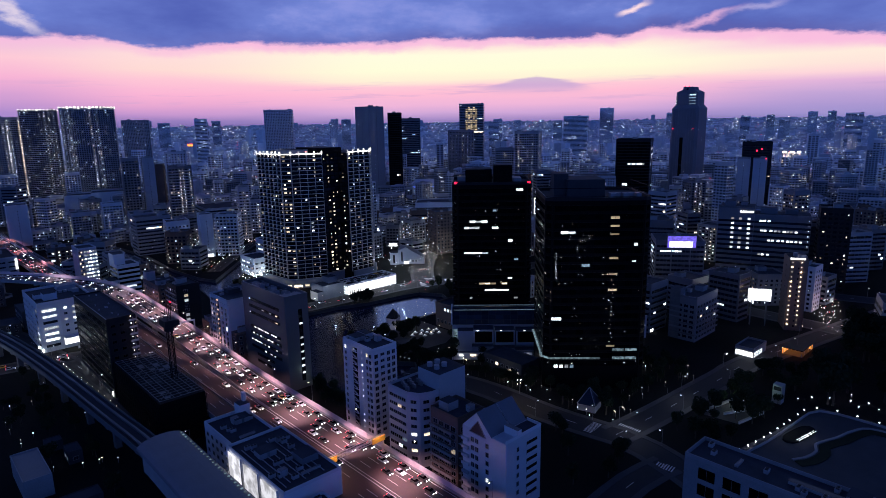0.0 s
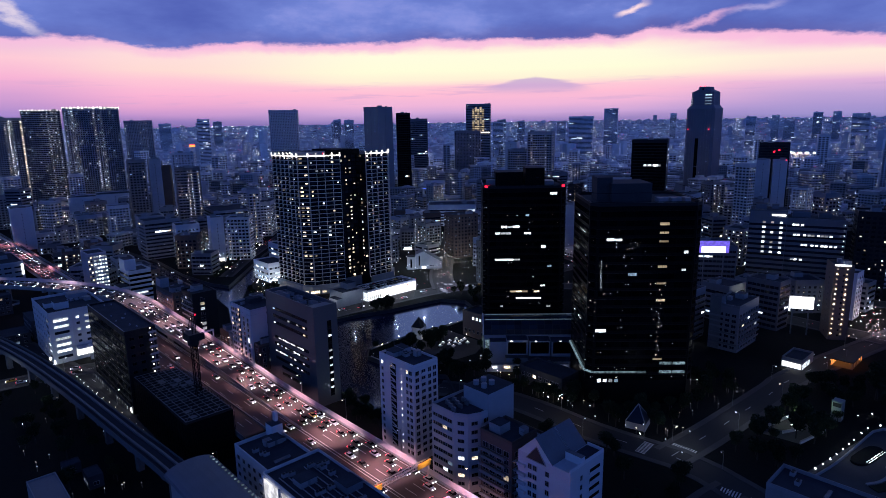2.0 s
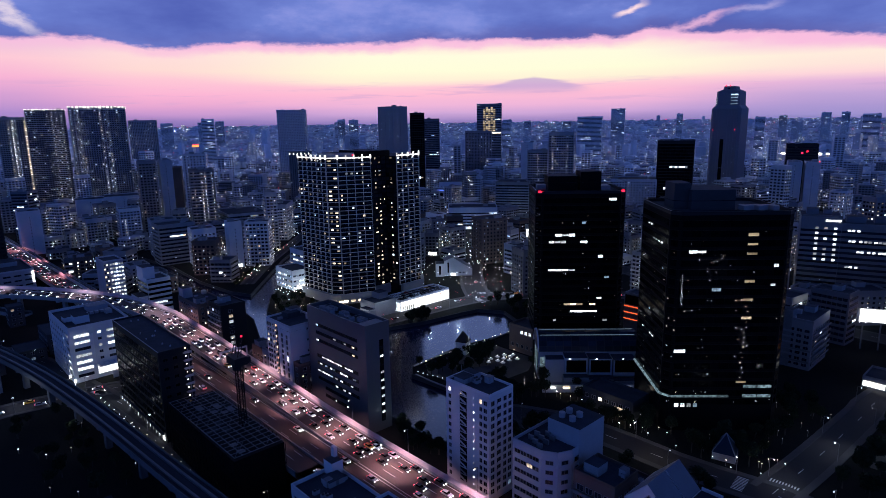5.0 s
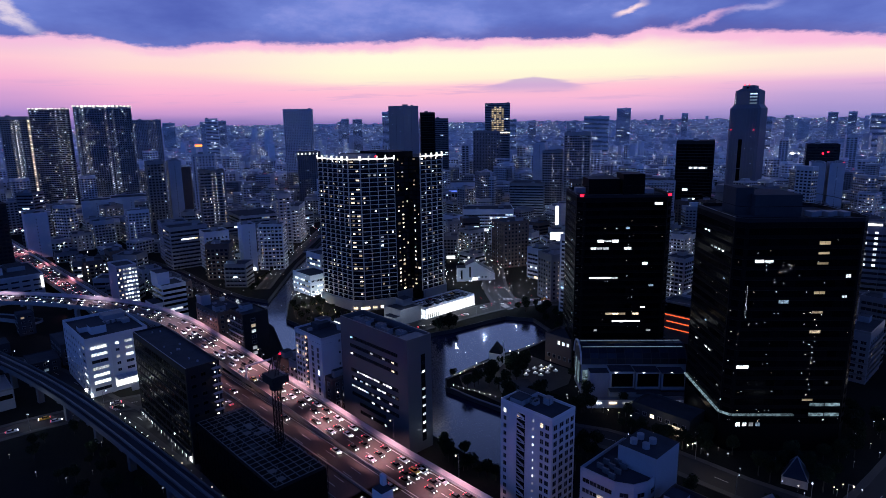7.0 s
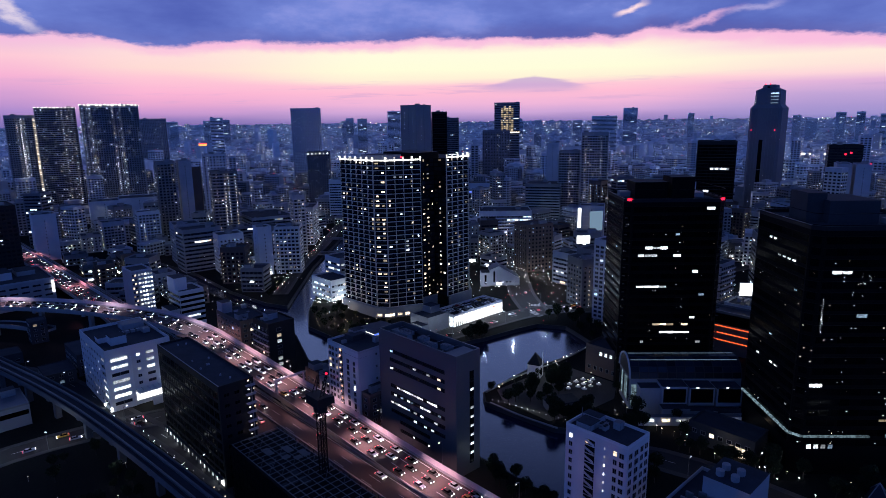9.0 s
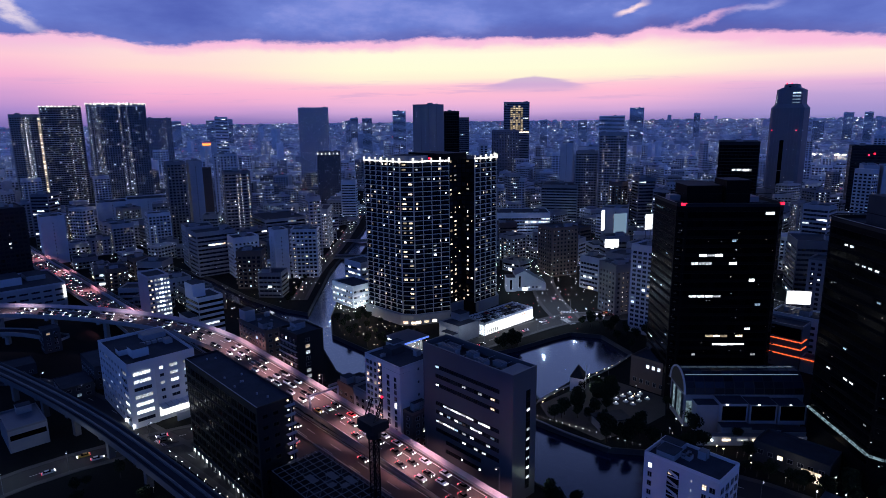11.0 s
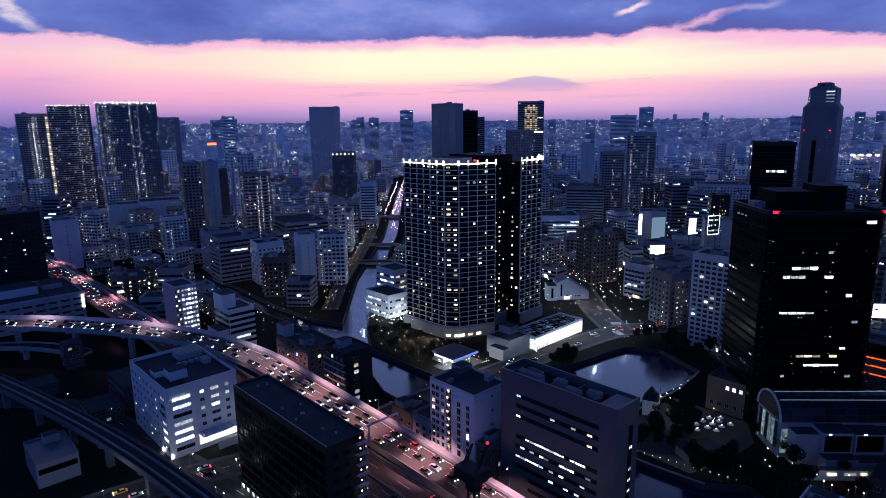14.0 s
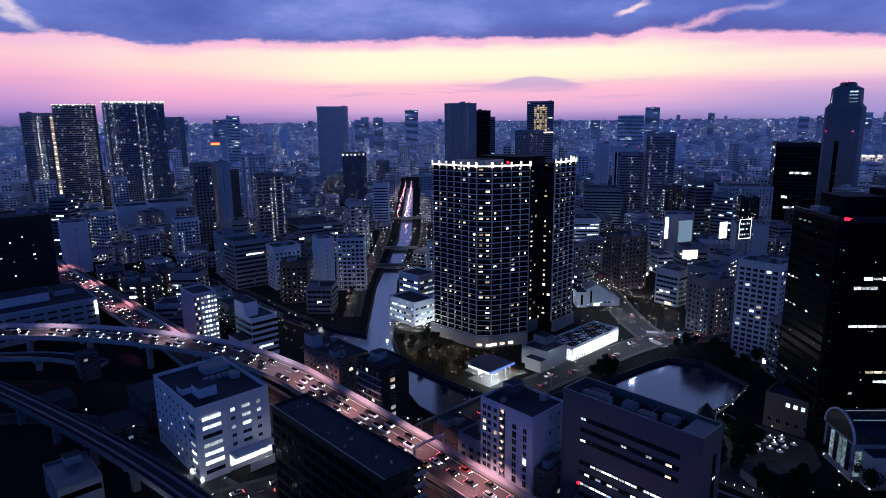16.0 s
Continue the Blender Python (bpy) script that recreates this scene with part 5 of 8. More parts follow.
def sign_building():
    b, p = fit_thing("office_building", "low white building whose floodlit side wall is made of glowing panels", 79, 100, 158, 198)
    rng = random.Random(13)
    shell(b, p, 18, "white_tile", "roofing", 1.0)
    # side wall panels glow by themselves where floodlight would fall
    for y0, y1, z0 in ((9.5, 18.5, 10.5), (-3, 7, 10.0), (-16, -5.5, 10.0)):
        part("billboard", Geo().box(-11.12, y0, 2, -11.02, y1, 17.6), ["floodlit_wall_glow"], b, "white wall panel that glows in place of floodlighting")
    g = Geo()
    for y in (19, 8.2, -4.3, -17):
        part("pilaster", Geo().box(-11.3, y - 0.5, 1, -11.0, y + 0.5, 18.4), ["white_tile"], b)
    for k in range(5):
        part("balcony", Geo().box(-11.6, 18.6, 3 + 3 * k, -9.6, 21.2, 4 + 3 * k), ["white_tile"], b)
    roof_kit(b, rng, p, 18, 18, tall=2.2)
    for k in range(7):
        part("pipe", Geo().beam((-8 + 2.3 * k, -17 + 1.5 * (k % 3), 18.35), (-8 + 2.3 * k, 14 - 2 * (k % 4), 18.35), 0.13), ["frame_grey"], b)
    part("plant_screen", Geo().box(2.5, -9, 18.05, 8.6, -2, 20.4, 0, 1), ["grey_panel", "roofing"], b)
    b, p = fit_thing("office_building", "white building with a dark gravel roof and rooftop lift tower", 82, 99, 200, 226)
    shell(b, p, 15.5, "white_tile", "roofing", 1.3)
    part("lift_tower", Geo().box(4, 8, 15.5, 8.4, 12.9, 20.5, 0, 1), ["white_tile", "roofing"], b)
    part("mast", Geo().box(7.0, 11, 20.5, 8.3, 12.8, 24), ["white_tile"], b)
    roof_kit(b, rng, p, 15.5, 7, tall=2.0)
    single_windows(b, rng, p, 1, 15, 3.3, 4, 1.6, 1.4, 0.05, 0.3, edges=[0, 3])
    b, p = fit_thing("apartment_block", "white low block with blue roof tanks below the expressway sign", 78, 91.5, 118, 156)
    shell(b, p, 14, "white_tile", "roofing", 0.9)
    single_windows(b, rng, p, 1, 14, 3.1, 3.6, 1.5, 1.4, 0.06, 0.4, edges=[0, 3])
    roof_kit(b, rng, p, 14, 12, tall=2.4)
    # monorail station
    s = thing("monorail_station", "long monorail station with low curved metal roof and lamps", "station", pose(65, 182, 0))
    claim(65, 182, 40)
    part("hall", Geo().box(-7.4, -40, 7.5, 7.4, 40, 15.6), ["concrete"], s)
    g = Geo()
    n = 10
    for i in range(n):
        a0, a1 = math.pi * i / n, math.pi * (i + 1) / n
        q0, q1 = (8.6 * math.cos(a0), 15.6 + 3.0 * math.sin(a0)), (8.6 * math.cos(a1), 15.6 + 3.0 * math.sin(a1))
        g.poly([(q0[0], -42, q0[1]), (q0[0], 42, q0[1]), (q1[0], 42, q1[1]), (q1[0], -42, q1[1])])
    for s_ in (-42, 42):
        g.poly([(8.6 * math.cos(math.pi * i / n), s_, 15.6 + 3.0 * math.sin(math.pi * i / n)) for i in range(n + 1)])
    for k in range(15):
        g.box(-8.7, -42 + 6 * k - 0.1, 15.5, -8.5, -42 + 6 * k + 0.1, 15.9)
    part("roof", g, ["roof_metal"], s, "low curved blue-grey metal roof")
    for k in range(34):
        part("edge_lamp", Geo().box(6.2, -40 + 2.4 * k, 17.72, 6.9, -39.3 + 2.4 * k, 17.9), ["lit_teal"], s)
    for k in range(7):
        part("pier", Geo().box(-2, -37 + 12 * k, 0, 2, -34 + 12 * k, 7.5), ["concrete"], s)


def glow_showroom():
    b, p = fit_thing("car_showroom", "brilliantly lit white showroom with rooftop car park", 256, 303, 381.5, 399)
    rng = random.Random(14)
    part("wall", Geo().prism(p, 0, 7.6), ["white_tile"], b)
    part("roof", Geo().prism(grown(p, -0.6), 7.55, 7.7), ["asphalt"], b)
    g = Geo()
    for e in range(4):
        edge_box(g, p, e, 0.003, None, -0.3, 0.002, 7.6, 8.7)
    part("parapet", g, ["white_tile"], b)
    part("lit_fascia", Geo().box(-23.3, -8.9, 0.6, 23.3, -8.78, 7.2), ["lit_bright"], b, "glowing white translucent front")
    part("lit_fascia", Geo().box(-23.62, -8.6, 0.6, -23.52, 6.0, 6.8), ["lit_white"], b)
    for k in range(6):
        x, g = -22 + 1.9 * k, Geo()
        g.poly([(x, -9.0, 0.6), (x + 0.7, -9.0, 0.6), (x + 1.1, -9.0, 3.8), (x + 0.4, -9.0, 3.8)])
        part("front_opening", g, ["black_glass"], b)
    part("name_bar", Geo().box(12, -8.98, 5.6, 16, -8.92, 6.3), ["lit_strip_red"], b)
    for i in range(3):
        for k in range(13):
            if rng.random() < 0.85:
                car(pose(259.5 + 3.3 * k, 385.5 + 4.6 * i, 7.7, 0, 0, rng.choice((90, 270)) + rng.uniform(-3, 3)), rng.choice(CAR_KINDS), "rooftop parked cars")
    b, p = fit_thing("office_building", "plain grey concrete block with a stair tower", 236, 254, 384, 401)
    shell(b, p, 9.5, "concrete")
    part("stair_tower", Geo().box(1, 0, 9.5, 8.8, 8.4, 14, 0, 1), ["concrete", "roofing"], b)
    part("front_wing", Geo().box(-14, -8.4, 0, -9.1, 2, 6.5, 0, 1), ["concrete", "roofing"], b)
    lamp("forecourt_light", "POINT", pose(206, 396, 4.3), 8000, (0.85, 0.93, 1.0), 1.0)
    lamp("forecourt_light", "POINT", pose(204, 389, 3.6), 6500, (0.85, 0.93, 1.0), 1.0)
    b = thing("filling_station", "filling station with a blue-lit canopy and bright forecourt", "filling station", pose(212, 403, 0) @ Matrix.Diagonal((1.3, 1.3, 1.15, 1)))
    claim(214, 402, 13)
    part("kiosk", Geo().box(-5, 2, 0, 8, 9, 4.6, 0, 1), ["white_tile", "roof_metal"], b)
    part("canopy", Geo().box(-9, -8, 5.2, 6, 3, 6.2, 0, 1), ["white_tile", "roof_metal"], b)
    part("canopy_light", Geo().box(-8.6, -7.6, 5.08, 5.6, 2.6, 5.16), ["lit_bright"], b)
    part("sign_band", Geo().box(-9.1, -8.1, 5.3, -9.02, 3.1, 6.1), ["lit_bright"], b)
    part("sign_band", Geo().box(-9.0, -8.12, 5.3, 6.0, -8.04, 6.1), ["lit_blue"], b)
    part("shop_window", Geo().box(-4.8, 1.9, 0.5, 7.8, 1.96, 3.6), ["lit_bright"], b)
    for x in (-6, 3):
        for y in (-6, 1):
            part("column", Geo().box(x - 0.2, y - 0.2, 0, x + 0.2, y + 0.2, 5.2), ["frame_grey"], b)
    part("forecourt", Geo().box(-10, -9, 0.02, 9, 3, 0.09), ["paving"], b)


def condo_tower():
    """the tall apartment tower with a frame of pale floor lines"""
    h, fl = 105.6, 3.2
    poly = [(234, 469), (236, 435), (241, 428.5), (263, 419.5), (265, 430), (285, 430), (287, 420), (309.5, 421), (318, 431), (318, 469)]
    cx, cy = 272, 446
    p = [(x - cx, y - cy) for x, y in poly]
    claim(cx, cy, 50)
    b = thing("condominium_tower", "tall dark apartment tower gridded by pale floors, lit crown", "apartment tower", pose(cx, cy, 0))
    rng = random.Random(21)
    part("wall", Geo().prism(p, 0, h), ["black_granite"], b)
    part("podium", Geo().prism(grown(p, 3), 0, 7.2), ["mid_tile"], b)
    part("roof", Geo().prism(grown(p, -1), h - 0.05, h + 0.1), ["roofing"], b)
    outer = [0, 1, 2, 6, 7, 8, 9]
    for k in range(32):
        z = 7.2 + k * 3.08
        g, r = Geo(), Geo()
        for e in outer:
            edge_box(g, p, e, 0, None, 0.0, 1.05, z - 0.24, z + 0.22)
            edge_box(r, p, e, 0.1, None, 0.78, 0.82, z + 0.22, z + 1.1)
        part("floor_edge", g, ["spill_lit_concrete"], b, "pale concrete floor edge, tinted for balcony light")
        part("glass_rail", r, ["black_glass"], b)
    for e in outer:
        (x0, y0), (x1, y1) = p[e], p[(e + 1) % len(p)]
        ln = math.hypot(x1 - x0, y1 - y0)
        n = max(1, int(ln / 4.9))
        for i in range(n + 1):
            g = Geo()
            edge_box(g, p, e, max(0, ln * i / n - 0.14), min(ln, ln * i / n + 0.14), 0, 1.0, 7.2, h)
            part("rib", g, ["spill_lit_concrete"], b, "pale vertical rib, tinted for balcony light")
    # panes: the lit ones singly, the dark ones joined
    dark = Geo()
    count = 0
    for e, j, k, n, c, t, nr, bw in cells(p, 7.2, 7.2 + 3.08 * 32, 3.08, 3.6, list(range(10)), 0.2):
        recess = e in (3, 4, 5)
        chance = 0.21
        if e == 1:
            chance = 0.42
        if recess:
            chance = 0.5 if (e == 4 and j in (2, 3)) or (e == 5 and j == 1) else 0.07
        if e in (8, 9):
            chance = 0.06
        if rng.random() < chance and count < 420:
            count += 1
            st = 1 if rng.random() < (0.9 if recess or e == 1 else 0.65) else 2
            part("window", window_mesh(rng.choice((0.7, 1.0, 1.4, 1.9) if e != 1 else (1.6, 2.4)), rng.choice((0.9, 1.4)), st, "black_glass", "dark_panel"), None, b,
                 m=pose(c[0] + nr[0] * 0.12, c[1] + nr[1] * 0.12, c[2], 0, 0, math.degrees(math.atan2(t[1], t[0]))))
        else:
            pane(dark, c, t, nr, bw * 0.9, 2.4, 0.06, 0)
    part("window_front", dark, ["glass"], b, kind="stuff")
    for e in (1, 2, 7):
        for s in range(4):
            if rng.random() < 0.6:
                g = Geo()
                edge_box(g, grown(p, 3), e, 2 + 5.4 * s, 5.2 + 5.4 * s, 0.05, 0.2, 1.2, 2.8)
                part("lobby_window", g, ["lit_warm"], b, "warm lit glazed ground floor")
    # crown
    g = Geo()
    for e in (0, 1, 2, 6, 7):
        edge_box(g, p, e, 0, None, 0.3, 1.2, h + 0.1, h + 0.9)
        (x0, y0), (x1, y1) = p[e], p[(e + 1) % len(p)]
        n = max(1, int(math.hypot(x1 - x0, y1 - y0) / 5.5))
        for i in range(n + 1):
            s = math.hypot(x1 - x0, y1 - y0) * i / n
            f = Geo()
            edge_box(f, p, e, max(0, s - 0.45), s + 0.35, 0.4, 1.3, h - 0.3, h + 2.6)
            part("crown_post", f, ["lit_crown"], b)
    part("crown_light", g, ["lit_crown"], b, "white glowing roof crown")
    part("roof_house", Geo().box(-8, -20, h, 14, 14, h + 4.4, 0, 1), ["black_granite", "roofing"], b)
    part("roof_house", Geo().box(-26, -8, h, -10, 16, h + 3.2, 0, 1), ["pale_tile", "roofing"], b)
    part("warning_lamp", Geo().box(-18, -18, h + 1.4, -16.8, -17, h + 2.4), ["lit_red"], b)
    # bright low blocks beside the tower
    v, pv = fit_thing("shop_building", "brightly lit low retail block with rooftop parking", 233, 252, 488, 514)
    shell(v, pv, 15, "white_tile")
    single_windows(v, rng, pv, 0.8, 14.6, 4.2, 2.4, 2.0, 1.4, 1.0, 0.2, edges=[0, 3])
    slabs(v, pv, 5, 14.6, 4.2, [0, 3], 0.9, 0.9, "white_tile")
    v, pv = fit_thing("shop_building", "white retail block with bright strip windows", 258, 276, 512, 534)
    shell(v, pv, 24, "white_tile")
    single_windows(v, rng, pv, 0.8, 23.6, 4.2, 4, 3.7, 1.5, 0.7, 0.1, edges=[0, 3])


def black_tower(name, label, corner, along, side, h, seed, rooms, wide=True):
    """corner: the near left corner; the front runs at -45 degrees from it"""
    b = thing(name, label, "office tower", pose(corner[0], corner[1], 0, 0, 0, -45))
    claim(corner[0] + (along + side) / 2 * 0.707, corner[1] + (side - along) / 2 * 0.707, max(along, side) * 0.72)
    rng = random.Random(seed)
    c = 3.2
    p = [(c, 0), (along - c, 0), (along, c), (along, side - c), (along - c, side), (c, side), (0, side - c), (0, c)]
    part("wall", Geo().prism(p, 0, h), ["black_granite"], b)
    part("roof", Geo().prism(grown(p, -0.8), h - 0.05, h + 0.08), ["roofing"], b)
    g = Geo()
    for e in range(8):
        edge_box(g, p, e, 0.003, None, -0.4, 0.01, h, h + 1.5)
    part("parapet", g, ["dark_panel"], b)
    part("parapet_coping", Geo().box(0.1, 3.4, h + 1.5, 0.5, side - 3.4, h + 1.66), ["white_tile"], b)
    fl = 4.0
    g = Geo()
    for e, j, k, n, q, t, nr, bw in cells(p, 11, h - 1, fl, 3.6):
        pane(g, q, t, nr, bw * 0.97, 2.5, 0.06, 0)
    # lit rooms, and strips glowing for reflections: side of the tower, from, to, height, kind of light
    for face, s0, s1, z, state in rooms:
        n = max(1, round((s1 - s0) / 3.4))
        for i in range(n):
            if rng.random() < (0.12 if face == "front" else 0.5):
                continue
            sw = (s1 - s0) / n
            c = s0 + (i + 0.5) * sw
            m = pose(c, -0.24, z, 0, 0, 0) if face == "front" else pose(-0.24, c, z, 0, 0, -90)
            part("window", window_mesh(sw * (0.93 if face == "front" else 0.6), rng.choice((0.9, 1.1, 1.3)) if face == "front" else 0.7, state, "black_glass", "black_granite"), None, b, m=m)
    if not wide:
        for k in range(16):
            pane(g, (5.2 + rng.uniform(-0.3, 0.3), 0, 56 + 0.8 * k), (1, 0), (0, -1), 0.3, 0.3, 0.2, 1)
        for k in range(15):
            pane(g, (31.6 + rng.uniform(-0.9, 0.9), 0, 24 + 2.2 * k), (1, 0), (0, -1), 0.3, 0.3, 0.2, rng.choice((1, 2)))
        for k in range(16):
            pane(g, (rng.gauss(17, 2.6), 0, rng.gauss(74, 2.2)), (1, 0), (0, -1), 0.2, 0.2, 0.2, rng.choice((1, 1, 2)))
    # ceiling lamps glimpsed behind the dark glass
    for _ in range(50 if wide else 80):
        e = rng.choice((0, 0, 0, 7, 6))
        (x0, y0), (x1, y1) = p[e], p[(e + 1) % 8]
        s = rng.choice((rng.random(), rng.gauss(0.6, 0.03), rng.gauss(0.28, 0.04))) if e == 0 else rng.random()
        ln = math.hypot(x1 - x0, y1 - y0)
        t = ((x1 - x0) / ln, (y1 - y0) / ln)
        s = min(0.97, max(0.03, s))
        pane(g, (x0 + (x1 - x0) * s, y0 + (y1 - y0) * s, 11 + fl * rng.randrange(int((h - 14) / fl)) + rng.uniform(1.8, 3.0)), t, (t[1], -t[0]), rng.uniform(0.18, 0.42), 0.22, 0.2, rng.choice((1, 1, 2)))
    part("window_front", g, ["black_glass", "lit_white", "lit_warm"], b, kind="stuff")
    g = Geo()
    for k in range(1, int(h / fl)):
        for e in range(8):
            edge_box(g, p, e, 0, None, 0, 0.16, 11 + fl * k - 0.75, 11 + fl * k - 0.55)
    part("spandrel_front", g, ["black_granite"], b, kind="stuff")
    return b, p


def twin_towers():
    # the "side" rows are glowing panes built in place of reflections
    rooms1_reflections = [("front", 27.6, 32.5, 89.6, 2), ("front", 33.3, 41.7, 89.6, 2), ("front", 6.6, 20.7, 70.8, 2), ("front", 33.7, 39.3, 70.6, 3), ("front", 6.8, 16, 67.1, 2), ("front", 16, 27.2, 67.1, 2), ("front", 6.7, 21.2, 51.8, 2),
              ("front", 33, 35.6, 59.3, 2), ("front", 33, 35.6, 36.4, 2), ("front", 15.5, 32.6, 32.9, 1), ("front", 19, 26, 28.9, 2), ("front", 26, 33.6, 28.9, 2), ("front", 10, 11.6, 24, 2), ("front", 36.6, 39, 24, 2), ("front", 36.6, 39.2, 47.9, 3),
              ("front", 24, 26, 77.4, 3), ("side", 25, 34, 64.4, 2), ("side", 15, 34, 52.7, 2), ("side", 18, 32, 23.2, 2), ("side", 10, 17, 69.4, 3), ("side", 16, 34, 89.4, 3), ("side", 23, 27, 42.7, 3), ("side", 4, 8, 31.5, 3)]
    b, p = black_tower("office_tower", "black granite office tower with lit rooms, glowing reflection strips and red roof beacons", (250.5, 260), 47, 38, 92.5, 31, rooms1_reflections)
    part("roof_house", Geo().box(8, 14, 92.5, 24, 30, 100.5, 0, 1), ["black_granite", "roofing"], b)
    part("roof_house", Geo().box(25, 12, 92.5, 36, 26, 103, 0, 1), ["black_granite", "roofing"], b)
    part("cooling_unit", Geo().box(3, 22, 92.6, 8, 28, 95.2, 0, 1), ["frame_grey", "roof_metal"], b)
    part("cooling_unit", Geo().box(37, 16, 92.6, 42, 26, 95, 0, 1), ["frame_grey", "roof_metal"], b)
    part("warning_lamp", Geo().box(1.2, 0.4, 93.2, 3.6, 1.4, 94.3), ["lit_red"], b)
    part("warning_lamp", Geo().box(44.0, 0.4, 93.2, 45.8, 1.4, 94.3), ["lit_red"], b)
    for s in (0.2, 45.8):
        for k in range(20):
            part("corner_slat", Geo().box(s, -0.5, 9 + 4 * k, s + 1.0, 0.6, 9.35 + 4 * k), ["dark_panel"], b)
    rooms2 = [("front", 3.4, 13.9, 77.8, 2), ("front", 3.4, 8.3, 35.7, 2), ("front", 3.4, 5.0, 24.8, 2), ("side", 15, 31, 85, 2), ("side", 6, 23.6, 79.5, 2), ("side", 3.6, 13, 69.2, 3), ("side", 18, 33.5, 47.4, 3), ("side", 15, 32.7, 36.5, 2), ("side", 5.6, 10.7, 25.2, 2),
              ("front", 41, 43, 72, 2), ("front", 40.4, 42.4, 64, 2), ("front", 17, 21, 62, 3)]
    rooms2 += [("front", 29.8, 34.2, z, st) for z, st in ((84.7, 5), (80.8, 5), (76.9, 5), (57.8, 1), (50.0, 1), (65.5, 5), (22.0, 5))]
    b, p = black_tower("office_tower", "massive black granite office tower with a glowing canopy line", (228, 174), 49, 44, 92.5, 32, rooms2, False)
    part("roof_house", Geo().box(12, 14, 92.5, 30, 34, 101, 0, 1), ["concrete_dark", "roofing"], b)
    part("roof_house", Geo().box(6, 18, 92.5, 13, 30, 103.5, 0, 1), ["concrete_dark", "roofing"], b)
    for i in range(5):
        part("cooling_unit", Geo().box(32 + 3 * i, 10 + 3 * (i % 2), 92.6, 34.4 + 3 * i, 16, 94.6, 0, 1), ["frame_grey", "roof_metal"], b)
    g = Geo()
    for e, s0, s1 in ((7, 0, None), (6, 0, None), (0, 0, 24)):
        edge_box(g, p, e, s0, s1, 0.1, 0.9, 15.4, 16.1)
    part("canopy_light", g, ["lit_teal"], b, "long glowing glass canopy strip")
    for z in (15.2, 19.4):
        for s0, s1 in ((30, 35.5), (36, 41.5)):
            g = Geo()
            edge_box(g, p, 0, s0, s1, 0.1, 0.5, z, z + 1.2)
            part("strip_window", g, ["lit_teal"], b)
    for k in range(4):
        part("window", window_mesh(1.7, 1.6, 2 if k < 3 else 3, "black_glass", "black_granite"), None, b, m=pose(6 + 2.6 * k, -0.12, 11.5))
    # low entrance block with a bright doorway
    q, pq = fit_thing("entrance_block", "stone-clad low entrance block with a bright doorway", 226, 240, 186, 212)
    shell(q, pq, 8, "concrete_dark")
    rng = random.Random(2)
    single_windows(q, rng, pq, 3.5, 7.5, 3.6, 3.6, 1.8, 1.6, 0.1, 0.3, edges=[3])
    part("doorway_light", Geo().box(-7.12, -11, 0.4, -7.03, -4, 4.6), ["lit_warm"], q)
    # glass atrium and terraces in front of the first tower
    a = thing("atrium", "long barrel-vaulted glass atrium on a stepped concrete podium", "atrium", pose(240, 250, 0, 0, 0, -45))
    claim(256, 230, 26)
    n, L = 10, 50
    ribs = Geo()
    for i in range(n):
        a0, a1 = math.pi * i / n, math.pi * (i + 1) / n
        q0, q1 = (-9 * math.cos(a0), 15 + 8.5 * math.sin(a0)), (-9 * math.cos(a1), 15 + 8.5 * math.sin(a1))
        for k in range(12):
            x0, x1 = L * k / 12 + 0.08, L * (k + 1) / 12 - 0.08
            vault = Geo()
            vault.poly([(x0, q0[0], q0[1]), (x1, q0[0], q0[1]), (x1, q1[0], q1[1]), (x0, q1[0], q1[1])])
            part("pane", vault, ["blue_glass"], a)
        for k in range(13):
            ribs.beam((L * k / 12, q0[0] * 1.01, q0[1]), (L * k / 12, q1[0] * 1.01, q1[1] + 0.05), 0.16)
        ribs.beam((0, q0[0] * 1.01, q0[1]), (L, q0[0] * 1.01, q0[1]), 0.09)
    part("vault_frame", ribs, ["concrete_dark"], a)
    arch = Geo()
    for i in range(14):
        a0, a1 = math.pi * i / 14, math.pi * (i + 1) / 14
        arch.beam((-0.3, -9.2 * math.cos(a0), 15 + 8.8 * math.sin(a0)), (-0.3, -9.2 * math.cos(a1), 15 + 8.8 * math.sin(a1)), 0.34)
    part("end_arch", arch, ["white_tile"], a, "pale round arch at the vault's end")
    for ang in (0.32, 0.5):
        part("vault_light", Geo().beam((1, -9.15 * math.cos(math.pi * ang), 15 + 8.65 * math.sin(math.pi * ang)), (49, -9.15 * math.cos(math.pi * ang), 15 + 8.65 * math.sin(math.pi * ang)), 0.09), ["lit_panel"], a, "thin line of cool light")
    for k in range(6):
        part("end_pane", Geo().box(-0.28, -7.4 + 2.5 * k, 3, -0.2, -5.4 + 2.5 * k, 14), ["lit_teal"] if k in (1, 2, 4) else ["blue_glass"], a)
    g = Geo()
    g.poly([(-0.1, -9 * math.cos(math.pi * i / 12), 15 + 8.5 * math.sin(math.pi * i / 12)) for i in range(13)])
    part("end_glass", g, ["blue_glass"], a)
    part("podium", Geo().box(0, -9, 0, L, 9, 15), ["pale_tile"], a)
    part("hall", Geo().box(3, -15, 0, 14, -9.05, 13, 0, 1), ["pale_tile", "roofing"], a)
    part("hall_window", Geo().box(0.6, -9.2, 2, 2.9, -9.08, 12), ["lit_teal"], a)
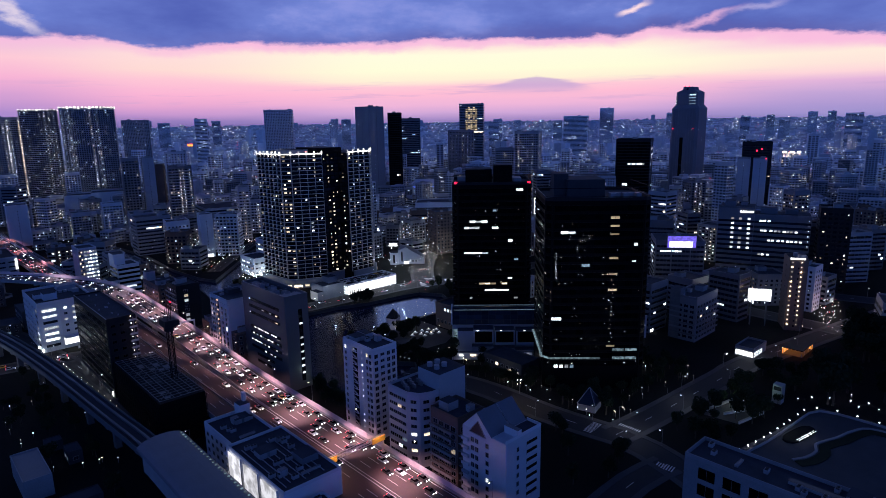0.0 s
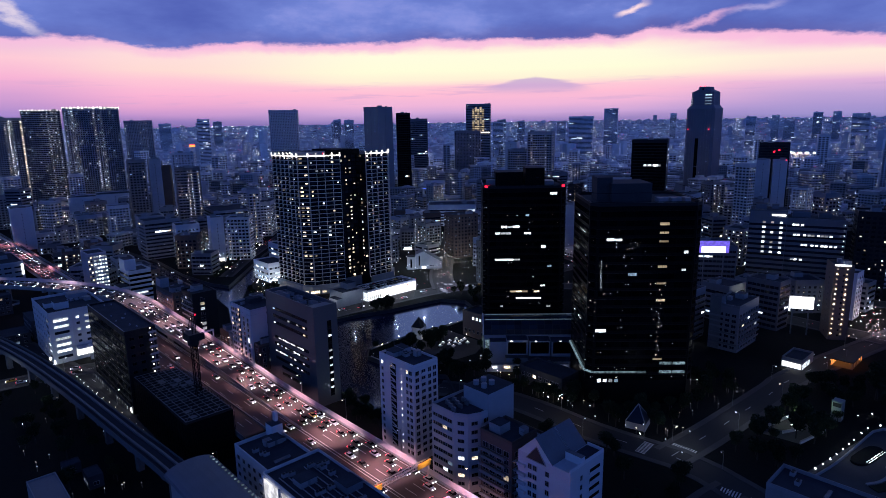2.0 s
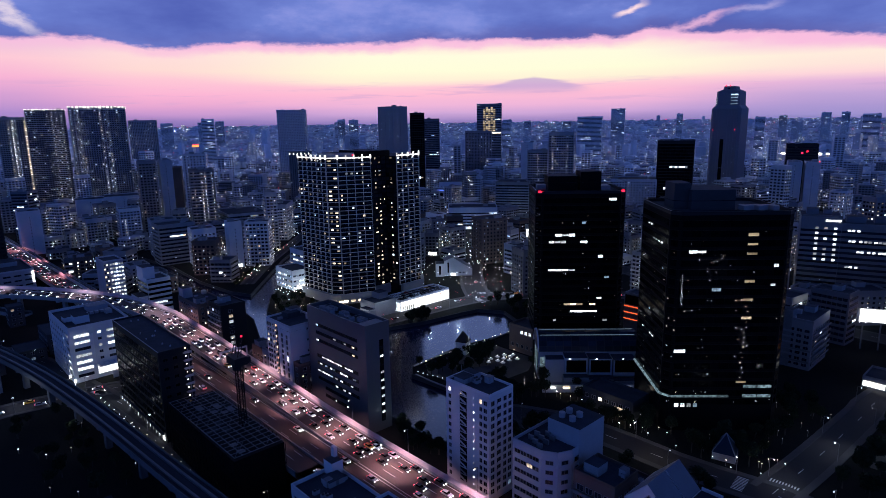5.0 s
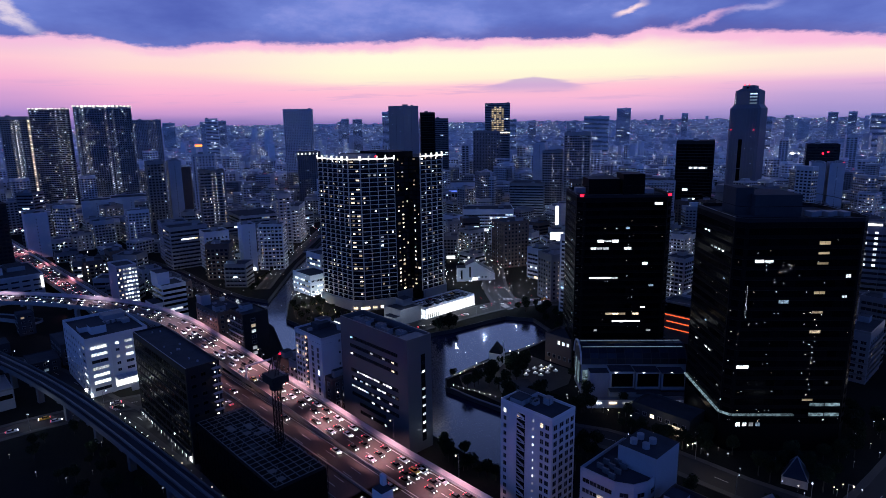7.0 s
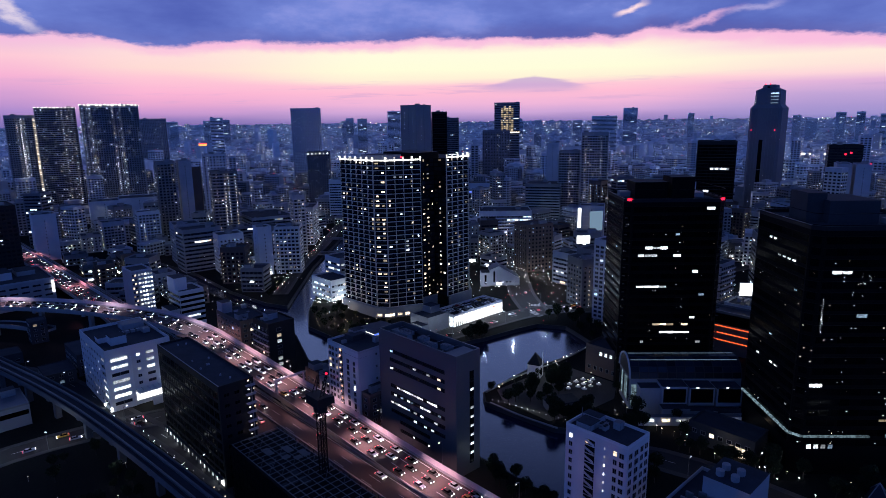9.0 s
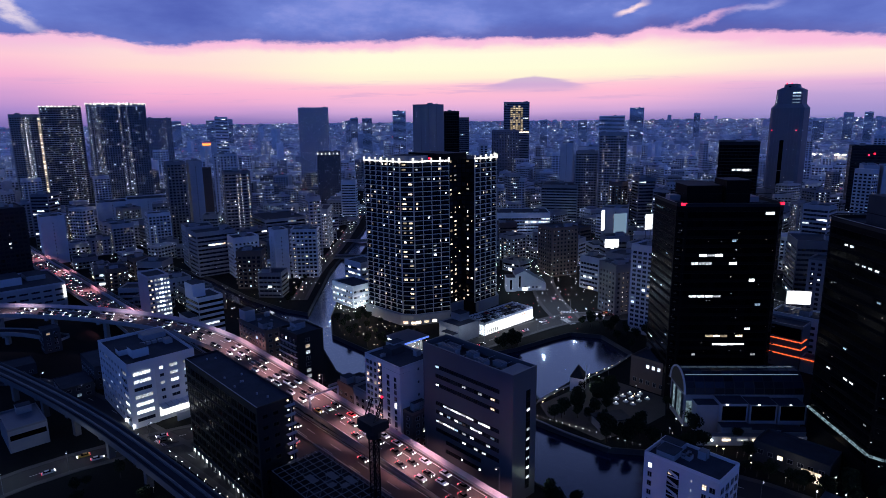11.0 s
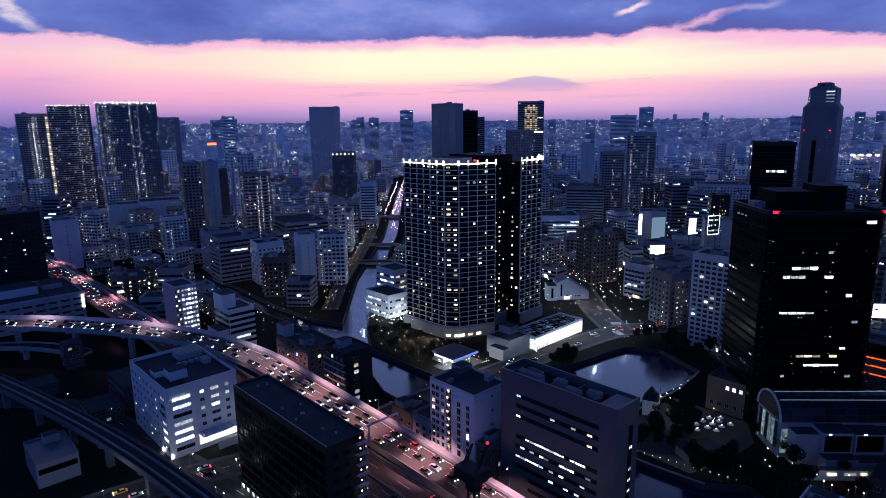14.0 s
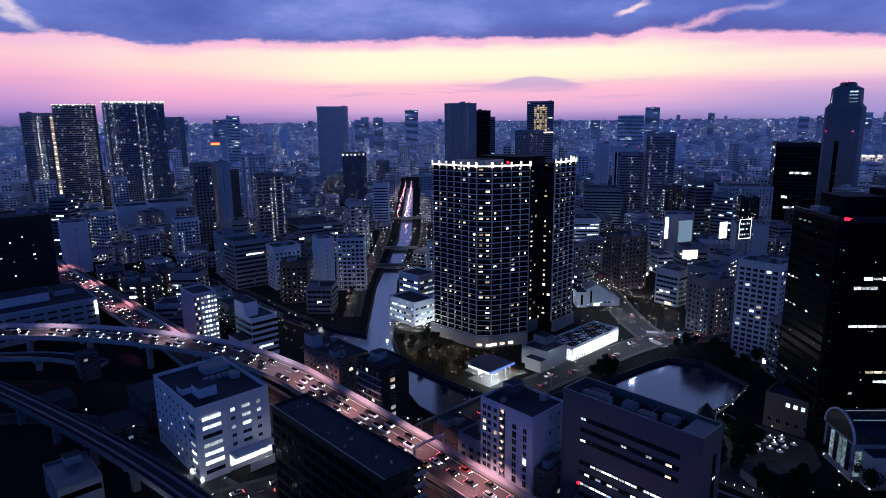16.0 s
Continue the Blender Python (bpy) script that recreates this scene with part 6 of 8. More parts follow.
    for k in range(3):
        x = 12 + 12 * k
        part("cube_bay", Geo().box(x, -17, 6 - k * 0.4, x + 11.2, -9.05, 14.5 - k * 0.5, 0, 1), ["pale_tile", "roofing"], a)
        part("bay_opening", Geo().box(x + 0.7, -17.12, 7, x + 10.5, -17.03, 13.4), ["black_glass"], a)
        part("terrace", Geo().box(x - 1, -22, 0, x + 11.0, -17.15, 6.4 - k, 0, 1), ["concrete", "roofing"], a)
        part("terrace_light", Geo().box(x + 2 + k, -17.3, 13.9, x + 3 + k, -17.05, 14.2), ["lit_white"], a)
    for k in range(7):
        part("pavilion_light", Geo().box(4 + 6 * k, -25.5, 2.2, 6.2 + 6 * k + (k % 3), -25.1, 3.0), ["lit_warm" if k % 2 else "lit_white"], a)
    part("pavilion", Geo().box(0, -25, 0, 44, -22.05, 4, 0, 1), ["pale_tile", "roof_metal"], a)
    q, pq = fit_thing("office_building", "low stone wing with three bright windows by the basin", 255.6, 270, 263, 282)
    shell(q, pq, 15, "brown_tile")
    single_windows(q, rng, pq, 2, 9.6, 4, 3.2, 1.6, 2.0, 0.0, 0.3, edges=[0, 3])
    for k in range(3):
        part("window", window_mesh(1.5, 1.8, 2, "glass", "frame_grey"), None, q, m=pose(-7.32, -5.5 + 2.9 * k, 12.4, 0, 0, -90))
    # glass pyramid in the forecourt
    g = Geo()
    for s in range(4):
        a0, a1 = math.pi / 4 + s * math.pi / 2, math.pi / 4 + (s + 1) * math.pi / 2
        g.poly([(6 * math.cos(a0), 6 * math.sin(a0), 3.0), (6 * math.cos(a1), 6 * math.sin(a1), 3.0), (0, 0, 10)])
    y = thing("glass_pavilion", "small dark pavilion with a glass pyramid roof", "pavilion", pose(226, 146, 0, 0, 0, 15))
    claim(226, 146, 8)
    part("base", Geo().box(-4.2, -4.2, 0, 4.2, 4.2, 3), ["concrete"], y)
    part("pyramid", g, ["blue_glass"], y)
    f = Geo()
    for s in range(4):
        a0 = math.pi / 4 + s * math.pi / 2
        f.beam((6 * math.cos(a0), 6 * math.sin(a0), 3.0), (0, 0, 10.1), 0.12)
    part("frame", f, ["frame_grey"], y)
    # clock turret at the basin
    t = thing("turret", "small pale turret with a dark pyramid roof on the quay", "turret", pose(232.5, 297, 0, 0, 0, 20))
    claim(232, 297, 6)
    part("wall", Geo().box(-3.2, -3.2, 0, 3.2, 3.2, 7.5), ["white_tile"], t)
    g = Geo()
    for s in range(4):
        c4 = [(-3.6, -3.6), (3.6, -3.6), (3.6, 3.6), (-3.6, 3.6)]
        g.poly([(*c4[s], 7.4), (*c4[(s + 1) % 4], 7.4), (0, 0, 13.4)])
    part("roof", g, ["dark_panel"], t, "steep dark pyramid roof")
    part("pole", Geo().box(-0.15, -3.9, 5, 0.15, -3.62, 13.6), ["white_tile"], t)
    part("arch", Geo().box(-1.2, -3.3, 1, 1.2, -3.22, 4.5), ["black_glass"], t)


def right_blocks():
    rng = random.Random(40)
    t, p = fit_thing("apartment_tower", "slim white apartment tower of small square windows by the junction", 327, 344, 303, 325)
    shell(t, p, 55, "white_tile")
    single_windows(t, rng, p, 4, 54.5, 2.85, 3.4, 2.2, 1.5, 0.05, 0.5, edges=[0, 3])
    joined_windows(t, rng, p, 4, 54.5, 2.85, 3.4, 2.2, 1.5, 0.05, 0.5, edges=[1, 2])
    roof_kit(t, rng, p, 55, 3)
    part("entrance", Geo().box(-8.7, -10, 0.4, -8.55, -6.5, 3.4), ["lit_bright"], t)
    t, p = fit_thing("office_building", "dark block outlined by three red neon lines", 333.5, 347, 229, 254)
    shell(t, p, 23, "grey_panel")
    part("dark_gable", Geo().box(-6.78, -12, 16.5, -6.77, 12, 22.6), ["black_glass"], t)
    for z, s1 in ((7.0, None), (11.2, 8), (15.2, 8)):
        g = Geo()
        edge_box(g, p, 3, 0, None, 0.05, 0.4, z, z + 0.45)
        if s1:
            edge_box(g, p, 0, 0, s1, 0.05, 0.4, z, z + 0.45)
        part("neon_line", g, ["lit_strip_red"], t)
    t, p = fit_thing("shop_annex", "long low wing carrying a red neon line", 333.5, 342, 212, 228.6)
    shell(t, p, 7.6, "concrete", parapet=0.6)
    g = Geo()
    edge_box(g, p, 3, 0, None, 0.05, 0.4, 7.0, 7.45)
    part("neon_line", g, ["lit_strip_red"], t)
    t, p = fit_thing("office_building", "white office block with strip windows behind the neon block", 349, 366, 226, 250)
    shell(t, p, 24, "white_tile")
    single_windows(t, rng, p, 1, 23.5, 3.4, 4, 3.0, 1.5, 0.12, 0.2, edges=[0, 3])
    roof_kit(t, rng, p, 24, 5)
    t, p = fit_thing("apartment_tower", "grey slab flats with a glowing open stair", 392, 408, 222, 246)
    shell(t, p, 48, "mid_tile")
    for k in range(9):
        for yy in (-2.2, 0.2):
            part("stair_lamp", Geo().box(-8.5, yy - 0.6, 21 + 3 * k, -8.1, yy + 0.6, 22.3 + 3 * k), ["lit_pink"], t)
    joined_windows(t, rng, p, 2, 47, 3.0, 3.4, 2.0, 1.6, 0.07, 0.5)
    roof_kit(t, rng, p, 48, 3)
    t, p = fit_thing("office_building", "low dark windowless block by the avenue", 352, 372, 196, 216)
    shell(t, p, 14, "brown_tile")
    roof_kit(t, rng, p, 14, 4)
    t, p = fit_thing("apartment_block", "grey long apartment slab with regular balconies", 340, 368, 150, 166)
    shell(t, p, 26, "grey_panel")
    single_windows(t, rng, p, 1, 25.5, 3.1, 3.6, 2.4, 1.6, 0.05, 0.6, edges=[3, 0])
    slabs(t, p, 4.1, 25.5, 3.1, [0, 3], 1.2, 1.0, "grey_panel")
    part("blank_stair_block", Geo().box(-14.2, 2, 0, -8, 8.2, 31, 0, 1), ["mid_tile", "roofing"], t)
    roof_kit(t, rng, p, 26, 4)
    t, p = fit_thing("convenience_store", "low shop with a long bright white front", 338, 356, 116, 126)
    shell(t, p, 4.6, "mid_tile")
    part("shop_front", Geo().box(-9.12, -4.6, 0.6, -9.03, 4.6, 3.4), ["lit_bright"], t)
    part("shop_front", Geo().box(-8.6, -5.12, 0.6, 2.6, -5.03, 3.4), ["lit_white"], t)
    t = thing("rest_hall", "open hall glowing orange beside the street", "hall", pose(366, 103, 0))
    claim(366, 103, 24)
    part("floor", Geo().box(-9, -5, 0.05, 9, 5, 0.25), ["paving"], t)
    # ceiling sheet and walls emit orange themselves, standing for lamplight inside
    part("glow", Geo().box(-8.9, -4.9, 3.62, 8.9, 4.9, 3.7), ["lit_orange"], t)
    part("rear_wall", Geo().box(8.6, -4.9, 0.25, 8.9, 4.9, 3.6), ["lit_orange"], t)
    part("side_wall", Geo().box(-8.9, 4.6, 0.25, 8.6, 4.9, 3.6), ["lit_orange"], t)
    part("roof", Geo().box(-9.4, -5.4, 3.8, 9.4, 5.4, 4.2), ["dark_panel"], t)
    for x in (-8, -3, 3, 8):
        for yy in (-4.6, 4.6):
            part("column", Geo().box(x - 0.15, yy - 0.15, 0.2, x + 0.15, yy + 0.15, 3.62), ["frame_grey"], t)
    # flat-roofed building with square bays, low in the garden's corner
    t, p = fit_thing("office_building", "dark flat-roofed building with large square window bays", 176, 190, 6, 78)
    shell(t, p, 25, "mid_tile", "roofing", 1.2)
    for k in range(9):
        for z in (21, 15.5):
            part("window", window_mesh(5.2, 3.8, 0, "black_glass", "mid_tile"), None, t, m=pose(-7.05, -32 + 7.6 * k, z, 0, 0, -90))
    part("skylight", Geo().box(-1, -14, 25.1, 1.4, 8, 26.0, 0, 1), ["frame_grey", "blue_glass"], t)
    roof_kit(t, rng, p, 25, 16)
    # lit billboards among the offices; narrow strip and blue panel glow for light on walls
    for x, y, ww, hh, z, mt, rot, lab in ((408, 164, 11, 7.5, 20.4, "lit_bright", -62, "white glowing billboard on a steel frame"), (367, 242, 12.5, 7.5, 30.3, "lit_bright", -55, "white glowing billboard on a steel frame"), (397, 136, 13, 7.5, 20, "lit_bright", -62, "white glowing billboard on a steel frame"), (429, 203.5, 20, 8.5, 40, "lit_violet", -50, "broad violet billboard with a white glowing band"),
                                          (415, 392, 11, 6.5, 34, "lit_bright", -40, "white glowing billboard on a steel frame"), (497, 452, 3.2, 19, 36, "lit_bright", -25, "tall narrow glowing strip for the white light on a building side"), (508, 440, 14, 19, 33, "lit_panel", -25, "glowing panel for a pale blue lit wall"), (480, 396, 7, 13, 43, "lit_bright", -25, "white glowing billboard on a steel frame")
                                          ):
        s = thing("billboard", lab, "billboard", pose(x, y, 0, 0, 0, rot))
        part("panel", Geo().box(-ww / 2, -0.4, z - hh / 2, ww / 2, 0.0, z + hh / 2), [mt], s)
        part("back_frame", Geo().box(-ww / 2 - 0.3, 0.03, z - hh / 2 - 0.3, ww / 2 + 0.3, 0.6, z + hh / 2 + 0.3), ["frame_grey"], s)
        if "band" in lab:
            part("white_band", Geo().box(-ww / 2 + 1.2, -0.55, z - hh / 2 + 0.3, ww / 2 - 2.4, -0.42, z + 0.4), ["lit_bright"], s)
        for sx in (-ww / 3, ww / 3):
            part("post", Geo().box(sx - 0.3, 0.1, 0, sx + 0.3, 0.7, z), ["steel"], s)
    # framed sign with rows of plain bars
    s = thing("billboard", "dark rooftop sign with white lit rim and pale bars", "billboard", pose(492, 384, 0, 0, 0, -25))
    part("panel", Geo().box(-6, -0.4, 36, 6, 0.0, 52), ["dark_panel"], s)
    for q in ((-6, 36, 6, 36.6), (-6, 51.4, 6, 52), (-6, 36.6, -5.5, 51.4), (5.5, 36.6, 6, 51.4)):
        part("rim", Geo().box(q[0], -0.55, q[1], q[2], -0.42, q[3]), ["lit_bright"], s)
    for k, (z, n) in enumerate(((48.2, 5), (43.8, 4), (39.5, 5))):
        for i in range(n):
            part("bar", Geo().box(-4.7 + i * 1.95, -0.5, z - 0.7, -3.5 + i * 1.95, -0.42, z + 0.7), ["lit_cool"], s)
    part("post", Geo().box(-4, 0.1, 0, -3, 0.9, 36), ["steel"], s)
    part("post", Geo().box(3, 0.1, 0, 4, 0.9, 36), ["steel"], s)

# ---------------------------------------------------------------- cars, lamps, trees
CAR_KINDS = ["car_white"] * 5 + ["car_black"] * 14 + ["car_silver"] * 6 + ["car_red", "car_taxi"]
CAR_PROTO = {}


def car_meshes(kind):
    if kind in CAR_PROTO:
        return CAR_PROTO[kind]
    prof = [(-2.2, 0.35), (2.15, 0.35), (2.25, 0.62), (2.1, 0.82), (1.1, 0.95), (-1.9, 0.98), (-2.25, 0.85)]
    body = Geo()
    i = len(body.v)
    n = len(prof)
    for y, s in ((-0.85, 1.0), (0.85, 1.0)):
        body.v.extend([(x * s, y, z) for x, z in prof])
    for k in range(n):
        j = (k + 1) % n
        body.f.append((k, j, n + j, n + k))
        body.m.append(0)
    body.f.extend([tuple(range(n))[::-1], tuple(range(n, 2 * n))])
    body.m.extend([0, 0])
    cab = Geo()
    cb, ct = [(-1.75, 0.96), (0.95, 0.94)], [(-1.35, 1.45), (0.25, 1.45)]
    q = [(cb[0][0], -0.8, cb[0][1]), (cb[1][0], -0.8, cb[1][1]), (cb[1][0], 0.8, cb[1][1]), (cb[0][0], 0.8, cb[0][1]), (ct[0][0], -0.66, 1.45), (ct[1][0], -0.66, 1.45), (ct[1][0], 0.66, 1.45), (ct[0][0], 0.66, 1.45)]
    cab.v.extend(q)
    cab.f.extend([(4, 5, 6, 7), (0, 1, 5, 4), (1, 2, 6, 5), (2, 3, 7, 6), (3, 0, 4, 7)])
    cab.m.extend([1, 0, 0, 0, 0])
    wheel = Geo()
    for s in (-0.1, 0.1):
        wheel.v.extend([(0.32 * math.cos(a * math.pi / 5), s, 0.32 * math.sin(a * math.pi / 5)) for a in range(10)])
    for k in range(10):
        wheel.f.append((k, (k + 1) % 10, 10 + (k + 1) % 10, 10 + k))
        wheel.m.append(0)
    wheel.f.extend([tuple(range(10))[::-1], tuple(range(10, 20))])
    wheel.m.extend([0, 0])
    CAR_PROTO[kind] = (body.mesh("body", [kind]), cab.mesh("cabin", ["black_glass", kind]), wheel.mesh("wheel", ["rubber"]),
                       Geo().box(2.12, -0.2, 0.5, 2.36, 0.2, 0.78).mesh("headlight", ["head_lamp"]), Geo().box(-2.36, -0.24, 0.55, -2.16, 0.24, 0.9).mesh("tail_light", ["tail_lamp"]),
                       Geo().box(2.18, -0.2, 0.55, 2.3, 0.2, 0.75).mesh("headlight", ["frame_grey"]))
    return CAR_PROTO[kind]


CAR_NAMES = {"car_white": "white", "car_black": "black", "car_silver": "silver", "car_red": "dark red", "car_taxi": "yellow"}


def car(m, kind, group, lights=False, wheels=False):
    body, cab, wheel, head, tail, off = car_meshes(kind)
    c = thing("car", CAR_NAMES[kind] + (" car with its lamps on, on the road" if lights else " parked car on the roof deck"), "car", m, group)
    part("body", body, None, c)
    part("cabin", cab, None, c)
    if wheels:
        for x in (-1.35, 1.35):
            for y in (-0.78, 0.78):
                part("wheel", wheel, None, c, m=pose(x, y, 0.32))
    if lights:
        for y in (-0.6, 0.6):
            part("headlight", head, None, c, m=pose(0, y, 0))
            part("tail_light", tail, None, c, m=pose(0, y, 0))


def traffic(path, offset, step, heading, group, seed, fill=0.75, y_max=1e9):
    """cars along one lane of a road, heading +1 along the path or -1 against it"""
    rng = random.Random(seed)
    s, nxt = 0.0, 3.0
    for a, b in zip(path, path[1:]):
        d = b - a
        ln = d.length
        while nxt < s + ln:
            p = a + d * ((nxt - s) / ln)
            n = Vector((d.y, -d.x, 0)).normalized()
            q = p + n * (offset + rng.uniform(-0.25, 0.25))
            if rng.random() < fill and p.y < y_max:
                yaw = math.degrees(math.atan2(d.y, d.x)) + (0 if heading > 0 else 180)
                car(pose(q.x, q.y, q.z + 0.012, 0, 0, yaw), rng.choice(CAR_KINDS), group, True, p.y < 150)
            nxt += step * rng.uniform(0.75, 1.5)
        s += ln


LAMP_PROTO = {}


def street_lamp(x, y, z, hgt, warm, yaw=0.0):
    key = (hgt, warm)
    if key not in LAMP_PROTO:
        arm = Geo().beam((0, 0, hgt - 0.2), (1.4, 0, hgt + 0.1), 0.06)
        head = Geo().box(0.9, -0.18, hgt, 2.0, 0.18, hgt + 0.18)
        bulb = Geo()
        bulb.spark(1.5, 0, hgt - 0.12, 0.34)
        LAMP_PROTO[key] = (Geo().tube(0, 0, 0, hgt, 0.11, 0.06, 6).mesh("pole", ["steel"]), arm.mesh("arm", ["steel"]), head.mesh("lamp_head", ["steel"]), bulb.mesh("bulb", ["lamp_warm" if warm else "lamp_white"]))
    c = thing("street_lamp", "lit street lamp on a slim steel pole, " + ("warm light" if warm else "white light"), "street lamp", pose(x, y, z, 0, 0, yaw), "street lamps")
    for nm, me in zip(("pole", "arm", "lamp_head", "bulb"), LAMP_PROTO[key]):
        part(nm, me, None, c)


TREES = []


def tree_meshes(seed):
    rng = random.Random(seed)
    h, r = 8.0, 3.0
    t = Geo().tube(0, 0, 0, 3.4, 0.24, 0.15, 7)
    for k in range(5):
        a = 2 * math.pi * k / 5 + rng.random()
        t.beam((0, 0, 2.6 + 0.2 * k), (1.5 * math.cos(a), 1.5 * math.sin(a), 4.6 + rng.random()), 0.07)
    c = Geo()
    lobes = [(rng.uniform(-1.5, 1.5), rng.uniform(-1.5, 1.5), rng.uniform(4.0, 6.8), rng.uniform(1.0, 1.9)) for _ in range(9)] + [(0, 0, 5.6, 2.2)]
    for lx, ly, lz, lr in lobes:
        for _ in range(95):
            v = Vector((rng.gauss(0, 1), rng.gauss(0, 1), rng.gauss(0, 1))).normalized() * lr * rng.uniform(0.75, 1.1)
            p = Vector((lx, ly, lz)) + v
            u = Vector((rng.gauss(0, 1), rng.gauss(0, 1), rng.gauss(0, 1))).normalized()
            w_ = u.cross(Vector((rng.gauss(0, 1), rng.gauss(0, 1), rng.gauss(0, 1)))).normalized()
            s = rng.uniform(0.3, 0.58)
            c.poly([tuple(p + u * s), tuple(p + w_ * s * 0.6), tuple(p - u * s), tuple(p - w_ * s * 0.6)])
    return t.mesh("trunk", ["bark"]), c.mesh("crown", ["leaf"])


TREE_MESH = [tree_meshes(s) for s in (1, 2, 3, 4)]


def tree(x, y, rng, scale=1.0):
    t, c = TREE_MESH[rng.randrange(4)]
    s = scale * rng.uniform(0.75, 1.3)
    ob = thing("tree", "dark leafy tree at dusk", "tree", pose(x, y, 0, 0, 0, rng.uniform(0, 360)) @ Matrix.Diagonal((s, s, s * rng.uniform(0.85, 1.2), 1)), "trees")
    part("trunk", t, None, ob)
    part("crown", c, None, ob)


grey_office()
dark_office()
white_office()
white_flats()
step_office()
black_flats()
gabled_hotel()
stair_flats()
canal_blocks()
construction_site()
sign_building()
glow_showroom()
condo_tower()
twin_towers()
right_blocks()

# gantries over the expressway
g1 = thing("sign_gantry", "expressway gantry with yellow lit signs", "gantry", pose(0, 170, 9))
for x in (101, 126.2):
    part("post", Geo().box(x - 0.35, -0.35, 0, x + 0.35, 0.35, 6.2), ["barrier"], g1)
beam = Geo()
for z in (5.4, 6.6):
    for y in (-0.6, 0.6):
        beam.beam((100.5, y, z), (126.8, y, z), 0.12)
for k in range(18):
    x = 100.8 + 1.5 * k
    for y in (-0.6, 0.6):
        beam.beam((x, y, 5.4), (x + 0.75, y, 6.6), 0.06)
        beam.beam((x + 0.75, y, 6.6), (x + 1.5, y, 5.4), 0.06)
part("truss", beam, ["barrier"], g1)
for x0, x1 in ((100.6, 105.5), (120.8, 126.6)):
    part("sign_panel", Geo().box(x0, -0.95, 4.9, x1, -0.75, 7.0), ["yellow_sign"], g1, "yellow painted sign panel")
    part("sign_light", Geo().box(x0 + 0.2, -1.3, 7.1, x1 - 0.2, -1.1, 7.25), ["lit_orange"], g1)
    lamp("gantry_light", "AREA", pose((x0 + x1) / 2, 170 - 2.6, 9 + 8.4, 55, 0, 0), 260, (1, 0.6, 0.2), 3.0)
g2 = thing("gantry", "pale steel portal over the ramp", "gantry", pose(0, 348, 12.4))
for x in (112.6, 126.6):
    part("post", Geo().box(x - 0.3, -0.3, 0, x + 0.3, 0.3, 6.5), ["barrier"], g2)
    for s in (-1.6, 1.6):
        part("brace", Geo().beam((x, s, 0), (x, 0, 4.5), 0.12), ["barrier"], g2)
part("crossbeam", Geo().box(112.3, -0.35, 6.5, 126.9, 0.35, 7.2), ["barrier"], g2)

# traffic
for off, sd, fill in ((-4.2, 1, 0.45), (-0.2, 2, 0.92), (3.8, 3, 0.92)):
    traffic(RAMP, off, 8.2, -1, "cars queueing on the ramp", 100 + sd, fill, 350)
for off, sd, fill in ((12.2, 4, 0.2), (15.8, 5, 0.45), (19.4, 6, 0.9), (22.3, 7, 0.85)):
    traffic(SOUTH, off, 8.8, -1, "cars on the expressway", 100 + sd, fill)
for off, sd in ((-7.4, 8), (-3.8, 9), (-0.2, 10), (3.4, 11), (7.2, 12)):
    traffic(SOUTH, off, 40, -1 if off > -1 else 1, "cars on the expressway", 100 + sd, 0.6)
for off, sd in ((-7.4, 13), (-3.8, 14), (3.4, 15), (7.2, 16)):
    traffic(NORTH, off, 34, -1 if off > 0 else 1, "cars on the expressway", 100 + sd, 0.6, 360)
FARLANE = [p for p in MAIN if 530 < p.y < 1000]
far_cars, rngf = Geo(), random.Random(99)
for off in (-6.8, -3.8, -0.8, 2.4):
    for a, b in zip(FARLANE, FARLANE[1:]):
        if rngf.random() < 0.6:
            p = a + (b - a) * rngf.random()
            x, y, z = p.x + off, p.y, p.z
            far_cars.box(x - 0.85, y - 2.1, z + 0.2, x + 0.85, y + 2.1, z + 0.95, rngf.randrange(3))
            far_cars.box(x - 0.7, y - 1.2, z + 0.95, x + 0.7, y + 0.9, z + 1.45, 3)
            for sx in (-0.55, 0.55):
                far_cars.box(x + sx - 0.15, y - 2.2, z + 0.5, x + sx + 0.15, y - 2.1, z + 0.72, 4 if off > 1 or rngf.random() < 0.3 else 5)
for off in (-4.2, -0.2, 3.8):
    for a, b in zip(RAMP, RAMP[1:]):
        if a.y > 350 and rngf.random() < 0.62:
            d = (b - a).normalized()
            n = Vector((d.y, -d.x, 0))
            c = a + (b - a) * rngf.random() + n * off
            z = c.z
            foot = [(c.x + d.x * u + n.x * v, c.y + d.y * u + n.y * v) for u, v in ((-2.1, 0.85), (-2.1, -0.85), (2.1, -0.85), (2.1, 0.85))]
            far_cars.prism(foot[::-1], z + 0.2, z + 0.95, rngf.randrange(3))
            far_cars.prism([(c.x + (x - c.x) * 0.6, c.y + (y - c.y) * 0.75) for x, y in foot][::-1], z + 0.95, z + 1.45, 3)
            for v in (-0.55, 0.55):
                e = c - d * 2.2 + n * v
                far_cars.box(e.x - 0.12, e.y - 0.12, z + 0.5, e.x + 0.12, e.y + 0.12, z + 0.72, 4)
                e = c + d * 2.2 + n * v
                far_cars.box(e.x - 0.13, e.y - 0.13, z + 0.5, e.x + 0.13, e.y + 0.13, z + 0.8, 5)
tagged(part("car_queue", far_cars, ["car_white", "car_black", "car_silver", "black_glass", "head_lamp", "tail_lamp"]), "far queue of cars with white and red lamps", "cars", kind="stuff")
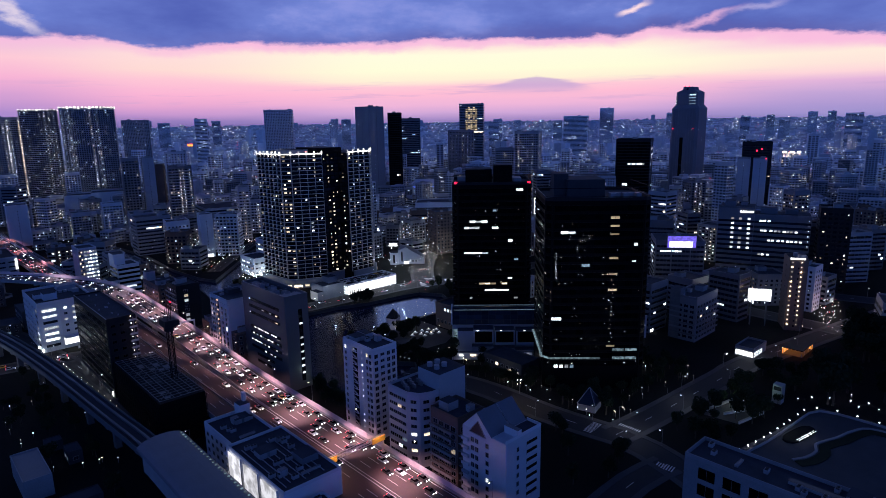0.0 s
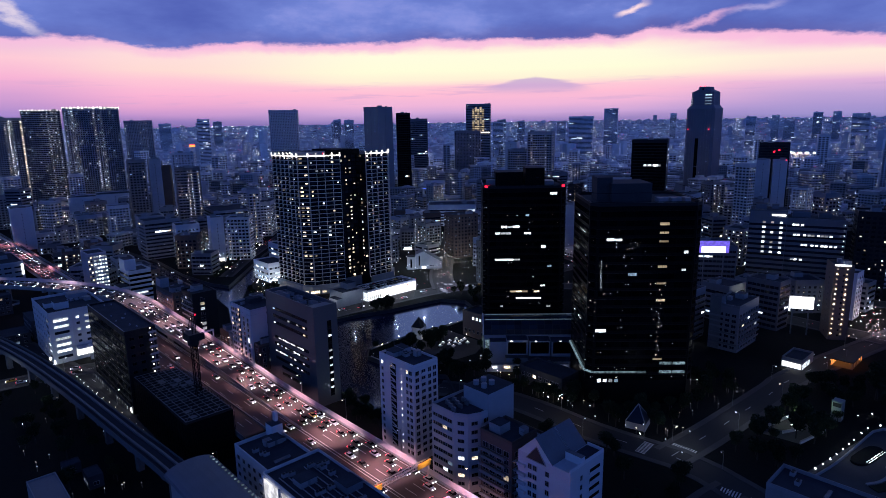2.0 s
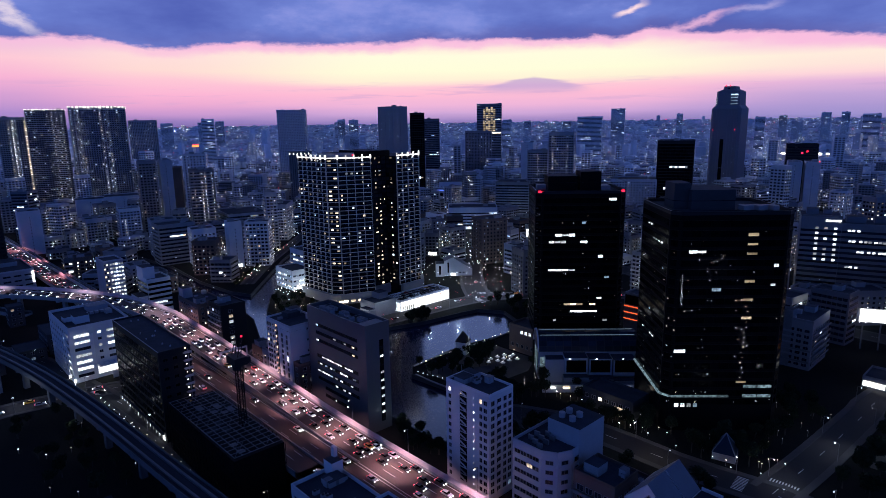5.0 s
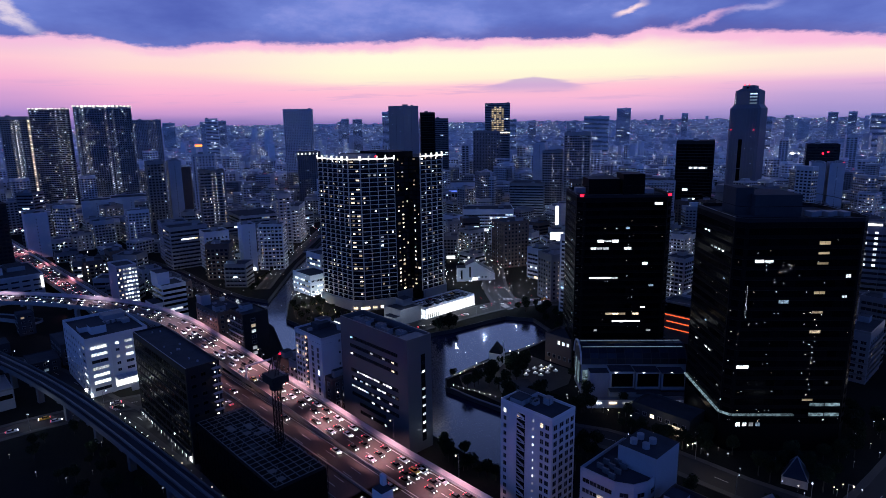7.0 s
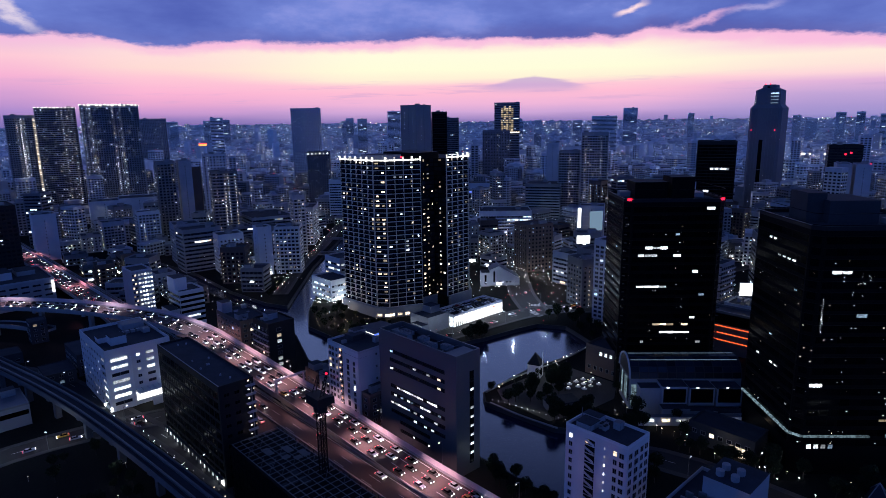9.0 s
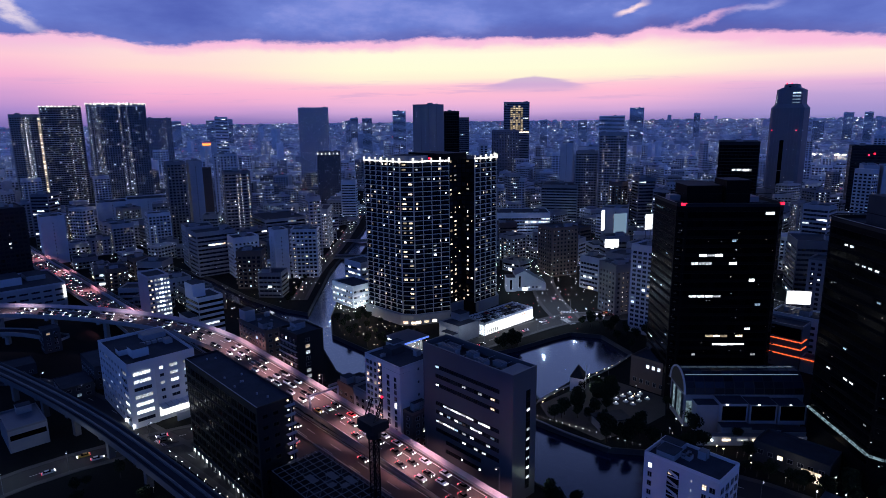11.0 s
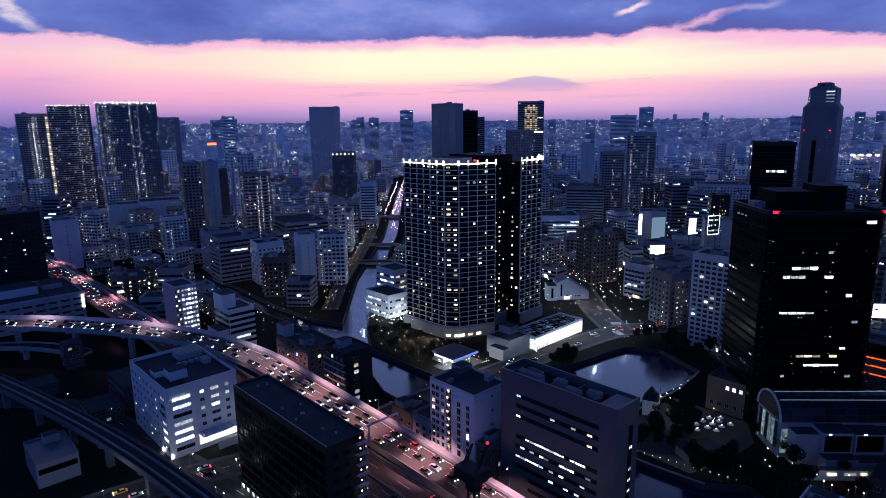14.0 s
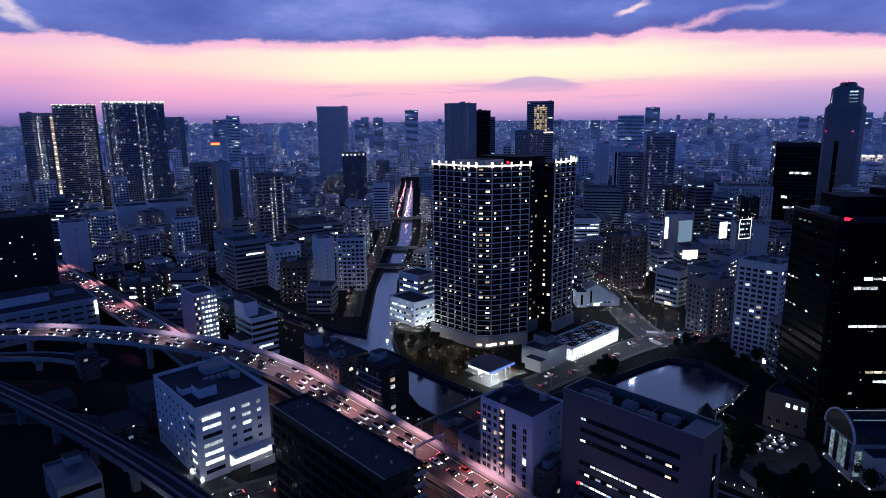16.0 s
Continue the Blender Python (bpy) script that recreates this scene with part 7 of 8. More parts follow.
for i, (wd_off, st) in enumerate(((-2.6, 26), (2.6, 26))):
    traffic(STREET_PATHS[4][0], wd_off, 13, 1 if i else -1, "cars in the street", 140 + i, 0.7)
    traffic(STREET_PATHS[2][0], wd_off, 30, 1 if i else -1, "cars in the street", 150 + i, 0.6)
    traffic(STREET_PATHS[3][0], wd_off, 30, 1 if i else -1, "cars in the street", 160 + i, 0.6)
rngq = random.Random(77)
for k in range(16):
    car(pose(343 + 3.1 * (k % 8), 350 + 5 * (k // 8) - 0.4 * (k % 8), 0.1, 0, 0, 150 + rngq.uniform(-4, 4)), rngq.choice(CAR_KINDS), "cars waiting at the junction", True)

# lamps
for y in ROAD_LAMP_Y:
    street_lamp(126.9, y + 0.5, 9, 12, True, 180)
rngl = random.Random(55)
for si, stp in ((0, 17), (1, 20), (2, 19), (3, 26), (4, 16), (5, 24), (6, 26)):
    path, wd = STREET_PATHS[si]
    acc = 0.0
    for a, b in zip(path, path[1:]):
        acc += (b - a).length
        if acc > stp and math.hypot(a.x, a.y) < 640:
            acc = 0.0
            d = (b - a).normalized()
            s = 1 if rngl.random() < 0.5 else -1
            street_lamp(a.x + d.y * s * (wd / 2 + 0.6), a.y - d.x * s * (wd / 2 + 0.6), 0.1, 7.5, rngl.random() < 0.35, math.degrees(math.atan2(d.x * s, -d.y * s)))


def bollard(x, y, z, warm, r=0.28, h=1.1):
    key = ("b", warm, r, h)
    if key not in LAMP_PROTO:
        g = Geo().tube(0, 0, 0, h, 0.07, 0.06, 6)
        g.spark(0, 0, h + r * 0.6, r, 1)
        LAMP_PROTO[key] = g.mesh("garden_lamp", ["steel", "lamp_warm" if warm else "lamp_white"])
    c = new("garden_lamp", LAMP_PROTO[key])
    c.matrix_basis = pose(x, y, z)
    tagged(c, "low garden lamp glowing " + ("warm" if warm else "white"), "garden lamp", "garden lamps")


# garden at the foot of the condominium, plaza by the basin, park walk
for _ in range(95):
    x, y = rngl.uniform(194, 240), rngl.uniform(412, 480)
    if x < 234 and not (200 < x < 226 and y < 416):
        bollard(x, y, 0, rngl.random() < 0.85, rngl.choice((0.12, 0.16, 0.2)))
for k in range(24):
    bollard(200 + rngl.uniform(0, 60), 250 + rngl.uniform(0, 50), 0, rngl.random() < 0.4) if k % 2 else bollard(204 + 3.6 * k, 301 - 0.05 * k, 0, True, 0.22)
def parasol(x, y, tilt):
    t = thing("parasol", "white cafe parasol with a glowing plate standing for its lit canopy", "parasol", pose(x, y, 0, tilt, 0, 0), "plaza parasols")
    part("pole", Geo().tube(0, 0, 0, 2.9, 0.05, 0.04, 6), ["steel"], t)
    c = Geo()
    for k in range(8):
        a0, a1 = math.pi * k / 4, math.pi * (k + 1) / 4
        c.poly([(1.35 * math.cos(a0), 1.35 * math.sin(a0), 2.3), (1.35 * math.cos(a1), 1.35 * math.sin(a1), 2.3), (0, 0, 2.95)])
        c.poly([(1.35 * math.cos(a1), 1.35 * math.sin(a1), 2.3), (1.35 * math.cos(a0), 1.35 * math.sin(a0), 2.3), (1.35 * math.cos(a0), 1.35 * math.sin(a0), 2.1), (1.35 * math.cos(a1), 1.35 * math.sin(a1), 2.1)])
    part("canopy", c, ["white_tile"], t, "white octagonal cloth canopy")
    # added glowing plate above the cloth, makes the canopy look lit
    part("lamp", Geo().box(-0.5, -0.22, 2.96, 0.5, 0.22, 3.06), ["lit_bright"], t)


for x, y in ((233.9, 276.9), (238.8, 276.4), (243.5, 275.5), (247, 272.1), (234.6, 272.4), (234.5, 268.7), (239.5, 268.4), (244.1, 266.7), (239.2, 272.2), (243.6, 271.2), (229.5, 274.5)):
    parasol(x - 1.0, y - 1.0, 0)
for k in range(16):
    bollard(194 + 1.1 * k * 0.6, 292 - 3.3 * k * 0.9, 0.7, False, 0.2, 0.8)
WALK = smooth_path([(235.2, 82.5, 0.4), (251.6, 79.6, 0.4), (274.4, 77.3, 0.4), (289, 76, 0.4), (295.5, 72.8, 0.4), (298.3, 65.5, 0.4), (298.6, 50, 0.4), (299, 38, 0.4)], 5.4)
for p in WALK:
    bollard(p.x, p.y, 0.4, False, 0.34, 0.7)
for x, y in ((314.6, 64.5), (309.8, 60.2), (313.3, 53.3), (317, 58), (306, 78), (311, 72), (322, 66), (300, 82)):
    bollard(x, y, 0.0, False, 0.28, 0.9)
for _ in range(40):
    x, y = rngl.uniform(200, 236), rngl.uniform(120, 250)
    if abs(x - 207) > 8:
        bollard(x, y, 0, rngl.random() < 0.4, 0.24)
for k in range(14):
    bollard(66 + 0.5 * k, 345 - 8 * k, 0, True, 0.18, 3.0)
    bollard(64.2 + 0.28 * k, 376 - 6.2 * k + rngl.uniform(-1.5, 1.5), 0, False, 0.22, 2.2)

for _ in range(34):
    bollard(rngl.uniform(215, 300), rngl.uniform(126, 160), 0, rngl.random() < 0.5, rngl.choice((0.16, 0.22, 0.3)), 2.4)
for _ in range(22):
    bollard(rngl.uniform(216, 236), rngl.uniform(178, 245), 0, rngl.random() < 0.6, rngl.choice((0.16, 0.22, 0.3)), 2.4)
for _ in range(18):
    bollard(rngl.uniform(12, 60), rngl.uniform(215, 380), 0, rngl.random() < 0.4, 0.18, 2.0)

# trees
rngt = random.Random(66)


def wood(n, x0, x1, y0, y1, scale, ok=lambda x, y: True):
    made = 0
    for _ in range(n * 4):
        x, y = rngt.uniform(x0, x1), rngt.uniform(y0, y1)
        if made < n and ok(x, y) and not inside(x, y, RIVER) and not any(math.hypot(x - a, y - b) < r - 4 for a, b, r in TAKEN) and not near_street(x, y, 1.5):
            tree(x, y, rngt, scale)
            made += 1


def near_street(x, y, pad):
    for path, wd in STREET_PATHS:
        for p in path:
            if abs(p.x - x) < wd and abs(p.y - y) < wd and math.hypot(p.x - x, p.y - y) < wd / 2 + pad + 2:
                return True
    return False


wood(30, 193, 236, 412, 476, 0.62)
wood(26, 197, 214, 232, 300, 0.9)
wood(20, 214, 245, 215, 296, 0.85)
wood(6, 219, 231, 274, 287, 0.95)
wood(34, 214, 300, 126, 170, 0.85)
wood(16, 214, 240, 176, 215, 0.8)
wood(40, 232, 330, 84, 112, 1.0)
wood(56, 300, 420, 10, 104, 1.75, lambda x, y: (x > 305 or y < 60) and not (312 < x < 395 and y > 82))
wood(18, 150, 205, 100, 185, 0.9, lambda x, y: x > 163)
wood(16, 152, 200, 205, 216, 0.8)
wood(14, 139, 154, 222, 256, 0.75)
wood(14, 245, 262, 355, 372, 0.8)
wood(22, 28, 62, 300, 380, 0.75)
wood(14, 10, 56, 215, 300, 0.8)
wood(16, 300, 330, 300, 350, 0.9)
wood(8, 92, 112, 395, 470, 0.6)

for k in range(22):
    tree(208 + 4.1 * k + rngt.uniform(-1, 1), 534 + 4.7 * k + rngt.uniform(-1, 1), rngt, 0.5)

# paved plaza by the basin, with its quay walk
g = Geo()
g.prism([(198, 262), (216, 256), (238, 254), (254, 262), (254.5, 297), (206, 300), (199, 290)], 0.0, 0.08)
setting("plaza", g, ["paving"], "grey paved plaza beside the basin")
g = Geo()
ribbon(g, smooth_path([(199, 301.2, 0.4), (226, 302.4, 0.4), (262, 299.4, 0.4), (292, 301.5, 0.4)], 6), -0.35, 0.35, 0.0, 0.55)
ribbon(g, smooth_path([(194.5, 255, 0.4), (192.3, 274, 0.4), (192.2, 292, 0.4)], 6), -0.35, 0.35, 0.0, 0.55)
setting("quay_coping", g, ["concrete"], "pale concrete coping along the quay")
for x, y in ((231, 288.2), (203.6, 296.5), (259.3, 296.4), (245, 298.6), (232, 299.6), (219, 299.8)):
    bollard(x, y, 0, x in (231, 203.6), 0.34, 3.4)
pv = thing("plaza_pavilion", "low flat pavilion with arched openings on the quay", "pavilion", pose(212, 266, 0, 0, 0, -30))
part("wall", Geo().box(-7, -4, 0, 7, 4, 4.2), ["concrete"], pv)
part("roof", Geo().box(-7.6, -4.6, 4.2, 7.6, 4.6, 4.6), ["roofing"], pv)
for k in range(5):
    part("opening", Geo().box(-6.2 + 2.6 * k, -4.1, 0.3, -4.4 + 2.6 * k, -4.03, 3.0), ["black_glass"], pv)
# lit court in the garden with low walls
g = Geo()
g.prism([(256, 108), (279, 103), (276, 88), (258, 92)], 0.0, 0.06)
setting("court", g, ["paving"], "small paved court lit by a greenish lamp")
for a, b in (((256, 108), (279, 103)), ((258, 92), (276, 88)), ((262, 100), (272, 95))):
    wl = thing("garden_wall", "low pale garden wall at the lit court", "wall", pose((a[0] + b[0]) / 2, (a[1] + b[1]) / 2, 0, 0, 0, math.degrees(math.atan2(b[1] - a[1], b[0] - a[0]))))
    ln = math.hypot(b[0] - a[0], b[1] - a[1]) / 2
    part("wall", Geo().box(-ln, -0.25, 0, ln, 0.25, 1.1), ["pale_tile"], wl)
    part("coping", Geo().box(-ln, -0.35, 1.1, ln, 0.35, 1.25), ["concrete"], wl)
for x, y in ((272, 101.6), (266, 98), (269, 104), (262, 95), (275, 97)):
    bollard(x, y, 0, False, 0.3, 3.2)
# garden walk with its raised pool edge
g = Geo()
g.prism([(234, 84), (298, 72), (300, 44), (262, 20), (222, 22), (222, 70)], 0.0, 0.35)
setting("terrace_garden", g, ["paving"], "paved garden terrace edged with small lamps")
KERB = smooth_path([(243, 66, 0.36), (248.5, 62.9, 0.36), (256, 61.6, 0.36), (261, 63.4, 0.36), (266.8, 61.8, 0.36), (274.4, 58.8, 0.36), (282.8, 56.6, 0.36), (291, 52, 0.36), (293, 40, 0.36)], 2)
g = Geo()
ribbon(g, KERB, -0.5, 0.5, 0.0, 0.45)
setting("pond_kerb", g, ["concrete"], "winding pale kerb round the planted pond")
g = Geo()
ribbon(g, KERB, 1.2, 5.0, 0.0, 0.3)
setting("planting", g, ["leaf"], "dark planting strip behind the kerb")
g = Geo()
ribbon(g, WALK, 2.0, 2.5, -0.4, 0.9)
setting("garden_parapet", g, ["concrete"], "low pale parapet round the garden terrace")
pl = thing("planter", "long rounded planting bed with a double string of small lights", "planter", pose(265, 70.6, 0.36, 0, 0, -10))
oval = [(10 * (1 if math.cos(a) > 0 else -1) * abs(math.cos(a)) ** 0.5, 3.2 * math.sin(a)) for a in (2 * math.pi * k / 28 for k in range(28))]
part("bed", Geo().prism(oval, 0, 0.8), ["earth"], pl)
for k in range(16):
    for r_ in (0, 1):
        part("bed_lamp", Geo().box(-6 + 0.85 * k, -3.2 + 0.8 * r_, 0.82, -5.6 + 0.85 * k, -2.95 + 0.8 * r_, 1.0), ["lit_white"], pl)
kk = thing("vent_shaft", "square concrete ventilation shaft in the garden", "vent shaft", pose(292, 88, 0))
part("wall", Geo().box(-2, -2, 0, 2, 2, 9), ["concrete"], kk)
part("louvre", Geo().box(-2.1, -1.6, 6.4, -2.02, 1.6, 8.2), ["dark_panel"], kk)

# ---------------------------------------------------------------- landmark towers farther off
def landmark(name, label, cx, cy, w_, d_, h, rot, style, wall, lit, warm, kit=3, fl=3.3):
    claim(cx, cy, math.hypot(w_, d_) / 2 + 4)
    return block(name, label, cx, cy, w_, d_, h, rot, style, wall, lit, warm, fl, kit, 3, "tower")


def crown(b, w_, d_, h, mat="lit_crown", t=2.2):
    g = Geo()
    p = rect(w_, d_)
    for e in range(4):
        (x0, y0), (x1, y1) = p[e], p[(e + 1) % 4]
        ln = math.hypot(x1 - x0, y1 - y0)
        n = int(ln / 5)
        for k in range(n):
            edge_box(g, p, e, ln * k / n, ln * (k + 0.62) / n, 0.1, 0.8, h - t * (0.6 + 0.4 * (k % 3) / 2), h - 0.2)
    part("crown_light", g, [mat], b, "glowing roof line")


def beacon(b, x, y, z, s=1.2):
    part("warning_lamp", Geo().box(x - s / 2, y - s / 2, z, x + s / 2, y + s / 2, z + s), ["lit_red"], b)


m_ = landmark("shopping_centre", "low shopping centre glowing gold and white below the towers", 222, 1150, 58, 34, 13, -10, "band", "pale_tile", 0.9, 0.9)
for k in range(18):
    part("canopy_lamp", Geo().box(-28 + 3.2 * k, -18.2, 4.5, -26.6 + 3.2 * k, -17.4, 5.8), ["lamp_warm"], m_)
part("sign", Geo().box(24, -18.4, 12, 30, -17.6, 22), ["lit_bright"], m_, "white glowing sign panel")
part("lit_floor", Geo().box(-28, -17.9, 8, 20, -17.45, 9.4), ["lit_warm"], m_)
t = landmark("apartment_tower", "huge dark apartment tower with a bright crown and many lit homes", 285, 1160, 78, 46, 158, -17, "apt", "mid_tile", 0.28, 0.15)
crown(t, 78, 46, 161, t=3.4)
t = landmark("apartment_tower", "tall dark apartment tower with a lit crown", 236, 1275, 56, 44, 157, -13, "apt", "mid_tile", 0.28, 0.25)
crown(t, 56, 44, 159)
t = landmark("apartment_tower", "tall apartment tower with a bright vertical stair strip", 199, 1330, 48, 40, 146, -11, "apt", "mid_tile", 0.25, 0.4)
for k in range(40):
    part("stair_lamp", Geo().box(14, -20.6, 6 + 3.4 * k, 18, -20.1, 8.2 + 3.4 * k), ["lit_warm"], t)
    part("stair_lamp", Geo().box(-4, -20.6, 6 + 3.4 * k, -2.6, -20.1, 7.4 + 3.4 * k), ["lit_white"], t)
landmark("apartment_tower", "distant slab tower behind", 495, 1608, 60, 40, 141, -20, "grid", "mid_tile", 0.2, 0.4)
landmark("apartment_tower", "dark broad apartment tower beside the far expressway", 52, 722, 54, 40, 68, 0, "apt", "dark_panel", 0.07, 0.3)
landmark("office_tower", "broad grey office tower with scattered lights", 685, 1257, 60, 45, 157, -33, "grid", "pale_tile", 0.13, 0.3)
landmark("office_tower", "sheer dark slab office tower", 606, 818, 31, 33, 152, -82, "blank", "grey_panel", 0.02, 0.2)
landmark("office_tower", "narrow dark tower beside a taller one", 686, 853, 24, 28, 143, -40, "curtain", "dark_panel", 0.1, 0.3)
landmark("office_tower", "stepped office tower with lit floors", 833, 998, 56, 42, 134, -40, "office", "mid_tile", 0.2, 0.3)
t = landmark("office_tower", "round-shouldered glass tower with lit centre floors", 1075, 1044, 56, 52, 166, -50, "office", "mid_tile", 0.18, 0.6)
for k in range(13):
    for q in range(5):
        if (7 * k + 3 * q) % 6 or k < 3:
            part("lit_room", Geo().box(-13 + 5.6 * q, -26.6, 105.6 + 4.2 * k, -8.4 + 5.6 * q, -26.2, 108.6 + 4.2 * k), ["lit_hall"], t)
part("lit_sky_lobby", Geo().box(-27, -26.7, 101, 27, -26.2, 103), ["lit_warm"], t, "row of warm lights round the shoulder")
part("top_lamp", Geo().box(-26, -26.6, 162, -22, -26.2, 163.2), ["lit_white"], t)
landmark("office_block", "wide lower block of the round-shouldered tower", 1040, 1045, 60, 40, 106, -50, "grid", "grey_panel", 0.06, 0.4)
landmark("office_block", "dark green glass office block", 767, 438, 44, 44, 101, -66, "curtain", "dark_panel", 0.4, 0.02)
t = landmark("apartment_tower", "tall brown apartment tower with lit homes", 700, 568, 34, 32, 112, -60, "apt", "mid_tile", 0.22, 0.5)
landmark("apartment_tower", "lower wing of the brown apartment tower", 690, 600, 28, 28, 88, -60, "apt", "mid_tile", 0.12, 0.4)
t = landmark("office_tower", "white slab tower with a dark louvred bay", 826, 728, 20, 34, 92, -59, "blank", "white_tile", 0.0, 0.2)
t = landmark("office_tower", "white tower half with tall dark louvres", 848, 700, 38, 34, 86, -59, "blank", "white_tile", 0.0, 0.2)
for k in range(7):
    part("louvre", Geo().box(-16 + 4.7 * k, -17.4, 30, -13.4 + 4.7 * k, -17.05, 80), ["black_glass"], t)
beacon(t, 17, -16, 87)
landmark("office_block", "banded office block with tree court", 663, 622, 46, 40, 46, -58, "band", "mid_tile", 0.12, 0.4)
t = landmark("hotel_tower", "blank-walled pale tower with a dark seam", 814, 312, 15, 28, 76, -69, "blank", "pale_tile", 0.0, 0.2)
t = landmark("hotel_tower", "blank-walled pale tower beside its twin", 818, 294, 15, 28, 76, -69, "blank", "pale_tile", 0.0, 0.2)
beacon(t, 6, -13, 77)
t = landmark("office_tower", "dark louvred tower with red beacons", 939, 343, 38, 30, 92, -70, "band", "dark_panel", 0.03, 0.2)
beacon(t, 0, -15, 80, 2.0)
beacon(t, 6, -15, 82, 2.0)


def broad_office():
    """taller block with three columns of lit windows, and a long wing with lit rows"""
    claim(515, 190, 44)
    b = thing("office_building", "broad dark blue office building with columns and rows of lit windows", "office building", pose(515, 190, 0, 0, 0, -71))
    part("tall_block", Geo().box(-21.4, -15, 0, 4.2, 15, 58.6, 0, 1), ["grey_panel", "roofing"], b)
    part("long_wing", Geo().box(4.25, -15, 0, 43, 15, 53.4, 0, 1), ["grey_panel", "roofing"], b)
    for x0, x1, z in ((-21.4, 4.2, 58.6), (4.25, 43, 53.4)):
        part("parapet", Geo().box(x0, -15.2, z, x1, -14.8, z + 1.2), ["grey_panel"], b)
    for k in range(13):
        for x0, x1 in ((-21.2, 4.1), (4.4, 42.8)):
            part("window_band", Geo().box(x0, -15.14, 5.2 + 3.85 * k, x1, -15.02, 6.9 + 3.85 * k), ["glass"], b) if 6.9 + 3.85 * k < 53 else None
    for k in range(7):
        for x in (-11.0, -5.4, 0.6):
            if x > -6 and k in (1, 3) and x < 0:
                continue
            part("window", window_mesh(2.0, 1.5, 2, "glass", "frame_grey"), None, b, m=pose(x + 0.2 * k * 0.3, -15.16, 50.4 - 3.85 * k))
    for z, xs in ((49.5, (9, 11.4, 14.6)), (41.9, (10, 12.4, 16.5, 19.5, 22, 25.5, 28, 30.5, 33.5)), (34.4, (15.6, 18, 22, 25, 28.5, 31, 34, 37)), (23.0, (9.6, 12, 15.5))):
        for x in xs:
            part("window", window_mesh(1.9, 1.4, 2, "glass", "frame_grey"), None, b, m=pose(x, -15.16, z))
    for k in range(6):
        part("end_lamp", Geo().box(41.3, -15.4, 31 + 3.9 * k, 41.8, -15.1, 31.6 + 3.9 * k), ["lit_white"], b)
    part("name_bar", Geo().box(-6, -15.4, 55.4, 3.4, -15.1, 56.6), ["lit_bright"], b, "white lit name bar")
    for x, y, w_, d_, hh in ((-14, 2, 8, 9, 4), (-4, 6, 5, 6, 3), (14, 3, 12, 8, 4.5), (30, 5, 9, 7, 3.5)):
        z = 58.6 if x < 4 else 53.4
        part("plant_room", Geo().box(x - w_ / 2, y - d_ / 2, z, x + w_ / 2, y + d_ / 2, z + hh, 0, 1), ["grey_panel", "roofing"], b)


broad_office()
landmark("office_building", "long office wing with lit rows of windows", 527, 150, 46, 26, 46, -71, "office", "dark_panel", 0.55, 0.1)
for nm, cx, cy, ww, h, rot in (("s", 2189, 1379, 52, 166, -62), ("s", 1718, 1196, 76, 136, -60), ("s", 1415, 1869, 46, 162, -41), ("s", 1386, 2022, 36, 138, -37), ("s", 1406, 2132, 30, 140, -36), ("s", 743, 1830, 34, 144, -25),
                               ("s", 2736, 1394, 27, 145, -66), ("s", 2379, 918, 33, 127, -73), ("s", 2832, 991, 31, 130, -71), ("s", 2849, 941, 43, 110, -72), ("s", 2878, 845, 35, 140, -74), ("s", 2897, 781, 30, 141, -75),
                               ("s", 2527, 612, 53, 132, -76), ("s", 1640, 2500, 36, 130, -33), ("s", 1180, 2900, 60, 138, -22), ("s", 1250, 2900, 40, 142, -22), ("s", 1010, 2900, 50, 136, -20), ("s", 960, 2950, 30, 146, -20), ("s", 2300, 1700, 40, 120, -50), ("s", 1900, 1700, 36, 130, -50), ("s", 1950, 1640, 30, 124, -50), ("s", 1600, 1450, 36, 122, -50)):
    landmark("distant_tower", "distant high-rise with walls paled for haze and a few lights", cx, cy, ww, ww * 0.7, h, rot, "office", "far_wall_haze", 0.25, 0.4, 1, 3.6)
t = landmark("apartment_tower", "dark tower with a row of white lamps along its top", 533, 973, 36, 30, 83, -35, "grid", "grey_panel", 0.12, 0.3)
for k in range(6):
    part("top_lamp", Geo().box(-17 + 6 * k, -15.5, 80.4, -15.2 + 6 * k, -15.1, 82.6), ["lit_crown"], t)
landmark("apartment_tower", "pale apartment tower with lit corner homes", 249, 850, 20, 26, 88, -15, "apt", "mid_tile", 0.34, 0.6)
landmark("apartment_tower", "pale blank tower side of the flats", 270, 848, 14, 26, 88, -15, "blank", "pale_tile", 0.0, 0.5)
landmark("apartment_tower", "pale tall flats with few lit windows", 307, 845, 27, 28, 94, -27, "grid", "pale_tile", 0.14, 0.4)
landmark("apartment_tower", "grey flats with lit galleries", 274, 750, 26, 26, 81, -20, "apt", "mid_tile", 0.28, 0.5)
landmark("apartment_tower", "dark brown windowless flats side", 283, 858, 20, 24, 78, -24, "blank", "brown_tile", 0.0, 0.4)
landmark("warehouse", "big plain white hall", 250, 958, 46, 40, 39, -15, "blank", "white_tile", 0.0, 0.4)
landmark("warehouse", "plain white cube hall", 214, 978, 34, 34, 36, -12, "blank", "white_tile", 0.0, 0.4)
t = landmark("hotel_building", "white slab flats with a bright stairwell", 241, 606, 12, 16, 42, -12, "blank", "white_tile", 0.0, 0.3)
part("base_light", Geo().box(-6, -8.4, 0.4, 4, -8.1, 3), ["lit_bright"], t)
landmark("apartment_block", "white flats with glowing balconies", 261, 596, 22, 16, 41, -40, "apt", "white_tile", 0.5, 0.3)
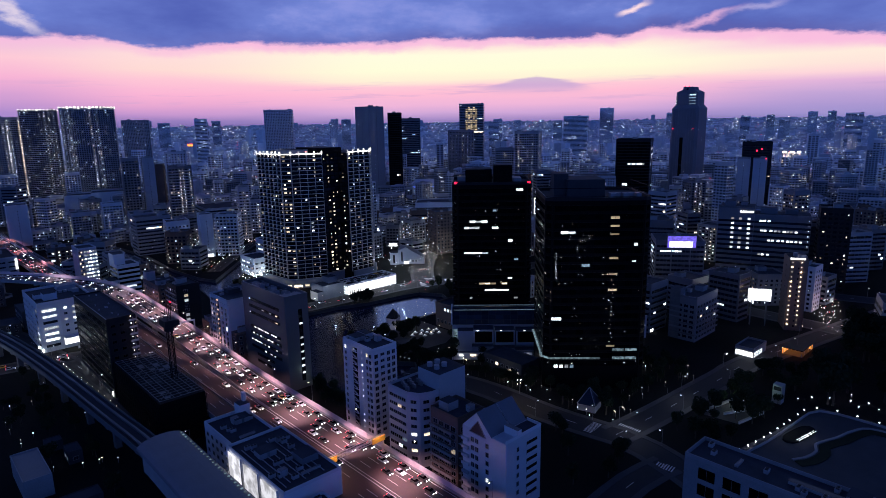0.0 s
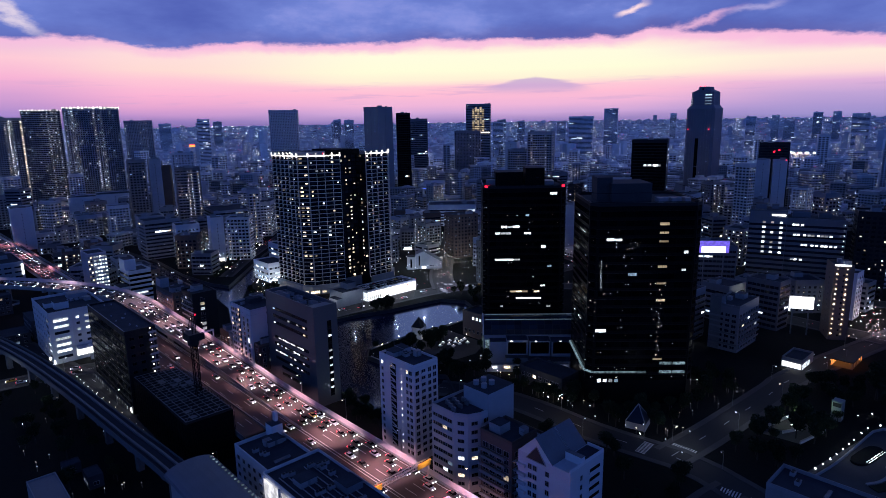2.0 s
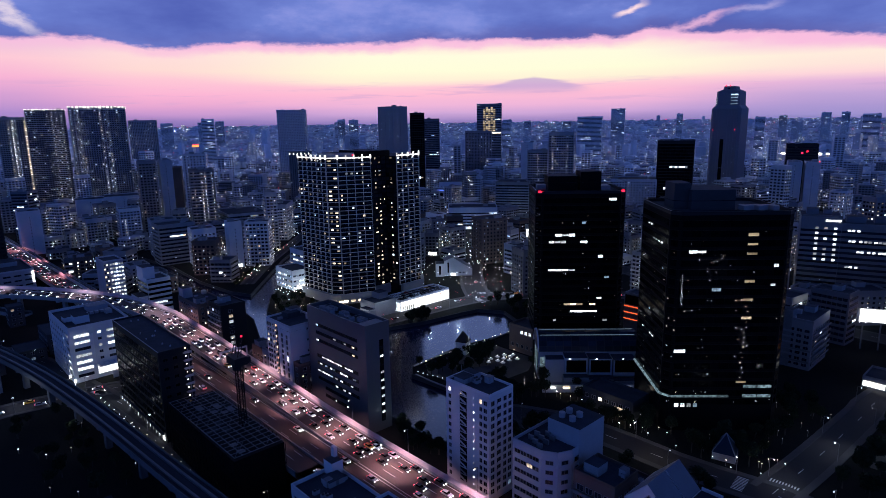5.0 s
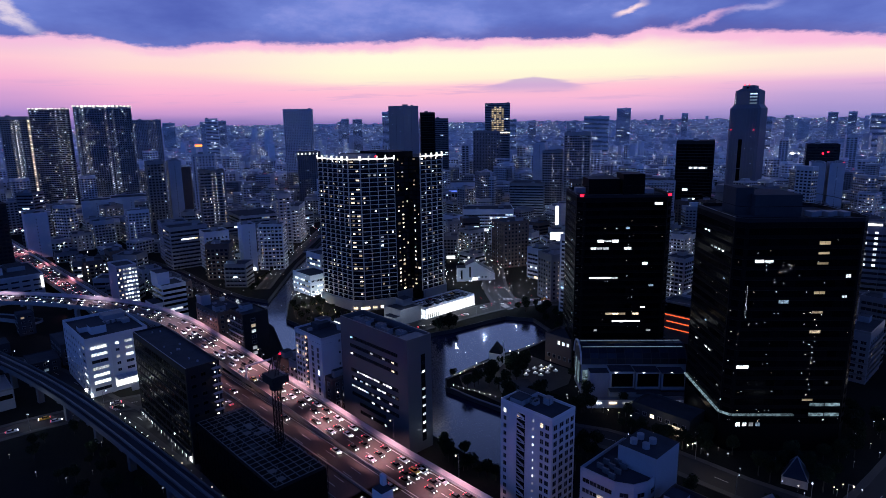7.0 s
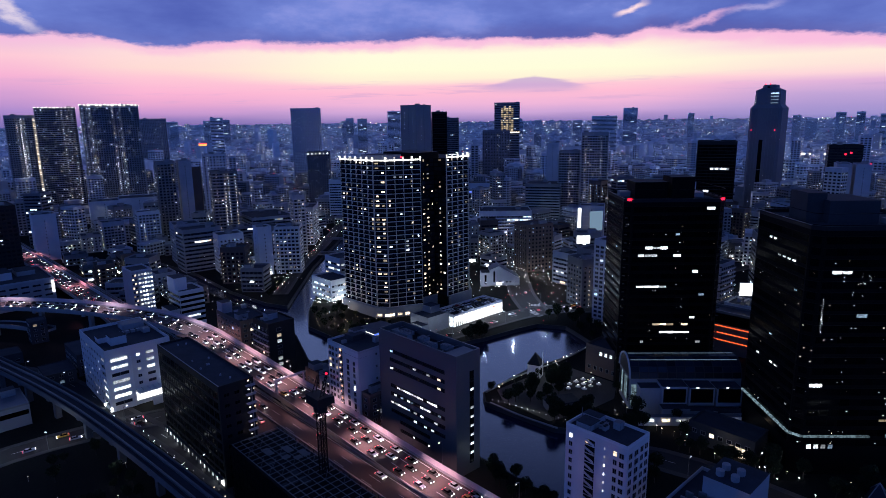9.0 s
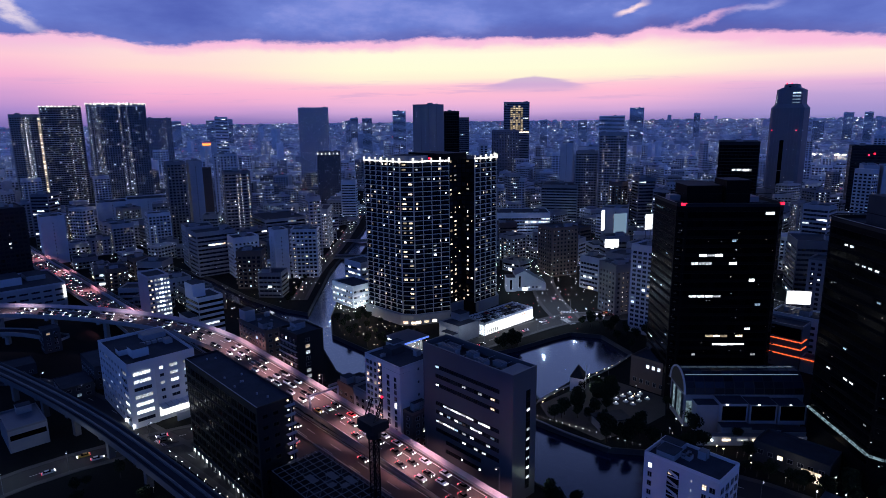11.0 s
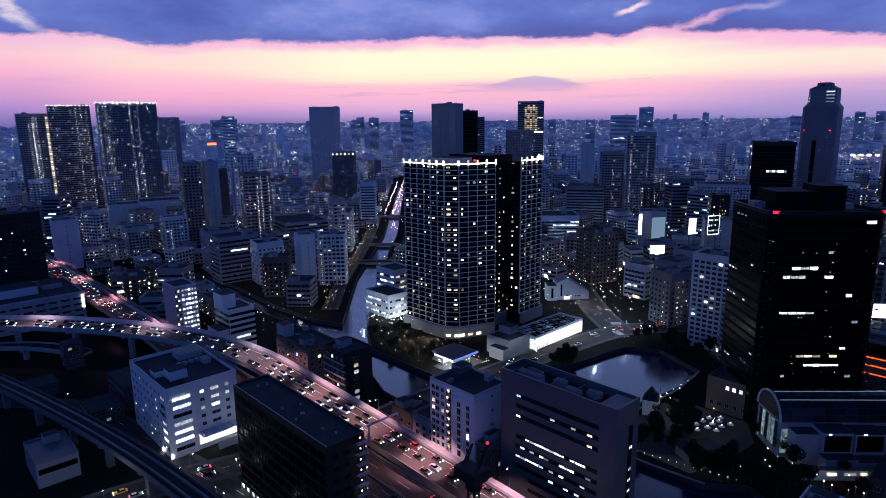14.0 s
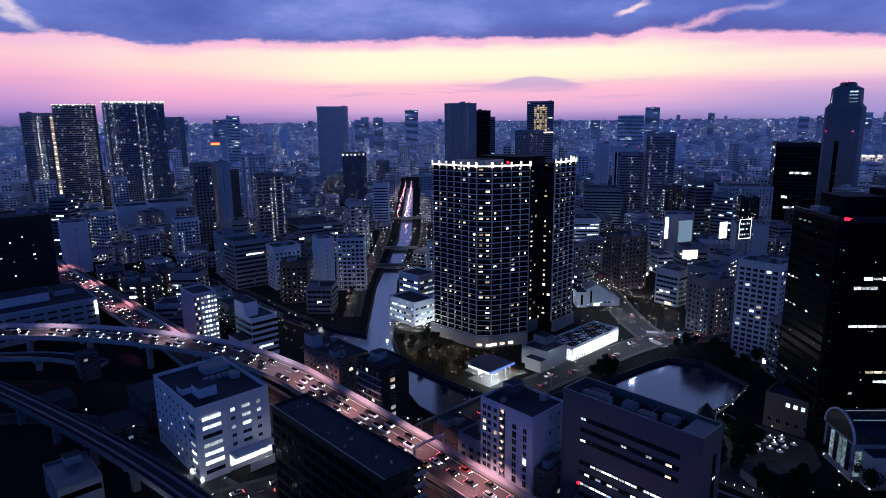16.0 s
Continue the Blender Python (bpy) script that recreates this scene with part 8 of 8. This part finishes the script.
landmark("apartment_block", "dark brown flats with columns of landing lamps", 211, 597, 20, 16, 30, -40, "apt", "brown_tile", 0.3, 0.5)
landmark("apartment_block", "long white flats with lit galleries by the canal bridge", 347, 704, 16, 40, 40, -40, "apt", "pale_tile", 0.6, 0.2)
landmark("apartment_block", "white flats with small windows", 225, 640, 22, 20, 34, -10, "grid", "white_tile", 0.1, 0.3)
landmark("sports_hall", "long hall with a dark green roof", 318, 750, 46, 60, 30, -10, "band", "mid_tile", 0.1, 0.4)
landmark("office_building", "white office block with bluish side light", 213, 709, 24, 24, 37, -10, "grid", "mid_tile", 0.08, 0.2)
landmark("apartment_block", "long flats with a lit roof deck", 209, 667, 34, 24, 38, -5, "band", "mid_tile", 0.15, 0.5)
landmark("apartment_tower", "slender flats with a lit stair", 306, 655, 12, 16, 60, -20, "apt", "pale_tile", 0.5, 0.8)
landmark("office_building", "white office cube above the waterfront", 118, 824, 20, 26, 45, -5, "blank", "white_tile", 0.0, 0.3)
landmark("office_building", "white office with teal lit side", 519, 452, 24, 20, 46, -60, "blank", "pale_tile", 0.0, 0.3)
landmark("office_building", "white office carrying a billboard", 508, 386, 24, 24, 46, -60, "blank", "pale_tile", 0.0, 0.3)
landmark("apartment_tower", "dark narrow tower with a string of stair lamps", 549, 404, 15, 15, 62, -60, "grid", "dark_panel", 0.3, 0.8)
landmark("apartment_block", "brown flats above the junction", 360, 352, 20, 18, 34, -20, "grid", "grey_panel", 0.15, 0.7)
landmark("apartment_block", "grey flats near the junction", 418, 446, 26, 22, 41, -20, "grid", "brown_tile", 0.1, 0.5)


def civic_hall():
    """white hall by the junction: a roof that slopes down from a tall wall, with a cube wing"""
    claim(362, 434, 20)
    b = thing("civic_hall", "white angular hall with a long sloping roof by the junction", "hall", pose(361, 433, 0, 0, 0, -42) @ Matrix.Diagonal((0.8, 0.8, 0.9, 1)))
    g = Geo()
    prof = [(-13, 0), (17, 0), (17, 6), (-4, 17.5), (-13, 14)]
    n = len(prof)
    g.v = [(x, -9, z) for x, z in prof] + [(x, 9, z) for x, z in prof]
    g.f = [tuple(range(n)), tuple(range(2 * n - 1, n - 1, -1))] + [(k, n + k, n + (k + 1) % n, (k + 1) % n) for k in range(n)]
    g.m = [0] * len(g.f)
    part("wall", g, ["white_tile"], b)
    r = Geo()
    r.poly([(17.4, -9.4, 6.1), (17.4, 9.4, 6.1), (-4, 9.4, 17.9), (-4, -9.4, 17.9)])
    r.poly([(-4, -9.4, 17.9), (-4, 9.4, 17.9), (-13.4, 9.4, 14.2), (-13.4, -9.4, 14.2)])
    part("roof", r, ["roof_metal"], b, "standing-seam metal roof")
    for k in range(9):
        part("roof_seam", Geo().beam((17.3, -8 + 2 * k, 6.25), (-4, -8 + 2 * k, 18.05), 0.09), ["frame_grey"], b)
    part("cube_wing", Geo().box(-22, -12, 0, -13.1, 2, 12.5, 0, 1), ["white_tile", "roofing"], b)
    part("tall_slot", Geo().box(-9.4, -9.12, 3, -7.8, -9.03, 13), ["black_glass"], b, "tall dark window slot")
    part("tall_slot", Geo().box(-18.6, -12.12, 2, -16.6, -12.03, 10.5), ["black_glass"], b, "tall dark window slot")
    for k in range(5):
        part("window", window_mesh(1.8, 1.2, 2 if k in (1, 4) else 0, "glass", "frame_grey"), None, b, m=pose(-3 + 3.6 * k, -9.06, 3.2))
    part("entrance_light", Geo().box(-6, -9.14, 0.4, -1, -9.04, 2.8), ["lit_bright"], b)


civic_hall()
landmark("office_block", "long pale office block with many small windows", 740, 482, 58, 40, 52, -60, "grid", "pale_tile", 0.12, 0.3)
landmark("office_building", "dark office with a stepped top", 500, 268, 40, 30, 42, -60, "office", "grey_panel", 0.15, 0.3)
landmark("office_building", "office block behind the billboard", 460, 222, 36, 30, 36, -55, "office", "grey_panel", 0.2, 0.2)
t = landmark("apartment_tower", "slim dark flats with two glowing columns of stair lamps", 409, 121, 10, 16, 44, -60, "blank", "brown_tile", 0.0, 0.8)
for k in range(14):
    for x in (-3.6, 1.4):
        part("stair_lamp", Geo().box(x - 0.32, -8.6, 3.6 + 3.0 * k, x + 0.32, -8.1, 4.2 + 3.0 * k), ["lit_warm" if (k + int(x)) % 3 else "lamp_warm"], t)
part("top_lamp", Geo().box(-5, -8.6, 44.6, 3, -8.1, 45.6), ["lit_bright"], t, "bright white lamp bar at the roof")
landmark("office_building", "dark banded office at the garden's edge", 424, 66, 26, 22, 24, -70, "band", "grey_panel", 0.05, 0.3)
landmark("apartment_tower", "dark tower with lit stair columns", 520, 131, 20, 20, 62, -70, "apt", "dark_panel", 0.16, 0.8)
landmark("arena", "low hall with a lit glass colonnade", 545, 590, 60, 40, 26, -45, "band", "white_tile", 0.5, 0.05)


def blue_hall():
    """broad pale hall with a bright blue line below its flat roof"""
    claim(690, 760, 40)
    b = thing("exhibition_hall", "broad pale hall with a line of blue light under its roof", "hall", pose(690, 762, 0, 0, 0, -46) @ Matrix.Diagonal((1.22, 1.1, 1, 1)))
    part("wall", Geo().box(-29, -16, 0, 29, 16, 26), ["pale_tile"], b)
    part("roof", Geo().box(-31, -18, 27.2, 31, 18, 28.6), ["white_tile"], b, "flat overhanging white roof")
    part("upper_storey", Geo().box(-24, -10, 28.6, 24, 12, 36, 0, 1), ["white_tile", "roofing"], b)
    for k in range(14):
        part("roof_rib", Geo().box(-30 + 4.4 * k, -18.2, 28.65, -28.6 + 4.4 * k, 18, 29.1), ["frame_grey"], b)
    part("blue_line", Geo().box(-26, -16.5, 22.4, 18, -16.1, 24.2), ["lit_blue"], b, "blue glowing light line")
    for k in range(12):
        part("window", Geo().box(-27 + 4.6 * k, -16.3, 14, -23.6 + 4.6 * k, -16.05, 19.5), ["lit_cool" if k % 3 == 0 else "glass"], b)
    part("roof_lamp", Geo().box(22, -17, 28.7, 24, -16, 30), ["lamp_white"], b)


blue_hall()


def shouldered_tower():
    """the tall tapered headquarters tower with stepped shoulders"""
    claim(890, 426, 46)
    b = thing("headquarters_tower", "tall pale granite tower that narrows in stepped shoulders, with red beacons", "office tower", pose(890, 424, 0, 0, 0, -85) @ Matrix.Diagonal((0.8, 0.8, 1, 1)))
    rng = random.Random(90)
    tiers = [(0, 24.5, 22), (141, 24.5, 22), (146, 19.6, 19), (164, 18.8, 18.5), (167, 11.5, 14), (167.1, 10.5, 13), (171, 9.5, 12)]
    g = Geo()
    for z, hw, hd in tiers:
        g.v.extend([(-hw, -hd + 4, z), (-hw + 4, -hd, z), (hw - 4, -hd, z), (hw, -hd + 4, z), (hw, hd, z), (-hw, hd, z)])
    for i in range(len(tiers) - 1):
        for j in range(6):
            k = (j + 1) % 6
            g.f.append((6 * i + j, 6 * i + k, 6 * i + 6 + k, 6 * i + 6 + j))
    g.f.append(tuple(range(6 * len(tiers) - 6, 6 * len(tiers))))
    g.m = [0] * len(g.f)
    part("wall", g, ["hazy_granite"], b)
    joined_windows(b, rng, [(-24.5, -18), (-20.5, -22), (20.5, -22), (24.5, -18), (24.5, 22), (-24.5, 22)], 30, 122, 4.0, 2.6, 1.2, 0.9, 0.04, 0.3, edges=[1, 3], dark=False)
    for x in (-20, -15.5, -11, 4, 9, 14, 18.5):
        part("pier", Geo().box(x - 0.6, -22.5, 0, x + 0.6, -22.02, 140.8), ["hazy_granite"], b)
    for z in (60, 100, 140):
        part("string_course", Geo().box(-20.4, -22.6, z, 20.4, -22.02, z + 0.8), ["hazy_granite"], b)
    for z in (147, 151, 155, 159):
        part("skylobby_window", Geo().box(6, -19.1, z, 17.5, -18.7, z + 1.6), ["lit_cool"], b)
    part("top_slot", Geo().box(-2.2, -13.2, 160, 1.2, -12.4, 169), ["black_glass"], b, "dark slot below the roof")
    for k in range(5):
        part("side_lamp", Geo().box(-17, -18.9, 141 + 3.4 * k, -16.4, -18.4, 142.2 + 3.4 * k), ["lit_white"], b)
    part("dark_seam", Geo().box(-6, -22.3, 0, 0, -22.05, 100), ["black_glass"], b, "tall dark glass seam")
    part("roof", Geo().box(-8, -10, 170.9, 8, 9, 171.3), ["roofing"], b)
    part("annex", Geo().box(-38, -18, 0, -24.1, 20, 36, 0, 1), ["concrete", "roof_metal"], b)
    g = Geo()
    g.poly([(24.1, -18, 30), (44, -18, 18), (44, 10, 18), (24.1, 10, 30)])
    g.poly([(24.1, -18, 0), (44, -18, 0), (44, -18, 18), (24.1, -18, 30)])
    g.poly([(44, -18, 0), (44, 10, 0), (44, 10, 18), (44, -18, 18)])
    part("atrium_wing", g, ["concrete"], b)
    part("atrium_glass", Geo().box(27, -18.5, 18, 41, -18.2, 20), ["lit_cool"], b)
    for x, z in ((-19, 112), (17, 112), (-6, 171.3), (1, 171.3), (-14, 160.2), (13, 160.2)):
        beacon(b, x, -22.6 if z < 150 else (-10 if z > 165 else -16.5), z, 1.3)


shouldered_tower()

# ---------------------------------------------------------------- the ordinary city
CANAL_LINE = [(206, 491), (240, 532), (290, 588), (429, 731), (789, 1145), (900, 1275)]


def off_canal(x, y):
    """distance from the long canal's middle line"""
    best = 1e9
    for (x0, y0), (x1, y1) in zip(CANAL_LINE, CANAL_LINE[1:]):
        k = max(0, min(1, ((x - x0) * (x1 - x0) + (y - y0) * (y1 - y0)) / ((x1 - x0) ** 2 + (y1 - y0) ** 2)))
        best = min(best, math.hypot(x - x0 - k * (x1 - x0), y - y0 - k * (y1 - y0)))
    return best


def blocked(x, y, r):
    if off_canal(x, y) < r + 17:
        return True
    if inside(x, y, RIVER) or near_street(x, y, r * 0.75):
        return True
    for a, b, c in TAKEN:
        if math.hypot(x - a, y - b) < c + r * 0.8:
            return True
    for i in range(len(RIVER)):
        (x0, y0), (x1, y1) = RIVER[i], RIVER[(i + 1) % len(RIVER)]
        k = max(0, min(1, ((x - x0) * (x1 - x0) + (y - y0) * (y1 - y0)) / ((x1 - x0) ** 2 + (y1 - y0) ** 2)))
        if math.hypot(x - x0 - k * (x1 - x0), y - y0 - k * (y1 - y0)) < r + 3:
            return True
    for p in MAIN + RAMP + LOW + MONO:
        if math.hypot(p.x - x, p.y - y) < r + 13:
            return True
    return False


rngc = random.Random(2024)
WALLS = ["pale_tile", "mid_tile", "white_tile", "mid_tile", "mid_tile", "grey_panel", "brown_tile", "grey_panel", "grey_panel"]
LOOKS = {"apt": "apartment block with balconies and a few lit homes", "grid": "city block with small windows, some lit", "office": "office block with strips of lit windows", "band": "banded office block, mostly dark"}
HUES = {"pale_tile": "pale tiled", "white_tile": "white tiled", "mid_tile": "grey tiled", "concrete": "bare concrete", "brown_tile": "brown tiled", "grey_panel": "dark grey"}
made = 0
PITCH = 27
for gx in range(0, 36):
    for gy in range(0, 36):
        x, y = 130 + gx * PITCH + rngc.uniform(-3, 3), 20 + gy * PITCH + rngc.uniform(-3, 3)
        dist = math.hypot(x, y - 90)
        if (110 < x < 240 and 390 < y < 540) or math.hypot(x - 338, y - 378) < 42 or math.hypot(x - 300, y - 362) < 30 or not 250 < dist < 860 or (gx % 5 == 4) or (gy % 4 == 3) or made >= 360:
            continue
        bw, bd = rngc.uniform(13, 22), rngc.uniform(13, 22)
        if blocked(x, y, max(bw, bd) * 0.55) or (300 < x < 425 and y < 110) or (x < 345 and y < 300 and dist < 330):
            continue
        h = rngc.choice((9, 12, 16, 20, 24, 28, 32, 38)) * rngc.uniform(0.85, 1.15)
        if dist < 480:
            h = min(h, 30)
        elif rngc.random() < 0.08:
            h = rngc.uniform(45, 66)
        if 330 < x < 580 and 430 < y < 720:
            h = min(h, 24)
        if x < 262 and y < 780:
            h = min(h, rngc.uniform(11, 19))
        wl, st = rngc.choice(WALLS), rngc.choice(("apt", "apt", "grid", "office", "band"))
        if x < 262 and y < 780 and wl in ("pale_tile", "white_tile"):
            wl = "mid_tile"
        block("city_block", HUES[wl] + " " + LOOKS[st], x, y, bw, bd, h, rngc.choice((-8, -3, 0, 5, -45, -35)) + rngc.uniform(-3, 3), st, wl, rngc.uniform(0.15, 0.6), rngc.uniform(0.15, 0.55), 3.1, 1, made, "building", "city blocks")
        TAKEN.append((x, y, max(bw, bd) * 0.6))
        made += 1


def rise(r):
    """height of the added rise that lifts the outer suburbs to the horizon"""
    return 0.0 if r < 2300 else 110.0 * ((r - 2300) / 2550) ** 1.25


hills = Geo()
ring = [2280 + 120 * k for k in range(22)]
for i, r in enumerate(ring):
    hills.v.extend([(r * math.sin(radians(-10 + 5.5 * j)), 90 + r * math.cos(radians(-10 + 5.5 * j)), rise(r) - (0.6 if i == 0 else -0.05)) for j in range(21)])
for i in range(21):
    for j in range(20):
        a = i * 21 + j
        hills.f.append((a, a + 21, a + 22, a + 1))
        hills.m.append(0)
setting("hills", hills, ["far_ground_haze"], "added rising ground under the far suburbs, paled for haze")


def far_city(name, r0, r1, count, seed, size, label, walls=("far_wall_haze", "far_dark_haze")):
    """one sheet of small far blocks with their lit windows and street lamps"""
    rng = random.Random(seed)
    g, lights = Geo(), Geo()
    for _ in range(count):
        r = math.sqrt(rng.uniform(r0 * r0, r1 * r1))
        az = radians(rng.uniform(-4, 94))
        x, y = r * math.sin(az), 90 + r * math.cos(az)
        bw, bd = rng.uniform(0.6, 1.4) * size, rng.uniform(0.6, 1.4) * size
        if r < 1500 and any(math.hypot(x - a, y - b) < c + bw * 0.5 for a, b, c in TAKEN) or inside(x, y, RIVER):
            continue
        if r < 1300 and any(math.hypot(p.x - x, p.y - y) < bw * 0.6 + 12 for p in MAIN):
            continue
        if r < 1700 and off_canal(x, y) < bw * 0.7 + 15:
            continue
        h = min(60, 7 + rng.expovariate(1 / (11 if r < 1500 else (6 if r < 2500 else 2.5))))
        if rng.random() < (0.016 if r < 2500 else 0.0035):
            h = rng.uniform(45, 85)
            bw, bd = bw * 0.8, bd * 0.8
        a = rng.choice((0, -0.3, -0.75, 0.4)) + rng.uniform(-0.1, 0.1)
        ca, sa = math.cos(a), math.sin(a)
        base = rise(r)
        if r > 3700:
            h = min(h, 60) * 0.55 + (3 if h < 40 else 12)
        h += base
        pts = [(x + ca * px - sa * py, y + sa * px + ca * py) for px, py in rect(bw, bd)]
        g.prism(pts, base - (2 if base else 0), h, rng.randrange(2))
        if r < 1900:
            for e in (0, 3):
                (x0, y0), (x1, y1) = pts[e], pts[(e + 1) % 4]
                ln = math.hypot(x1 - x0, y1 - y0)
                t, bays = ((x1 - x0) / ln, (y1 - y0) / ln), max(2, int(ln / (3.6 if r < 1300 else 6)))
                fl = 3.3 if r < 1300 else 5.0
                for k in range(int((h - 1) / fl)):
                    for j in range(bays):
                        s = (j + 0.5) / bays
                        pane(g, (x0 + (x1 - x0) * s, y0 + (y1 - y0) * s, (k + 0.55) * fl), t, (t[1], -t[0]), ln / bays * 0.62, fl * 0.52, 0.12, 2)
        if rng.random() < 0.5:
            q = [(x + (px - x) * 0.4, y + (py - y) * 0.4) for px, py in pts]
            g.prism(q, h, h + rng.uniform(1.5, 4), rng.randrange(2))
        if rng.random() < (0.85 if r < 1600 else (0.6 if r < 2600 else 0.3)):
            ws = 1.0 + r / 1500
            for e in (0, 3):
                (x0, y0), (x1, y1) = pts[e], pts[(e + 1) % 4]
                ln = math.hypot(x1 - x0, y1 - y0)
                t = ((x1 - x0) / ln, (y1 - y0) / ln)
                for _ in range(rng.randint(0, max(3, int((h - base) / 1.9)))):
                    s, z = rng.uniform(0.1, 0.9), rng.uniform(base + 2, h - 1)
                    pane(lights, (x0 + (x1 - x0) * s, y0 + (y1 - y0) * s, z), t, (t[1], -t[0]), rng.uniform(0.4, 1.0) * ws, rng.uniform(0.3, 0.6) * ws, 0.3, rng.choice((0, 0, 1, 1, 2)))
        for _ in range(rng.choice((1, 2, 3, 4) if r < 1600 else ((1, 2, 2, 3) if r < 2600 else (0, 1, 1, 2)))):
            lights.spark(x + rng.uniform(-1, 1) * bw * 0.8, y + rng.uniform(-1, 1) * bd * 0.8, rng.uniform(base + 4, h + 3), (0.16 + r / 8200) * rng.uniform(0.4, 1.2), rng.choice((3, 3, 3, 4, 4)))
        if rng.random() < 0.06:
            lights.spark(x, y, h + 2, 0.4 + r / 5000, 5)
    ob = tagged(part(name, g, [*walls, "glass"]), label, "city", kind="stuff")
    part("city_lights", lights, ["lit_warm", "lit_white", "lit_cool", "spark_white", "spark_warm", "lit_red"], ob, "scattered windows and street lamps", kind="stuff")


street_glints, rngg = Geo(), random.Random(31)
for path, wd in STREET_PATHS:
    for p in path:
        if p.length > 340 and p.x > 150:
            for _ in range(2):
                street_glints.spark(p.x + rngg.uniform(-wd, wd) * 0.6, p.y + rngg.uniform(-wd, wd) * 0.6, rngg.uniform(0.8, 7.5), rngg.uniform(0.05, 0.12) if p.length < 560 else rngg.uniform(0.10, 0.24), rngg.choice((0, 0, 1, 1, 2)))
for _ in range(150):
    street_glints.spark(rngg.uniform(231, 256), rngg.uniform(478, 500), rngg.uniform(0.6, 5), rngg.uniform(0.1, 0.26), rngg.choice((0, 0, 0, 1)))
for _ in range(70):
    street_glints.spark(rngg.uniform(204, 226), rngg.uniform(388, 410), rngg.uniform(0.5, 1.5), rngg.uniform(0.08, 0.2), rngg.choice((0, 0, 1, 2)))
for _ in range(45):
    street_glints.spark(rngg.uniform(300, 362), rngg.uniform(335, 402), rngg.uniform(0.5, 6), rngg.uniform(0.07, 0.16), rngg.choice((0, 0, 1, 2, 2)))
for k in range(150):
    u = k / 149
    for sd in (-1, 1):
        street_glints.spark(500 + 300 * u + sd * 4, 824 + 338 * u - sd * 4 + rngg.uniform(-2, 2), rngg.uniform(4, 8), rngg.uniform(0.22, 0.46), rngg.choice((3, 3, 2)))
for _ in range(4200):
    r, az = rngg.uniform(430, 1000), radians(rngg.uniform(4, 86))
    if inside(r * math.sin(az), 90 + r * math.cos(az), RIVER) or r * math.sin(az) < 125:
        continue
    street_glints.spark(r * math.sin(az), 90 + r * math.cos(az), rngg.uniform(2, 16), rngg.uniform(0.09, 0.25), rngg.choice((0, 0, 0, 1, 1)))
for _ in range(90):
    u = rngg.random()
    street_glints.spark(412 + 75 * u + rngg.uniform(-6, 6), 96 + 30 * u + rngg.uniform(-7, 7), rngg.uniform(0.6, 6), rngg.uniform(0.08, 0.2), rngg.choice((0, 0, 1, 2, 3)))
for _ in range(420):
    street_glints.spark(rngg.uniform(110, 300), rngg.uniform(900, 1330), rngg.uniform(1, 10), rngg.uniform(0.12, 0.34), rngg.choice((0, 0, 1, 1, 2)))
for _ in range(60):
    street_glints.spark(rngg.uniform(222, 240), rngg.uniform(476, 508), rngg.uniform(0.5, 1.6), rngg.uniform(0.07, 0.18), rngg.choice((0, 0, 0, 1)))
for _ in range(130):
    street_glints.spark(rngg.uniform(322, 420), rngg.uniform(395, 470), rngg.uniform(0.5, 6), rngg.uniform(0.06, 0.16), rngg.choice((0, 0, 1, 2)))
for u in range(60):
    street_glints.spark(222 + rngg.uniform(-30, 40), 1140 + rngg.uniform(-30, 26), rngg.uniform(1, 9), rngg.uniform(0.2, 0.5), rngg.choice((0, 1, 1)))
tagged(part("street_glints", street_glints, ["spark_white", "spark_warm", "tail_lamp", "spark_pink"]), "countless small street and shop lamps", "street lamps", kind="stuff")
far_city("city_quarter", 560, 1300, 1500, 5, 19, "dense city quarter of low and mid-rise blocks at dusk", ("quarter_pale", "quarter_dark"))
# the two farther belts use wall colours lightened in place of haze
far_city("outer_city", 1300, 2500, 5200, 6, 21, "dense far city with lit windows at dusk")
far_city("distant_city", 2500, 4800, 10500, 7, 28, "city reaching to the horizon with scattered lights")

# far rooftop sign
so = thing("rooftop_sign", "orange and red glowing sign on a far roof", "sign", pose(908, 2338, 0, 0, 0, -22))
part("block", Geo().box(-22, 0, 0, 22, 26, 48, 0, 1), ["far_wall_haze", "roofing"], so)
part("panel", Geo().box(-15, -1, 50, 15, -0.2, 57), ["lit_orange"], so, "orange glowing panel")
part("rim", Geo().box(-15, -1, 57.2, 15, -0.2, 59), ["lit_red"], so)
part("post", Geo().box(-12, 0, 47.9, 12, 0.8, 50), ["steel"], so)

# floodlit sports ground far to the right
fl_ = thing("floodlit_ground", "far sports ground under bright floodlights", "sports ground", pose(1900, 620, 0, 0, 0, -72))
part("pitch", Geo().box(-60, -30, 0.1, 60, 30, 0.6), ["paving"], fl_)
for k in range(7):
    g = Geo()
    g.beam((-54 + 18 * k, 30, 0), (-54 + 18 * k, 30, 24), 0.4)
    part("mast", g, ["steel"], fl_)
    part("floodlight", Geo().box(-58 + 18 * k, 29, 24, -50 + 18 * k, 30, 27), ["spark_warm"], fl_)
